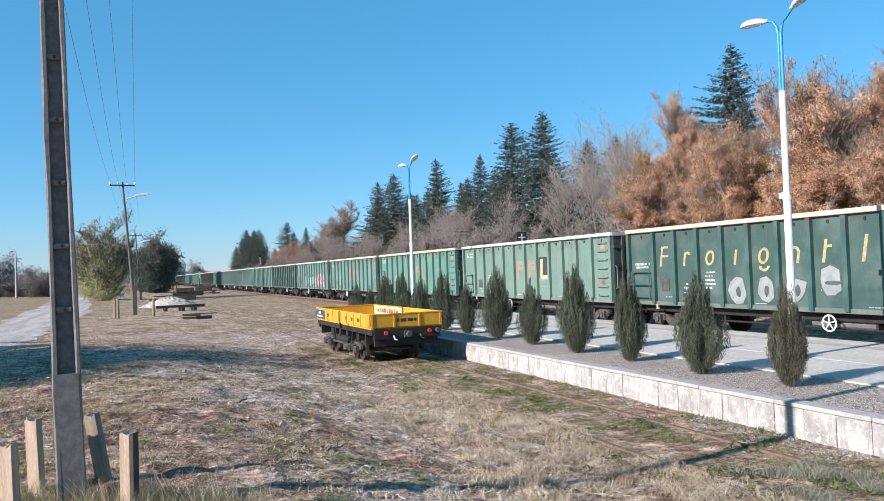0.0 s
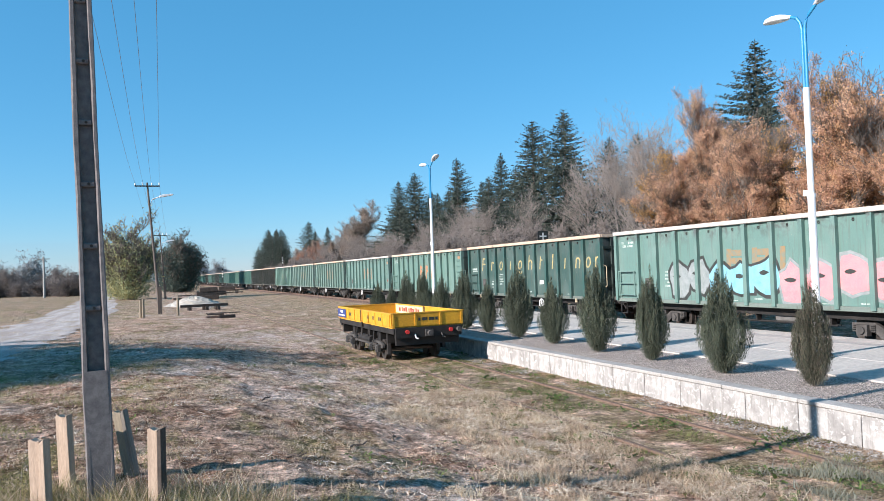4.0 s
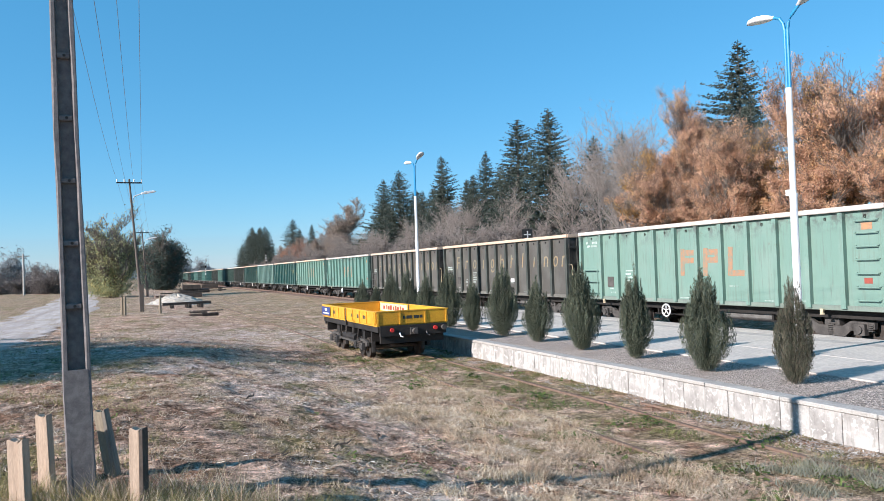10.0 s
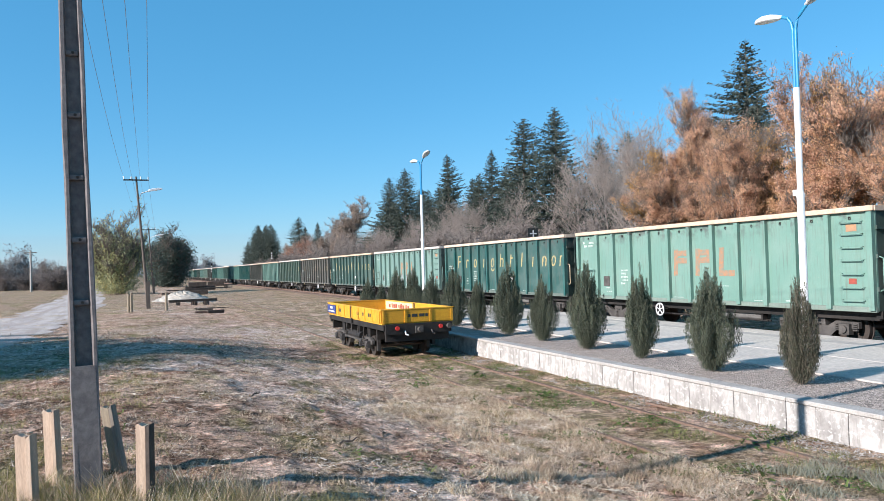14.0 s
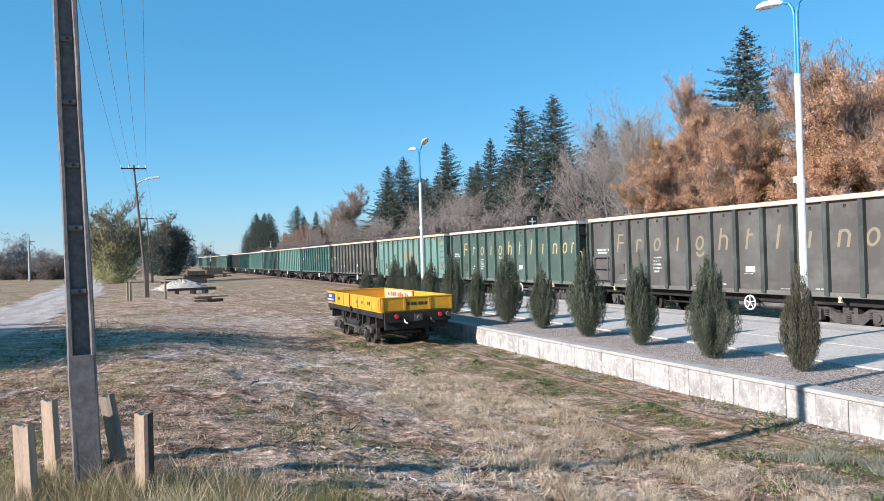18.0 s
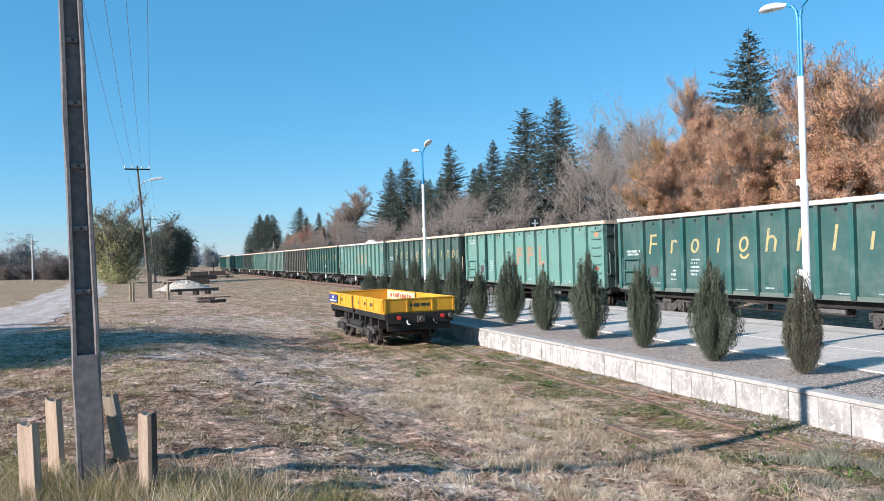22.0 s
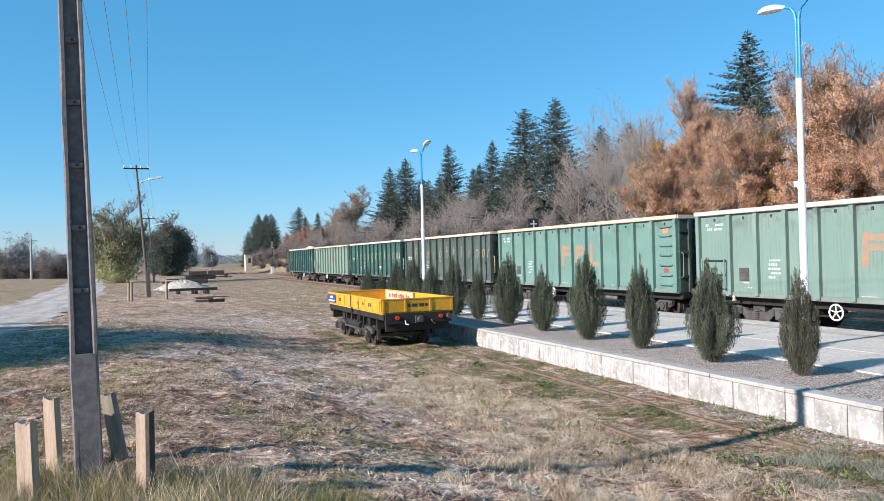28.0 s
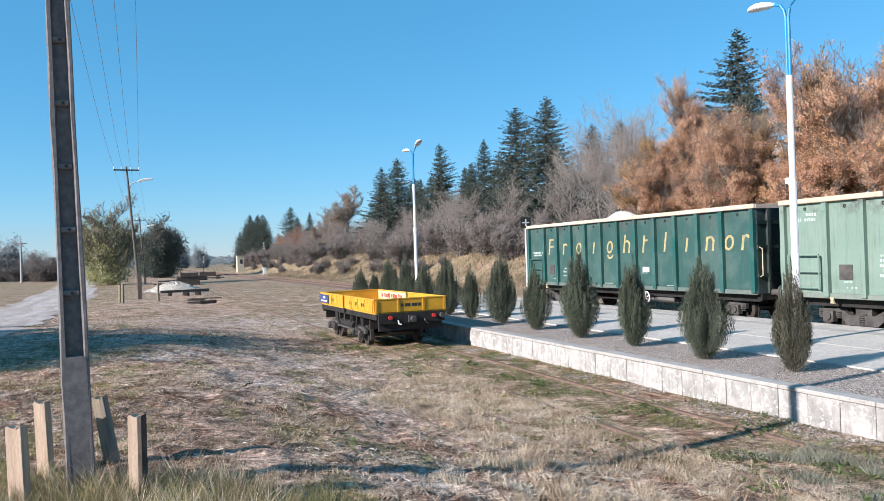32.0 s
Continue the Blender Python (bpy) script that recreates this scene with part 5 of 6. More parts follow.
def spikes(c, d, w):
    """Slim triangles from c along d, w wide."""
    side = np.cross(d, RND.normal(size=d.shape))
    side /= np.linalg.norm(side, axis=1, keepdims=True) + 1e-9
    side *= np.asarray(w).reshape(-1, 1)
    p = np.stack([c - side, c + side, c + d], 1).reshape(-1, 3)
    return p, np.arange(len(c) * 3).reshape(-1, 3)


def loose_quads(c, size, flat=0.0):
    u = RND.normal(size=c.shape)
    u /= np.linalg.norm(u, axis=1, keepdims=True)
    v = np.cross(u, RND.normal(size=c.shape))
    v /= np.linalg.norm(v, axis=1, keepdims=True) + 1e-9
    s = size * RND.uniform(0.6, 1.3, (len(c), 1))
    return quads(c, u * s * 0.5, v * s * 0.36)


def limbs(seed, height, spread, levels=4, up=0.55, first=0.3, kids=(3, 5), trunk=0.16, lean=0.0, wobble=0.22):
    """Branches of a broadleaf tree, as rows of (start, end, radius, radius), and its twig ends."""
    rnd = random.Random(seed)
    rows, tips = [], []

    def grow(p, d, length, r, level):
        n = 4 if level == 0 else 3
        pts = [p]
        for i in range(n):
            d = (d + Vector((rnd.uniform(-1, 1), rnd.uniform(-1, 1), rnd.uniform(-0.5, 0.8))) * (0.10 if level == 0 else wobble)).normalized()
            q = pts[-1] + d * (length / n)
            r2 = r * (0.83 if level == 0 else 0.78)
            rows.append((pts[-1], q, r, r2, level))
            pts.append(q)
            r = r2
            if level < levels and (level > 0 or i >= 1 - (first < 0.25)):
                for _ in range(rnd.randint(*kids) if level == 0 else rnd.randint(1, 3)):
                    a = rnd.uniform(0, 2 * math.pi)
                    side = Vector((math.cos(a), math.sin(a), 0))
                    nd = (side * rnd.uniform(0.6, 1.1) * spread + d * up + Vector((0, 0, rnd.uniform(0.05, 0.5)))).normalized()
                    base = pts[-2].lerp(q, rnd.random())
                    grow(base, nd, length * rnd.uniform(0.42, 0.66), max(r * 0.6, 0.006), level + 1)
        if level >= levels - 1:
            tips.append(pts[-1])
            tips.append(pts[-2])

    grow(Vector((0, 0, 0)), Vector((lean, 0, 1)).normalized(), height * 0.72, trunk, 0)
    top = max(q.z for _, q, *_ in rows)
    k = height / top
    return [(a * k, b * k, r, r2, l) for a, b, r, r2, l in rows], [t * k for t in tips]


def branch_mesh(name, rows, mat, min_r=0.0):
    vs, fs = [], []
    for a, b, r, r2, level in rows:
        r, r2 = max(r, min_r), max(r2, min_r)
        d = (b - a).normalized()
        u = d.cross(Vector((0.3, 0.2, 1)) if abs(d.z) < 0.95 else Vector((1, 0, 0))).normalized()
        v = d.cross(u)
        o = len(vs)
        for p, rr in ((a, r), (b, r2)):
            for i in range(4):
                ang = 2 * math.pi * i / 4
                vs.append(p + (u * math.cos(ang) + v * math.sin(ang)) * rr)
        fs += [(o + i, o + (i + 1) % 4, o + 4 + (i + 1) % 4, o + 4 + i) for i in range(4)]
    return arrays(name, [tuple(v) for v in vs], fs, mat)


def leafy(seed, height, spread, count, size, fuzz, thin=0.0, **kw):
    rows, tips = limbs(seed, height, spread, **kw)
    t = np.array([tuple(p) for p in tips])
    c = t[RND.integers(0, len(t), count)] + RND.normal(size=(count, 3)) * fuzz
    c = c[(c[:, 2] > 0.5) & (RND.uniform(0, 1, count) > (c[:, 2] / height - 0.62) * thin)]
    return rows, loose_quads(c, size)


def clustered(seed, height, spread, clusters, each, size, fuzz, bald=0.86, **kw):
    """A crown whose leaves sit in bunches along the outer boughs, sparser towards the top shoots."""
    rows, tips = limbs(seed, height, spread, **kw)
    outer = [(a, b) for a, b, r, r2, level in rows if level >= 2]
    p, q = (np.array([tuple(o[k]) for o in outer]) for k in (0, 1))
    rnd = np.random.default_rng(seed)
    j = rnd.integers(0, len(p), clusters)
    c = p[j] + (q - p)[j] * rnd.uniform(0, 1, (clusters, 1)) + rnd.normal(size=(clusters, 3)) * 0.06
    gap = np.sin(c[:, 0] * 1.9 + seed) + np.sin(c[:, 1] * 2.1 + 2 * seed) + np.sin(c[:, 2] * 2.3 + 3 * seed)
    high = np.clip((c[:, 2] / height - 0.60) / 0.34, 0, 1)
    c = c[(c[:, 2] > 0.4) & (gap > -0.9) & (rnd.uniform(0, 1, clusters) > bald * high)]
    # the leaves of a bunch face much the same way
    face = np.repeat(rnd.normal(size=(len(c), 3)) + np.array([0, 0, 0.5]), each, 0)
    face = face / np.linalg.norm(face, axis=1, keepdims=True) + rnd.normal(size=face.shape) * 0.33
    c = np.repeat(c, each, 0) + rnd.normal(size=(len(c) * each, 3)) * fuzz
    u = np.cross(face, rnd.normal(size=c.shape))
    u /= np.linalg.norm(u, axis=1, keepdims=True) + 1e-9
    v = np.cross(face, u)
    v /= np.linalg.norm(v, axis=1, keepdims=True) + 1e-9
    k = size * rnd.uniform(0.6, 1.3, (len(c), 1))
    return rows, quads(c, u * k * 0.5, v * k * 0.36)


def spruce_mesh(seed, h, r, name):
    """Whorls of sweeping boughs of uneven reach, each hung with slim needle sprays."""
    rnd = np.random.default_rng(seed)
    cs, us, vs = [], [], []
    z = 0.06 * h
    phase = rnd.uniform(0, 6.3, 3)
    up = np.array([0, 0, 1.0])
    while z < h * 0.985:
        f = z / h
        whorl = rnd.uniform(0.7, 1.15)
        for a in rnd.uniform(0, 2 * np.pi) + np.linspace(0, 2 * np.pi, int(9 + 8 * (1 - f)), endpoint=False):
            a += rnd.uniform(-0.35, 0.35)
            side_on = 1 + 0.22 * np.sin(a + phase[0] + 3 * f) + 0.16 * np.sin(2 * a + phase[1] - 7 * f) + 0.12 * np.sin(9 * f + phase[2] + a)
            L = (r * (1 - f) ** 0.8 * min(1.0, 0.62 + 1.6 * f) * whorl * side_on * rnd.uniform(0.45, 1.1)) + 0.10
            d = np.array([np.cos(a), np.sin(a), 0.0])
            side = np.array([-np.sin(a), np.cos(a), 0.0])
            lift = rnd.uniform(-0.4, 0.4) * (1 - 0.5 * f)
            rise = 0.55 * f - 0.22 + rnd.uniform(-0.1, 0.1)
            n = max(5, int(L / 0.05))
            t = (np.arange(n) + rnd.uniform(0.1, 0.9, n)) / n
            # the bough sinks, then lifts at its tip
            zz = z + lift + L * (rise * t - 0.30 * t + 0.26 * t * t)
            spread = rnd.normal(size=n) * 0.15 * L * (1.15 - t) * (t > 0.2)
            c = d * (L * t)[:, None] + side * spread[:, None] + up * zz[:, None]
            w = (rnd.uniform(0.07, 0.17, n) * (0.5 + 0.55 * (1 - f)))[:, None]
            u = d * rnd.uniform(0.3, 1.0, (n, 1)) + side * (np.sign(spread) * rnd.uniform(0.0, 0.9, n))[:, None] + up * rnd.uniform(-0.75, 0.15, (n, 1))
            v = side * rnd.normal(size=(n, 1)) * 0.6 - up * rnd.uniform(0.1, 0.8, (n, 1)) + d * rnd.normal(size=(n, 1)) * 0.35
            cs.append(c)
            us.append(u * w)
            vs.append(v * w * 0.5)
        z += rnd.uniform(0.16, 0.30) * (0.55 + 0.6 * (1 - f))
    # the leading shoot
    top = np.linspace(h * 0.95, h, 10)
    cs.append(np.stack([top * 0, top * 0, top], 1))
    us.append(np.tile([0.0, 0.0, 0.07], (10, 1)) + rnd.normal(size=(10, 3)) * 0.02)
    vs.append(rnd.normal(size=(10, 3)) * 0.02)
    p, f = quads(np.concatenate(cs), np.concatenate(us), np.concatenate(vs))
    return arrays(name, p, f, M["spruce_leaf"])


def trunk_mesh(h, r, name):
    bm = bmesh.new()
    tube(bm, [(0, 0, 0), (0.02, 0, h * 0.5), (0, 0, h * 0.98)], [r, r * 0.6, 0.02], 7)
    return finish(bm, name, M["bark"], 0, True)


def plant(name, label, category, group, meshes, x, y, scale, turn, z=None, wide=1.0):
    t = thing(name, label, category, group)
    for pname, me in meshes:
        shared(pname, me, t)
    t.matrix_basis = pose(x, y, (ground_z(x, y) if z is None else z) - 0.05, 0, 0, turn) @ Matrix.Diagonal((scale * wide, scale * wide, scale, 1))
    return t


# kinds of tree, each 10 m high (12 m for the spruces)
spruces = [[("trunk", trunk_mesh(12, 0.16, "trunk")), ("crown", spruce_mesh(i, 12, 4.9 + 0.4 * (i % 3), "crown"))] for i in range(4)]
oaks = []
for i in range(4):
    rows, (p, f) = clustered(20 + i, 10, 0.85, 7400, 25, 0.050, 0.12, 0.6, levels=4, kids=(3, 5), first=0.2, up=0.85)
    oaks.append([("trunk", branch_mesh("trunk", rows, M["bark"], 0.010)), ("crown", arrays("crown", p, f, M["oak_leaf"]))])
golds = []
for i in range(2):
    rows, (p, f) = clustered(40 + i, 10, 0.85, 3200, 12, 0.07, 0.14, 0.6, levels=4, kids=(3, 4), first=0.2, up=0.8)
    golds.append([("trunk", branch_mesh("trunk", rows, M["bark"], 0.012)), ("crown", arrays("crown", p, f, M["gold_leaf"]))])
pales = []
for i in range(2):
    rows, (p, f) = clustered(50 + i, 10, 0.9, 3000, 12, 0.085, 0.2, 0.5, levels=4, kids=(3, 4), first=0.2, up=0.7)
    pales.append([("trunk", branch_mesh("trunk", rows, M["bark"], 0.02)), ("crown", arrays("crown", p, f, M["pale_leaf"]))])
reds = []
rows, (p, f) = leafy(60, 10, 1.0, 12000, 0.18, 0.5, levels=3, kids=(4, 6), first=0.2)
reds.append([("trunk", branch_mesh("trunk", rows, M["bark"], 0.02)), ("crown", arrays("crown", p, f, M["red_leaf"]))])
bares = []
for i in range(4):
    rows, tips = limbs(70 + i, 10, 0.85, levels=4, kids=(4, 6), first=0.2, up=0.85, trunk=0.075, wobble=0.13)
    bares.append([("trunk", branch_mesh("trunk", [r for r in rows if r[4] < 2], M["twig"], 0.016)), ("crown", branch_mesh("crown", [r for k, r in enumerate(rows) if r[4] == 2 or r[4] == 3 and k % 3 or r[4] > 3 and k % 4 == 0], M["twig"], 0.008))])


def thicket(seed, stems, height, spread, count, size, fuzz, mat, levels=3, least=0.55):
    """Several stems from one root, leafy down to the ground."""
    rnd = random.Random(seed)
    rows, tips = [], []
    for k in range(stems):
        a = 2 * math.pi * k / stems + rnd.uniform(-0.4, 0.4)
        r = rnd.uniform(0.3, 1.0) * spread
        h = height * rnd.uniform(least, 1.0) * (1.0 - 0.35 * r / max(spread, 0.1)) if k else height
        off = Vector((r * math.cos(a), r * math.sin(a), 0)) if k else Vector((0, 0, 0))
        rr, tt = limbs(seed * 31 + k, h, 0.85, levels=levels, kids=(3, 5), first=0.1, up=0.7, trunk=0.07)
        rows += [(p * 1.0 + off * (0.25 + 0.75 * min(1, p.z / h + 0.2)), q * 1.0 + off * (0.25 + 0.75 * min(1, q.z / h + 0.2)), r1, r2, l) for p, q, r1, r2, l in rr]
        tips += [q + off * (0.25 + 0.75 * min(1, q.z / h + 0.2)) for q in tt]
    if not count:
        return rows, None
    t = np.array([tuple(p) for p in tips])
    c = t[RND.integers(0, len(t), count)] + RND.normal(size=(count, 3)) * fuzz
    low = RND.uniform(0, 1, count) < 0.25
    c[low, 2] *= RND.uniform(0.15, 0.8, low.sum())
    c = c[c[:, 2] > 0.1]
    return rows, arrays("crown", *loose_quads(c, size), mat)


brush = []
for i in range(3):
    rows, me = thicket(200 + i, 9, 3.0, 1.6, 2600, 0.085, 0.3, M["hedge_leaf"])
    brush.append([("stem_clump", branch_mesh("stem_clump", rows, M["twig"], 0.009)), ("foliage", me)])
rows, me = thicket(90, 8, 10, 3.4, 34000, 0.13, 0.42, M["willow_leaf"], 4, 0.85)
willow = [("trunk", branch_mesh("trunk", rows, M["bark"], 0.02)), ("crown", me)]
rows, me = thicket(95, 9, 10, 3.0, 70000, 0.15, 0.4, M["dark_leaf"], 4, 0.88)
darks = [("trunk", branch_mesh("trunk", rows, M["bark"], 0.02)), ("crown", me)]
rows, me = thicket(97, 8, 10, 3.0, 16000, 0.26, 0.6, M["hazed_leaf"], 3)
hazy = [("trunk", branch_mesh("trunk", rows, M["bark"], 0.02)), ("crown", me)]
hedges = []
for i in range(2):
    rows, me = thicket(99 + i, 9, 6, 4.8, 14000, 0.14, 0.5, M["hedge_leaf"])
    hedges.append([("stem_clump", branch_mesh("stem_clump", rows, M["twig"], 0.02)), ("foliage", me)])


def juniper_mesh(seed, r, plumes=125, top=0.55, mat="juniper"):
    """A column one metre high of upright plumes that spring from the foot; the inner ones stand tallest."""
    rnd = np.random.default_rng(seed)
    cs, ds, ws = [], [], []
    for k in range(plumes):
        a, q = rnd.uniform(0, 2 * np.pi), rnd.uniform(0, 1) ** 0.55
        tip = (1.0 - top * q ** 1.5) * rnd.uniform(0.84, 1.05)
        reach = r * q * rnd.uniform(0.82, 1.12)
        n = int(400 * tip)
        t = rnd.uniform(0, 1, n) ** 0.8
        rad = reach * (0.22 + 0.78 * np.sin(np.clip(t * 1.35, 0, 1) * np.pi / 2)) - 0.10 * reach * np.clip(t - 0.7, 0, 1)
        b = a + 0.35 * (t - 0.5) * rnd.normal()
        wide = 0.021 * (1.15 - 0.85 * t)
        c = np.stack([rad * np.cos(b), rad * np.sin(b), 0.02 + (tip - 0.04) * t], 1) + rnd.normal(size=(n, 3)) * np.stack([wide, wide, wide * 0.5], 1)
        out = (0.34 - 0.2 * t) * rnd.uniform(0.2, 1.1, n)
        d = np.stack([np.cos(b) * out, np.sin(b) * out, np.ones(n)], 1) + rnd.normal(size=(n, 3)) * np.array([0.22, 0.22, 0.1])
        cs.append(c)
        ds.append(d * rnd.uniform(0.014, 0.038, (n, 1)))
        ws.append(rnd.uniform(0.0014, 0.0032, n))
    p, fc = spikes(np.concatenate(cs), np.concatenate(ds), np.concatenate(ws))
    return arrays("foliage", p, fc, M[mat])


junipers = [juniper_mesh(i, (0.235, 0.245, 0.185)[i]) for i in range(3)]
dry_juniper = juniper_mesh(5, 0.185, 95, 0.62, "juniper_dry")
SHRUBS = [(9.83, 9.0, 1.80, 0), (9.68, 10.85, 1.98, 1), (9.8, 13.12, 1.98, 2), (9.78, 15.15, 2.18, 1), (9.9, 17.45, 1.78, 0), (9.95, 19.6, 2.2, 1), (10.0, 21.8, 1.75, 2),
          (10.0, 23.7, 2.15, 1), (10.0, 25.9, 1.9, 0), (10.0, 28.0, 2.15, 1), (10.0, 30.0, 2.1, 0), (10.0, 32.2, 1.5, 2), (10.0, 34.4, 1.65, 0)]
for i, (x, y, h, k) in enumerate(SHRUBS):
    s = thing("columnar_shrub", "columnar evergreen shrub in the gravel strip" if i else "half-dead brownish columnar shrub in the gravel strip", "shrub", "row of platform shrubs")
    shared("foliage", junipers[k] if i else dry_juniper, s)
    bm = bmesh.new()
    tube(bm, [(0, 0, 0), (0.006, 0, 0.5)], [0.017, 0.006], 6)
    part("stem", bm, M["bark"], s)
    s.matrix_basis = pose(x, y, PLAT_Z - 0.04, 0, 0, 67 * i) @ Matrix.Diagonal((h * 0.5 + 0.9, h * 0.5 + 0.9, h, 1))

LSPR, LOAK, LBARE = "tall dark green spruce in the wood", "oak with dense rust-brown autumn leaves", "leafless grey-brown tree in the wood"
for i, (x, y, top, wide) in enumerate(((40, 40.5, 17.9, 1.0), (42, 70.2, 19.5, 0.95), (42, 77.4, 19.7, 1.05), (46, 94.3, 18.6, 0.8), (40, 96.2, 18.1, 0.9), (44, 86, 15.5, 1.0),
                                       (40, 114.3, 18.5, 1.0), (40, 122.7, 18.0, 0.95), (43, 132, 16.2, 1.1), (44, 106, 15.0, 1.0), (38, 193, 16.3, 1.1), (40, 180, 14, 1.0),
                                       (36, 226, 16.5, 1.0), (36.5, 238, 17.2, 1.0), (36, 252, 18.1, 1.0), (37.5, 231, 16.0, 1.0), (35, 243, 16.8, 1.0), (37.5, 247, 17.2, 1.0), (35.5, 258, 15.5, 1.0), (34.5, 234, 15.0, 1.0), (34, 263, 13.0, 0.8), (47, 64, 16, 1.0), (37, 36.6, 13.0, 0.9), (44, 214, 15, 1.0), (36, 24, 10.5, 0.9), (49, 72, 17, 1.1), (50, 82, 16.5, 1.1), (49, 92, 16, 1.1), (46, 101, 15.5, 1.1), (45, 112, 15.5, 1.1), (45, 120, 16, 1.1), (46, 139, 15, 1.1), (40, 104, 14, 1.0), (41, 88, 14.5, 1.0), (42, 128, 15, 1.0))):
    gz = ground_z(x, y)
    plant("spruce", LSPR, "spruce tree", "wood behind the line", spruces[i % 4], x, y, (top - gz) / 12.0, 73 * i, wide=wide * (1.0 if y < 170 else 0.85))
for i, (x, y, top, wide) in enumerate(((30.8, 35.4, 11.6, 0.85), (30.5, 32.0, 10.6, 1.1), (30, 25.8, 12.0, 0.8), (30.2, 35.6, 13.0, 0.72), (31, 22.4, 12.4, 0.95), (32, 18.0, 9.6, 1.1), (28, 29.5, 9.3, 1.1), (28.5, 24.2, 9.8, 1.1), (28.3, 34.5, 8.8, 1.1), (30, 14, 8.5, 1.1), (27.8, 19.8, 7.6, 1.1))):
    plant("oak", LOAK, "oak tree", "wood behind the line", oaks[i % 4], x, y, (top - ground_z(x, y)) / 10.0, 101 * i, wide=wide)
for i, (x, y, top, wide) in enumerate(((28.8, 36.4, 10.2, 0.75), (29.5, 29.8, 10.0, 0.7), (30, 25.6, 12.0, 0.6), (27.6, 36.2, 6.6, 0.9))):
    plant("golden_tree", "young tree with yellow-orange autumn leaves", "tree", "wood behind the line", golds[i % 2], x, y, (top - ground_z(x, y)) / 10.0, 59 * i, wide=wide)
for i, (x, y, top, wide) in enumerate(((40, 150, 17.5, 1.05), (41, 158, 14.5, 1.0), (35, 150, 9.5, 1.1), (35, 140, 8.8, 1.0), (42, 172, 14, 0.9), (33, 112, 7.2, 0.9), (36, 170, 11, 1.0), (34, 185, 10, 1.0), (42, 205, 12, 1.0))):
    plant("pale_tree", "tree with sparse pale brown autumn leaves", "tree", "wood behind the line", pales[i % 2], x, y, (top - ground_z(x, y)) / 10.0, 83 * i, wide=wide)
for i, (x, y, top, wide) in enumerate(((34, 166, 9.6, 0.9), (33, 178, 8.2, 0.9), (31, 150, 6.5, 1.0))):
    plant("red_tree", "small tree with reddish autumn leaves", "tree", "wood behind the line", reds[0], x, y, (top - ground_z(x, y)) / 10.0, 83 * i, wide=wide)
bare_spots = [(34, 46.0, 15.4), (36, 52, 15.0), (38, 60, 13.4), (35, 66, 11.5), (36, 78, 11), (34, 84, 9.5), (38, 88, 12), (34, 94, 9.5),
              (37, 102, 11), (34, 108, 9), (37, 118, 10), (34, 126, 9), (36, 138, 11), (33, 134, 8), (37, 152, 12), (34, 158, 9), (36, 188, 10), (42, 58, 14), (31, 78, 7), (31, 90, 7), (31.5, 100, 7), (31, 118, 6.5)]
for i, (x, y, top) in enumerate(bare_spots):
    plant("bare_tree", LBARE, "tree", "wood behind the line", bares[i % 4], x, y, (top - ground_z(x, y)) / 10.0, 47 * i, wide=1.05)
rb = random.Random(3)
for i in range(48):
    x, y = rb.uniform(32, 47), 70 + 2.0 * i + rb.uniform(-2, 2)
    top = rb.uniform(6.2, 10.0) + 0.12 * (x - 32)
    plant("bare_tree", LBARE, "tree", "wood behind the line", bares[i % 4], x, y, (top - ground_z(x, y)) / 10.0, 47 * i, wide=1.15)
for i in range(60):
    y = 36 + 2.8 * i + rb.uniform(-1, 1) + (3 if i < 14 and i % 2 else 0)
    x = 29.0 + rb.uniform(-2.2, 2.5)
    plant("brush", "tangle of bare brown stems on the bank", "bush", "brush on the bank", brush[i % 3], x, y, rb.uniform(0.7, 1.5), 61 * i)
for i in range(30):
    plant("brush", "low tangle of bare stems on the bank", "bush", "brush on the bank", brush[i % 3], rb.uniform(23.6, 27.5), 62 + 4 * i + rb.uniform(-2, 2), rb.uniform(0.35, 0.75), 71 * i)
plant("willow", "tall bushy willow with yellow-green leaves", "tree", "", willow, -2.6, 99, 1.13, 20, wide=0.8)
plant("round_tree", "dense dark green broadleaf tree", "tree", "", darks, 4.6, 150, 1.24, 0, wide=1.0)
for i in range(34):
    x, y = -14 - 3.6 * i + rb.uniform(-2, 2), 150 + rb.uniform(-10, 30) + 1.4 * i
    plant("field_bush", "leafless brown bush along the field edge", "bush", "bushes along the field", hedges[i % 2], x, y, rb.uniform(0.75, 1.25), 37 * i, wide=1.15)
for i, (x, y, s) in enumerate(((-26, 190, 1.0), (-33, 300, 0.9), (24, 430, 1.6), (12, 380, 1.1), (-12, 330, 1.0), (30, 380, 1.2))):
    plant("far_tree", "distant grey-green tree with painted-in haze", "tree", "", hazy, x, y, s, 37 * i)
# trees beside the field road, which shade the grass
for i, (x, y, s) in enumerate(((-19, 18.0, 1.08), (-20, 22.6, 0.95), (-24, 44.0, 0.7), (-18.5, 14.4, 0.85), (-15, 19.6, 0.75), (-27, 40, 0.75), (-14.5, 15.8, 0.65), (-17, 25.5, 0.8), (-22, 19.5, 1.15), (-25, 18.6, 1.4), (-24.5, 16.0, 1.3), (-22, 28.0, 1.0), (-25, 26.6, 1.0), (-20.5, 17.2, 1.1), (-18, 13.2, 0.8))):
    plant("roadside_tree", "broadleaf tree beside the field road", "tree", "", (darks, darks, golds[0], darks, pales[1])[i % 5], x, y - 0.5, s, 90 * i, wide=0.4 if y > 26 and s == 1.0 else 1.0)


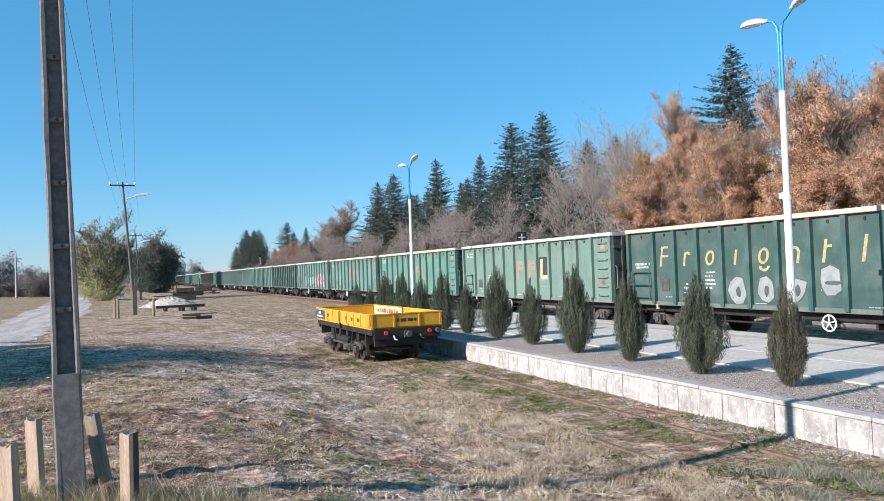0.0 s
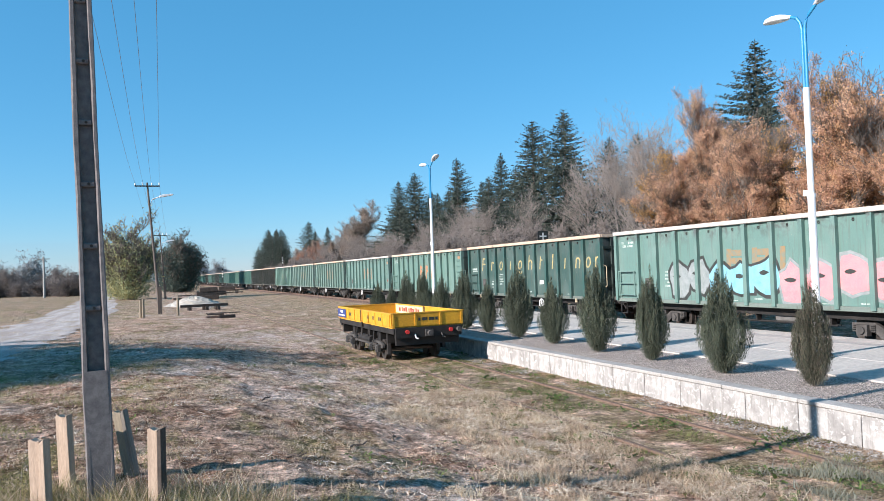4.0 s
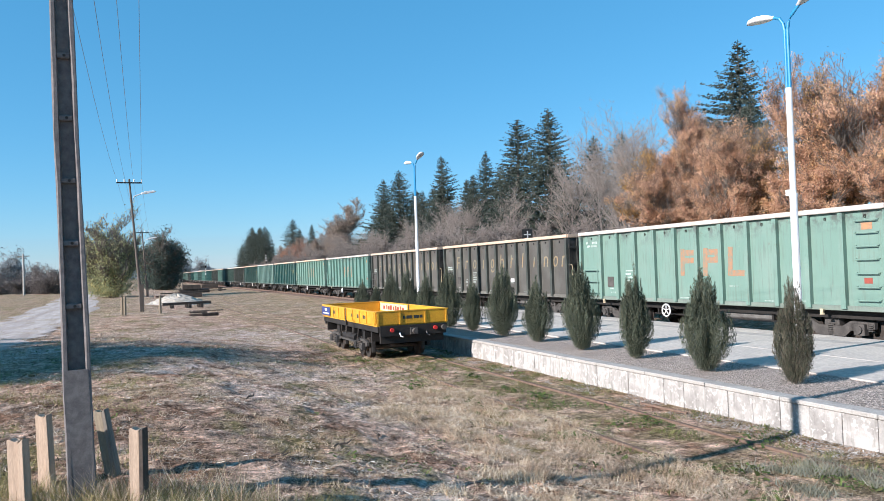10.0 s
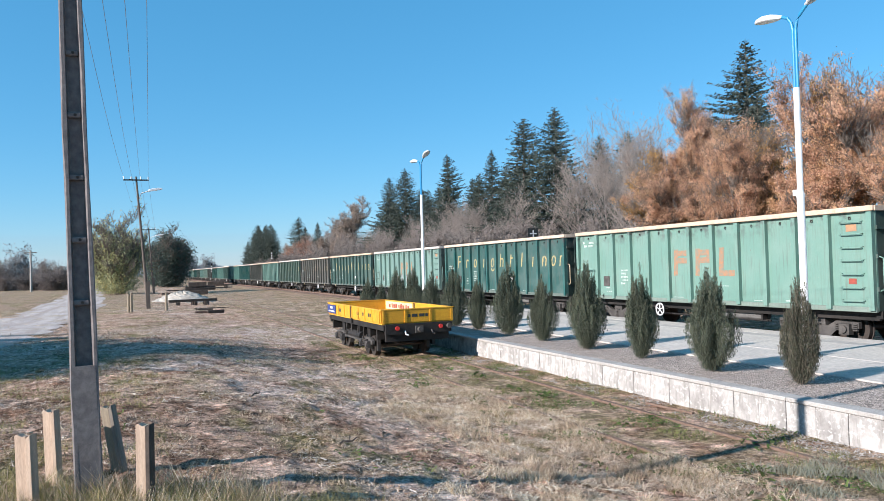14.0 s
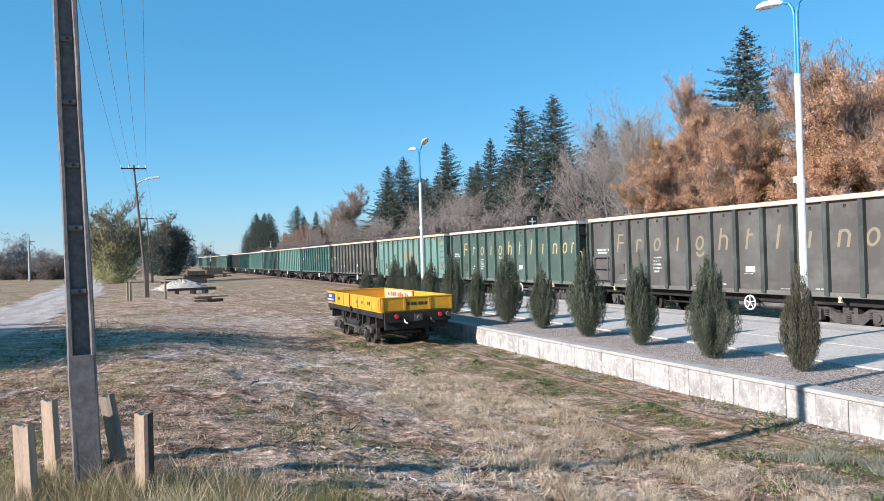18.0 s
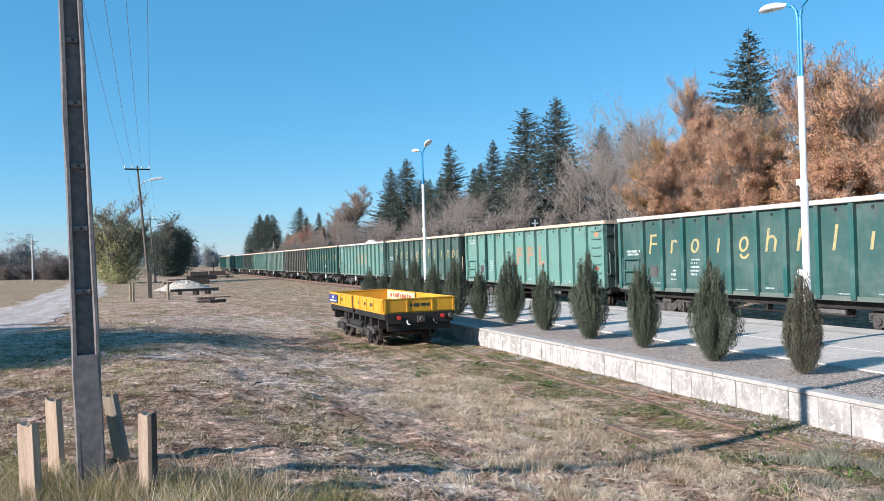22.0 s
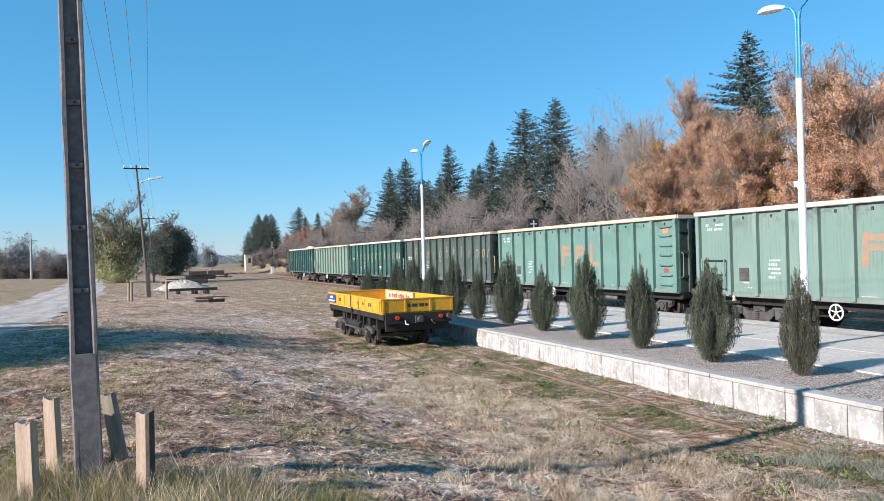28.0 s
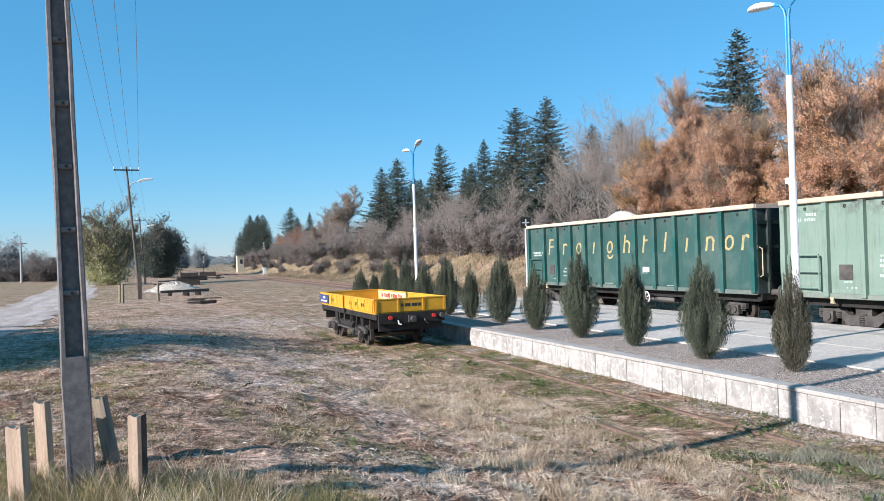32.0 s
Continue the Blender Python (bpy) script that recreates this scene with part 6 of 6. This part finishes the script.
def blades(n, x0, x1, y0, y1, h, mat, keep, name, label, clump=0.0, thick=1.0):
    """Upright blades of grass on the ground."""
    x, y = RND.uniform(x0, x1, n), RND.uniform(y0, y1, n)
    if clump:
        k = n // 14
        cx, cy = RND.uniform(x0, x1, k), RND.uniform(y0, y1, k)
        j = RND.integers(0, k, n)
        x, y = cx[j] + RND.normal(size=n) * clump, cy[j] + RND.normal(size=n) * clump
    m = np.array([keep(a, b) for a, b in zip(x, y)], bool)
    x, y = x[m], y[m]
    z = np.array([ground_z(a, b) for a, b in zip(x, y)]) - 0.01
    n = len(x)
    d = np.stack([RND.normal(size=n) * 0.5, RND.normal(size=n) * 0.5, np.ones(n)], 1)
    d *= (h * RND.uniform(0.4, 1.2, n))[:, None]
    p, f = spikes(np.stack([x, y, z], 1), d, RND.uniform(0.0025, 0.005, n) * thick)
    return tagged(new(name, arrays(name, p, f, mat)), label, "grass", kind="stuff")


def patchy(s, lim):
    return lambda a, b: noise.noise((a * s, b * s, 7.0)) > lim


blades(90000, -3.5, 5.9, 5.2, 20, 0.06, M["straw"], lambda a, b: noise.noise((a * 0.9, b * 0.7, 7.0)) + 0.5 * noise.noise((a * 3.0, b * 3.0, 8.0)) > 0.08, "dry_grass", "short dry straw-coloured grass", 0.06, 0.8)
blades(52000, 1.2, 6.2, 5.0, 14, 0.15, M["straw"], lambda a, b: a > 3.2 + 0.1 * (b - 8) + 1.2 * noise.noise((a * 0.7, b * 0.7, 2.0)) and noise.noise((a * 1.7, b * 1.7, 9.0)) > -0.02, "dry_grass", "longer bleached grass clumps by the siding", 0.08, 0.8)
blades(34000, 5.3, 8.6, 4.5, 26, 0.07, M["grass"], patchy(1.1, 0.06), "green_grass", "low green weeds between the rails", 0.08, 1.6)
blades(6000, -2.2, 0.9, 5.0, 7.3, 0.29, M["straw"], lambda a, b: b < 6.7 + 0.5 * noise.noise((a * 2, b * 2, 3.0)) - 0.5 * max(a, 0), "tall_grass", "tall dry grass round the posts", 0.08, 0.9)
blades(14000, -2.2, 1.5, 5.0, 7.2, 0.24, M["tall"], lambda a, b: b < 6.5 + 0.5 * noise.noise((a * 2, b * 2, 8.0)) - 0.6 * max(a, 0), "tall_grass", "tall green grass round the posts", 0.08, 0.9)
blades(12000, 5.85, 6.45, 9.5, 26, 0.085, M["straw"], patchy(0.8, -0.1), "rail_grass", "dry grass grown over the near rail of the siding", 0.05, 0.9)
blades(26000, 20.6, 31, 24, 130, 0.5, M["bank"], patchy(0.25, -0.2), "bank_grass", "rough dry grass on the railway bank", 0.5, 7.0)
blades(14000, -12, 16, 18, 60, 0.12, M["straw"], lambda a, b: (a < 5.4 or b > 45) and patchy(0.4, 0.0)(a, b), "field_grass", "thin dry grass across the field", 0.25, 3.0)


def scatter(n, x0, x1, y0, y1, size, keep, mat, name, label, lift=0.008, slim=(0.12, 0.5)):
    """Flat scraps lying on the ground."""
    y = y0 + (y1 - y0) * RND.uniform(0, 1, n) ** 1.9
    x = RND.uniform(x0, x1, n)
    m = np.array([keep(a, b) for a, b in zip(x, y)], bool)
    x, y = x[m], y[m]
    z = np.array([ground_z(a, b) for a, b in zip(x, y)]) + lift
    n = len(x)
    a = RND.uniform(0, 2 * np.pi, n)
    s = size * RND.uniform(0.4, 1.6, n) * (1 + 0.02 * (y - 6))
    u = np.stack([np.cos(a), np.sin(a), RND.normal(size=n) * 0.35], 1) * s[:, None]
    v = np.stack([-np.sin(a), np.cos(a), RND.normal(size=n) * 0.35], 1) * (s * RND.uniform(*slim, n))[:, None]
    p, f = quads(np.stack([x, y, z], 1), u, v)
    return tagged(new(name, arrays(name, p, f, mat)), label, "litter", kind="stuff")


scatter(60000, -9, 8.6, 4.8, 45, 0.0125, lambda a, b: a < 6 or noise.noise((a, b, 4.0)) > 0.1, M["litter"], "leaf_litter", "dead leaves and pale straw scraps on the ground")
scatter(16000, 5.2, 8.6, 4.5, 26, 0.022, lambda a, b: noise.noise((a * 1.3, b * 0.9, 11.0)) > 0.22, M["weed"], "weeds", "low green weeds along the siding", 0.03)
scatter(9000, -3.0, 6.0, 5.0, 26, 0.02, lambda a, b: noise.noise((a * 0.8, b * 0.6, 21.0)) > 0.3, M["weed"], "weeds", "patches of low green weeds in the grass", 0.02)
scatter(11000, 8.0, 8.66, 4.5, 20, 0.014, lambda a, b: noise.noise((a, b * 1.2, 31.0)) > -0.1, M["rubble"], "rubble", "pale crumbled stones along the platform wall", 0.01)
blades(7000, 6.5, 8.1, 4.6, 7.0, 0.12, M["sage"], lambda a, b: noise.noise((a * 1.8, b * 1.8, 41.0)) > 0.08, "sage_weed", "grey-green bushy weeds between the rails", 0.07, 1.5)
scatter(190000, -5, 6.2, 4.8, 30, 0.024, lambda a, b: noise.noise((a * 1.3, b * 0.9, 51.0)) + 0.6 * noise.noise((a * 4.0, b * 3.0, 52.0)) > 0.10, M["fibre"], "straw_litter", "flattened pale straw lying on the ground", 0.012, (0.06, 0.12))
scatter(100000, 2.2, 6.3, 4.8, 14, 0.04, lambda a, b: a > 3.0 + 0.1 * (b - 8) + 1.2 * noise.noise((a * 0.7, b * 0.7, 2.0)) and noise.noise((a * 1.9, b * 1.5, 61.0)) > -0.05, M["thatch"], "thatch", "matted tan thatch of old grass by the siding", 0.03, (0.03, 0.06))
scatter(6000, 4.6, 8.4, 4.6, 20, 0.028, lambda a, b: noise.noise((a * 1.5, b * 1.1, 71.0)) > 0.33, M["weed"], "weeds", "green leafy tufts along the siding", 0.04, (0.3, 0.7))
blades(26000, -7, 0.2, 7.5, 17, 0.09, M["tall"], lambda a, b: noise.noise((a * 0.8, b * 0.7, 81.0)) > 0.02, "green_grass", "dull green grass beyond the posts", 0.1, 1.0)
# the wooded skyline far across the fields, its haze held in the leaf colour
wx = RND.uniform(-520, 420, 42000)
wh = np.array([9 + 7 * noise.noise((a * 0.012, 3.0, 0.0)) + 4 * noise.noise((a * 0.07, 8.0, 0.0)) for a in wx])
wp = np.stack([wx, RND.uniform(760, 860, 42000), wh * RND.uniform(0, 1, 42000) ** 0.7], 1)
tagged(new("far_woods", arrays("far_woods", *loose_quads(wp, 1.3), M["hazed_leaf"])), "distant wooded skyline across the fields with painted-in haze", "woods", kind="stuff")

# ---- posts by the pole, things along the field and the line ----
def post_pair(x, y, top, w, tilt, mat, edge, strip_gap):
    """A sawn board with a narrower slat beside it, as driven in by the pole."""
    t = thing("wooden_post", "short sawn wooden post standing in tall grass", "post", "short posts by the pole")
    z0 = ground_z(x, y) - 0.12
    h = top - z0
    bm = bmesh.new()
    prism(bm, [(-w / 2, 0.0), (w / 2 - strip_gap, 0.0), (w / 2 - strip_gap, h - 0.015), (w / 2 - strip_gap - 0.03, h - 0.022), (-w / 4, h - 0.012), (-w / 2 + 0.02, h), (-w / 2, h - 0.01)], 1, -0.035, 0.035)
    part("board", bm, mat, t, "", 0.004)
    bm = bmesh.new()
    prism(bm, [(w / 2 - strip_gap + 0.006, 0.0), (w / 2, 0.0), (w / 2 - 0.004, h), (w / 2 - strip_gap + 0.012, h - 0.03)], 1, -0.06, 0.02)
    part("slat", bm, edge, t, "", 0.003)
    t.matrix_basis = pose(x, y, z0, 0, tilt, -28)


M["sand"] = plain("pale_sand", (0.52, 0.47, 0.40), (0.30, 0.26, 0.21), 3.5, 0.95, bump=0.9)
M["old_sleeper"] = plain("tarred_old_wood", (0.055, 0.043, 0.036), (0.10, 0.08, 0.065), 4.0, 0.9)
M["weathered_dark"] = plain("dark_weathered_wood", (0.20, 0.165, 0.12), (0.30, 0.245, 0.175), 3.0, 0.9, stretch=(9, 9, 0.6))
post_pair(-0.80, 6.2, 1.345, 0.145, -1.5, M["wood"], M["wood"], 0.055)
post_pair(-0.72, 7.1, 1.363, 0.125, -2.0, M["wood"], M["wood"], 0.045)
post_pair(-0.20, 7.2, 1.344, 0.125, -10.0, M["weathered_dark"], M["grey_wood"], 0.05)
post_pair(-0.01, 6.0, 1.376, 0.125, 0.5, M["wood"], M["old_sleeper"], 0.045)

for x, y, h in ((-0.82, 49.8, 1.15), (-0.66, 49.7, 1.2), (1.4, 51.0, 1.2)):
    bm = bmesh.new()
    tube(bm, [(0, 0, 0), (0.01, 0, h)], [0.085, 0.075], 8)
    p = part("field_post", bm, M["weathered_dark"])
    p.matrix_basis = pose(x, y, ground_z(x, y) - 0.03)
    tagged(p, "round weathered wooden post in the field", "post", "field posts")


def heap(x, y, rx, ry, h, mat, name, label, seed):
    rnd = random.Random(seed)
    bm = bmesh.new()
    rows = []
    for r in range(13):
        f = r / 12
        rows.append([bm.verts.new((rx * f * math.cos(a) * rnd.uniform(0.95, 1.05), ry * f * math.sin(a) * rnd.uniform(0.95, 1.05), h * (1 - f ** 1.3) + rnd.uniform(-0.07, 0.07) * h - (0.06 if r == 12 else 0))) for a in [2 * math.pi * i / 34 for i in range(34)]])
    for a, b in zip(rows, rows[1:]):
        for i in range(34):
            bm.faces.new((a[i], a[(i + 1) % 34], b[(i + 1) % 34], b[i]))
    bmesh.ops.remove_doubles(bm, verts=rows[0], dist=0.4)
    o = part(name, bm, mat)
    o.matrix_basis = pose(x, y, ground_z(x, y))
    return tagged(o, label, "heap")


heap(3.2, 68.5, 2.7, 1.9, 0.95, M["sand"], "sand_mound", "low mound of pale sand beside stacked timber", 4)


def beams(x, y, rows, label, name, turn):
    """Beams of wood or rail laid on one another: each row (x0, x1, y, z, width, height, steel)."""
    t = thing(name, label, "timber stack", m=pose(x, y, ground_z(x, y), 0, 0, turn))
    for x0, x1, yy, z, wd, h, steel in rows:
        bm = bmesh.new()
        box(bm, x0, x1, yy - wd / 2, yy + wd / 2, z, z + h)
        mid = Vector(((x0 + x1) / 2, yy, z))
        bm.transform(Matrix.Translation(mid) @ Matrix.Rotation(0.09 * math.sin(13.0 * x0 + 7.0 * yy + 5.0 * z), 4, "Z") @ Matrix.Translation(-mid))
        part("beam", bm, M["rust"] if steel else M["old_sleeper"], t, "", 0.015)
    return t


beams(3.6, 60.5, [(-1.8, 1.8, 0, 0.28, 0.3, 0.2, 0), (-1.6, 1.7, 0.4, 0.28, 0.25, 0.18, 0), (-1.2, -0.95, 0.2, 0, 0.9, 0.28, 0), (0.0, 0.25, 0.2, 0, 0.9, 0.28, 0), (0.9, 1.15, 0.2, 0, 0.9, 0.28, 0)], "dark old sleepers laid on cross beams", "sleeper_stack", 8)
beams(3.9, 54.0, [(-0.6, 1.7, 0, 0.0, 0.12, 0.08, 0), (-0.9, 0.2, -2.2, 0.0, 0.2, 0.12, 0), (-1.6, -0.4, -6.0, 0.0, 0.25, 0.16, 1), (-0.9, 0.1, -6.3, 0.0, 0.16, 0.2, 0)], "loose dark timbers lying in the grass", "loose_timbers", 6)
beams(5.6, 92, [(-2.0, 1.5, 0, 0.0, 1.6, 0.5, 0), (-1.0, 2.4, 0.2, 0.5, 1.3, 0.45, 0), (-0.6, 1.4, 0.1, 0.95, 1.2, 0.5, 0), (-3.6, -1.6, 0.5, 0.0, 1.0, 0.35, 1), (-3.0, -0.4, 0.3, 0.5, 0.5, 0.14, 0), (1.0, 4.2, -1.0, 0.7, 0.12, 0.12, 0)], "pile of dark sleepers and beams by the line", "sleeper_stack", 5)
beams(10.6, 120, [(-1.9, 1.9, 0, 0.45, 0.2, 0.2, 1), (-1.9, 1.9, 1.2, 0.45, 0.2, 0.2, 1), (-1.7, -1.4, 0.6, 0, 1.6, 0.45, 0), (1.4, 1.7, 0.6, 0, 1.6, 0.45, 0), (-1.2, 1.2, 0.6, 0.65, 1.2, 0.5, 0)], "rusty rail trolley frame on wooden blocks", "trolley_frame", 4)

for x, y, length, turn in ((2.17, 8.5, 0.34, 20), (2.9, 9.4, 0.2, 70), (1.3, 7.6, 0.22, -30), (3.9, 11.2, 0.3, 10), (1.6, 11.8, 0.26, 50), (0.4, 9.2, 0.2, -15)):
    bm = bmesh.new()
    tube(bm, [(-length / 2, 0, 0), (-length * 0.1, 0.02, 0.03), (length * 0.2, -0.015, 0.022), (length / 2, 0.03, 0.045)], [0.012, 0.014, 0.010, 0.005], 6)
    tube(bm, [(length * 0.1, 0.0, 0.024), (length * 0.28, 0.08, 0.07)], [0.007, 0.003], 5)
    o = part("fallen_branch", bm, M["old_sleeper"])
    o.matrix_basis = pose(x, y, ground_z(x, y) + 0.008, 0, 0, turn)
    tagged(o, "short dark broken branch lying in dry grass", "branch", "fallen branches")

bm = bmesh.new()
prism(bm, [(-0.025, 0), (0.025, 0), (0.02, 0.03), (-0.02, 0.035)], 1, -0.55, 0.55)
bar = part("loose_bar", bm, M["rust"])
bar.matrix_basis = pose(8.22, 10.3, ground_z(8.22, 10.3) + 0.01, 0, 0, 4)
tagged(bar, "rusty steel bar lying by the platform wall", "bar")

hut = thing("signal_hut", "small cream signal hut with dark window by the line", "hut", m=pose(22.9, 178, ground_z(22.9, 178) - 0.1))
bm = bmesh.new()
box(bm, -0.6, 0.9, 0, 2.2, 0, 3.9)
part("wall", bm, M["hut_paint"], hut)
bm = bmesh.new()
box(bm, -0.75, 1.05, -0.15, 2.35, 3.9, 4.05)
part("roof", bm, M["grey_wood"], hut)
bm = bmesh.new()
box(bm, 0.0, 0.6, -0.02, 0.05, 2.0, 3.1)
win = part("window", bm, M["spray_dark"], hut)
bm = bmesh.new()
box(bm, -0.05, 0.65, -0.06, -0.021, 1.92, 2.0)
part("sill", bm, M["white"], win)

for x, y, h, wht in ((26.4, 165, 5.2, 1), (17.7 - 3.4, 172, 4.2, 1)):
    s = thing("signal_post", "slim railway signal post with pale head", "signal", "signals", pose(x, y, ground_z(x, y) - 0.1))
    bm = bmesh.new()
    tube(bm, [(0, 0, 0), (0, 0, h)], 0.07, 8)
    part("post", bm, M["steel"], s)
    for k in range(3):
        bm = bmesh.new()
        tube(bm, [(0, 0, h - 1.5 + 0.55 * k), (0, 0, h - 1.2 + 0.55 * k)], 0.085, 8)
        part("white_band", bm, M["white"], s)
    bm = bmesh.new()
    box(bm, -0.16, 0.16, -0.12, 0.12, h, h + 0.45)
    part("head", bm, M["steel"], s)
cab = thing("relay_cabinet", "small white relay cabinet beside the track", "cabinet", m=pose(22.4, 140, ground_z(22.4, 140) - 0.05))
bm = bmesh.new()
box(bm, -0.3, 0.3, -0.3, 0.3, 0, 1.3)
part("body", bm, M["white"], cab, "", 0.02)
bm = bmesh.new()
box(bm, -0.34, 0.34, -0.34, 0.34, 1.3, 1.36)
part("lid", bm, M["lamp_head"], cab)

for x, y, h in ((-17.1, 140, 7.0), (-43, 400, 11.5), (12.8, 250, 6.0)):
    p = thing("distant_pole", "distant pale pole with a short crossarm", "utility pole", "distant poles", pose(x, y, ground_z(x, y) - 0.1))
    bm = bmesh.new()
    tube(bm, [(0, 0, 0), (0, 0, h)], [0.2, 0.14], 8)
    part("shaft", bm, M["coping"], p)
    bm = bmesh.new()
    box(bm, -0.9, 0.9, -0.06, 0.06, h - 0.5, h - 0.36)
    part("crossarm", bm, M["grey_wood"], p)

# ---- pieces of the platform ----
bm = bmesh.new()
box(bm, 0, 0.15, -0.254, 0.254, -0.62, -0.065)
panel_me = finish(bm, "wall_panel", M["wall"], 0.008)
y, k = -11.7, 0
while y < 35.4:
    shared("wall_panel", panel_me, platform, pose(EDGE_X + 0.004 * math.sin(k * 2.7), y, PLAT_Z, 0, 0.4 * math.sin(k * 1.9), 0))
    y += 0.517
    k += 1
bm = bmesh.new()
box(bm, -0.02, 0.27, -0.77, 0.77, -0.065, 0.0)
cope_me = finish(bm, "coping_stone", M["coping"], 0.012)
y = -11.2
while y < 34.9:
    shared("coping_stone", cope_me, platform, pose(EDGE_X + random.uniform(-0.005, 0.005), y, PLAT_Z + random.uniform(-0.004, 0.004)))
    y += 1.551
for x0, x1, step in ((PAVE_X, 12.85, 2.0), (12.86, 14.86, 2.0), (14.87, 15.35, 1.0), (15.36, 16.12, 1.0)):
    bm = bmesh.new()
    box(bm, 0.004, x1 - x0 - 0.004, -step / 2 + 0.005, step / 2 - 0.005, -0.1, 0.0)
    me = finish(bm, "paving_slab", M["slab"] if x0 < 14.86 or x0 > 15.3 else M["coping"], 0.006)
    y = -11.0
    while y < 34.8:
        shared("paving_slab", me, platform, pose(x0, y, PLAT_Z - 0.002 + random.uniform(-0.003, 0.003)))
        y += step


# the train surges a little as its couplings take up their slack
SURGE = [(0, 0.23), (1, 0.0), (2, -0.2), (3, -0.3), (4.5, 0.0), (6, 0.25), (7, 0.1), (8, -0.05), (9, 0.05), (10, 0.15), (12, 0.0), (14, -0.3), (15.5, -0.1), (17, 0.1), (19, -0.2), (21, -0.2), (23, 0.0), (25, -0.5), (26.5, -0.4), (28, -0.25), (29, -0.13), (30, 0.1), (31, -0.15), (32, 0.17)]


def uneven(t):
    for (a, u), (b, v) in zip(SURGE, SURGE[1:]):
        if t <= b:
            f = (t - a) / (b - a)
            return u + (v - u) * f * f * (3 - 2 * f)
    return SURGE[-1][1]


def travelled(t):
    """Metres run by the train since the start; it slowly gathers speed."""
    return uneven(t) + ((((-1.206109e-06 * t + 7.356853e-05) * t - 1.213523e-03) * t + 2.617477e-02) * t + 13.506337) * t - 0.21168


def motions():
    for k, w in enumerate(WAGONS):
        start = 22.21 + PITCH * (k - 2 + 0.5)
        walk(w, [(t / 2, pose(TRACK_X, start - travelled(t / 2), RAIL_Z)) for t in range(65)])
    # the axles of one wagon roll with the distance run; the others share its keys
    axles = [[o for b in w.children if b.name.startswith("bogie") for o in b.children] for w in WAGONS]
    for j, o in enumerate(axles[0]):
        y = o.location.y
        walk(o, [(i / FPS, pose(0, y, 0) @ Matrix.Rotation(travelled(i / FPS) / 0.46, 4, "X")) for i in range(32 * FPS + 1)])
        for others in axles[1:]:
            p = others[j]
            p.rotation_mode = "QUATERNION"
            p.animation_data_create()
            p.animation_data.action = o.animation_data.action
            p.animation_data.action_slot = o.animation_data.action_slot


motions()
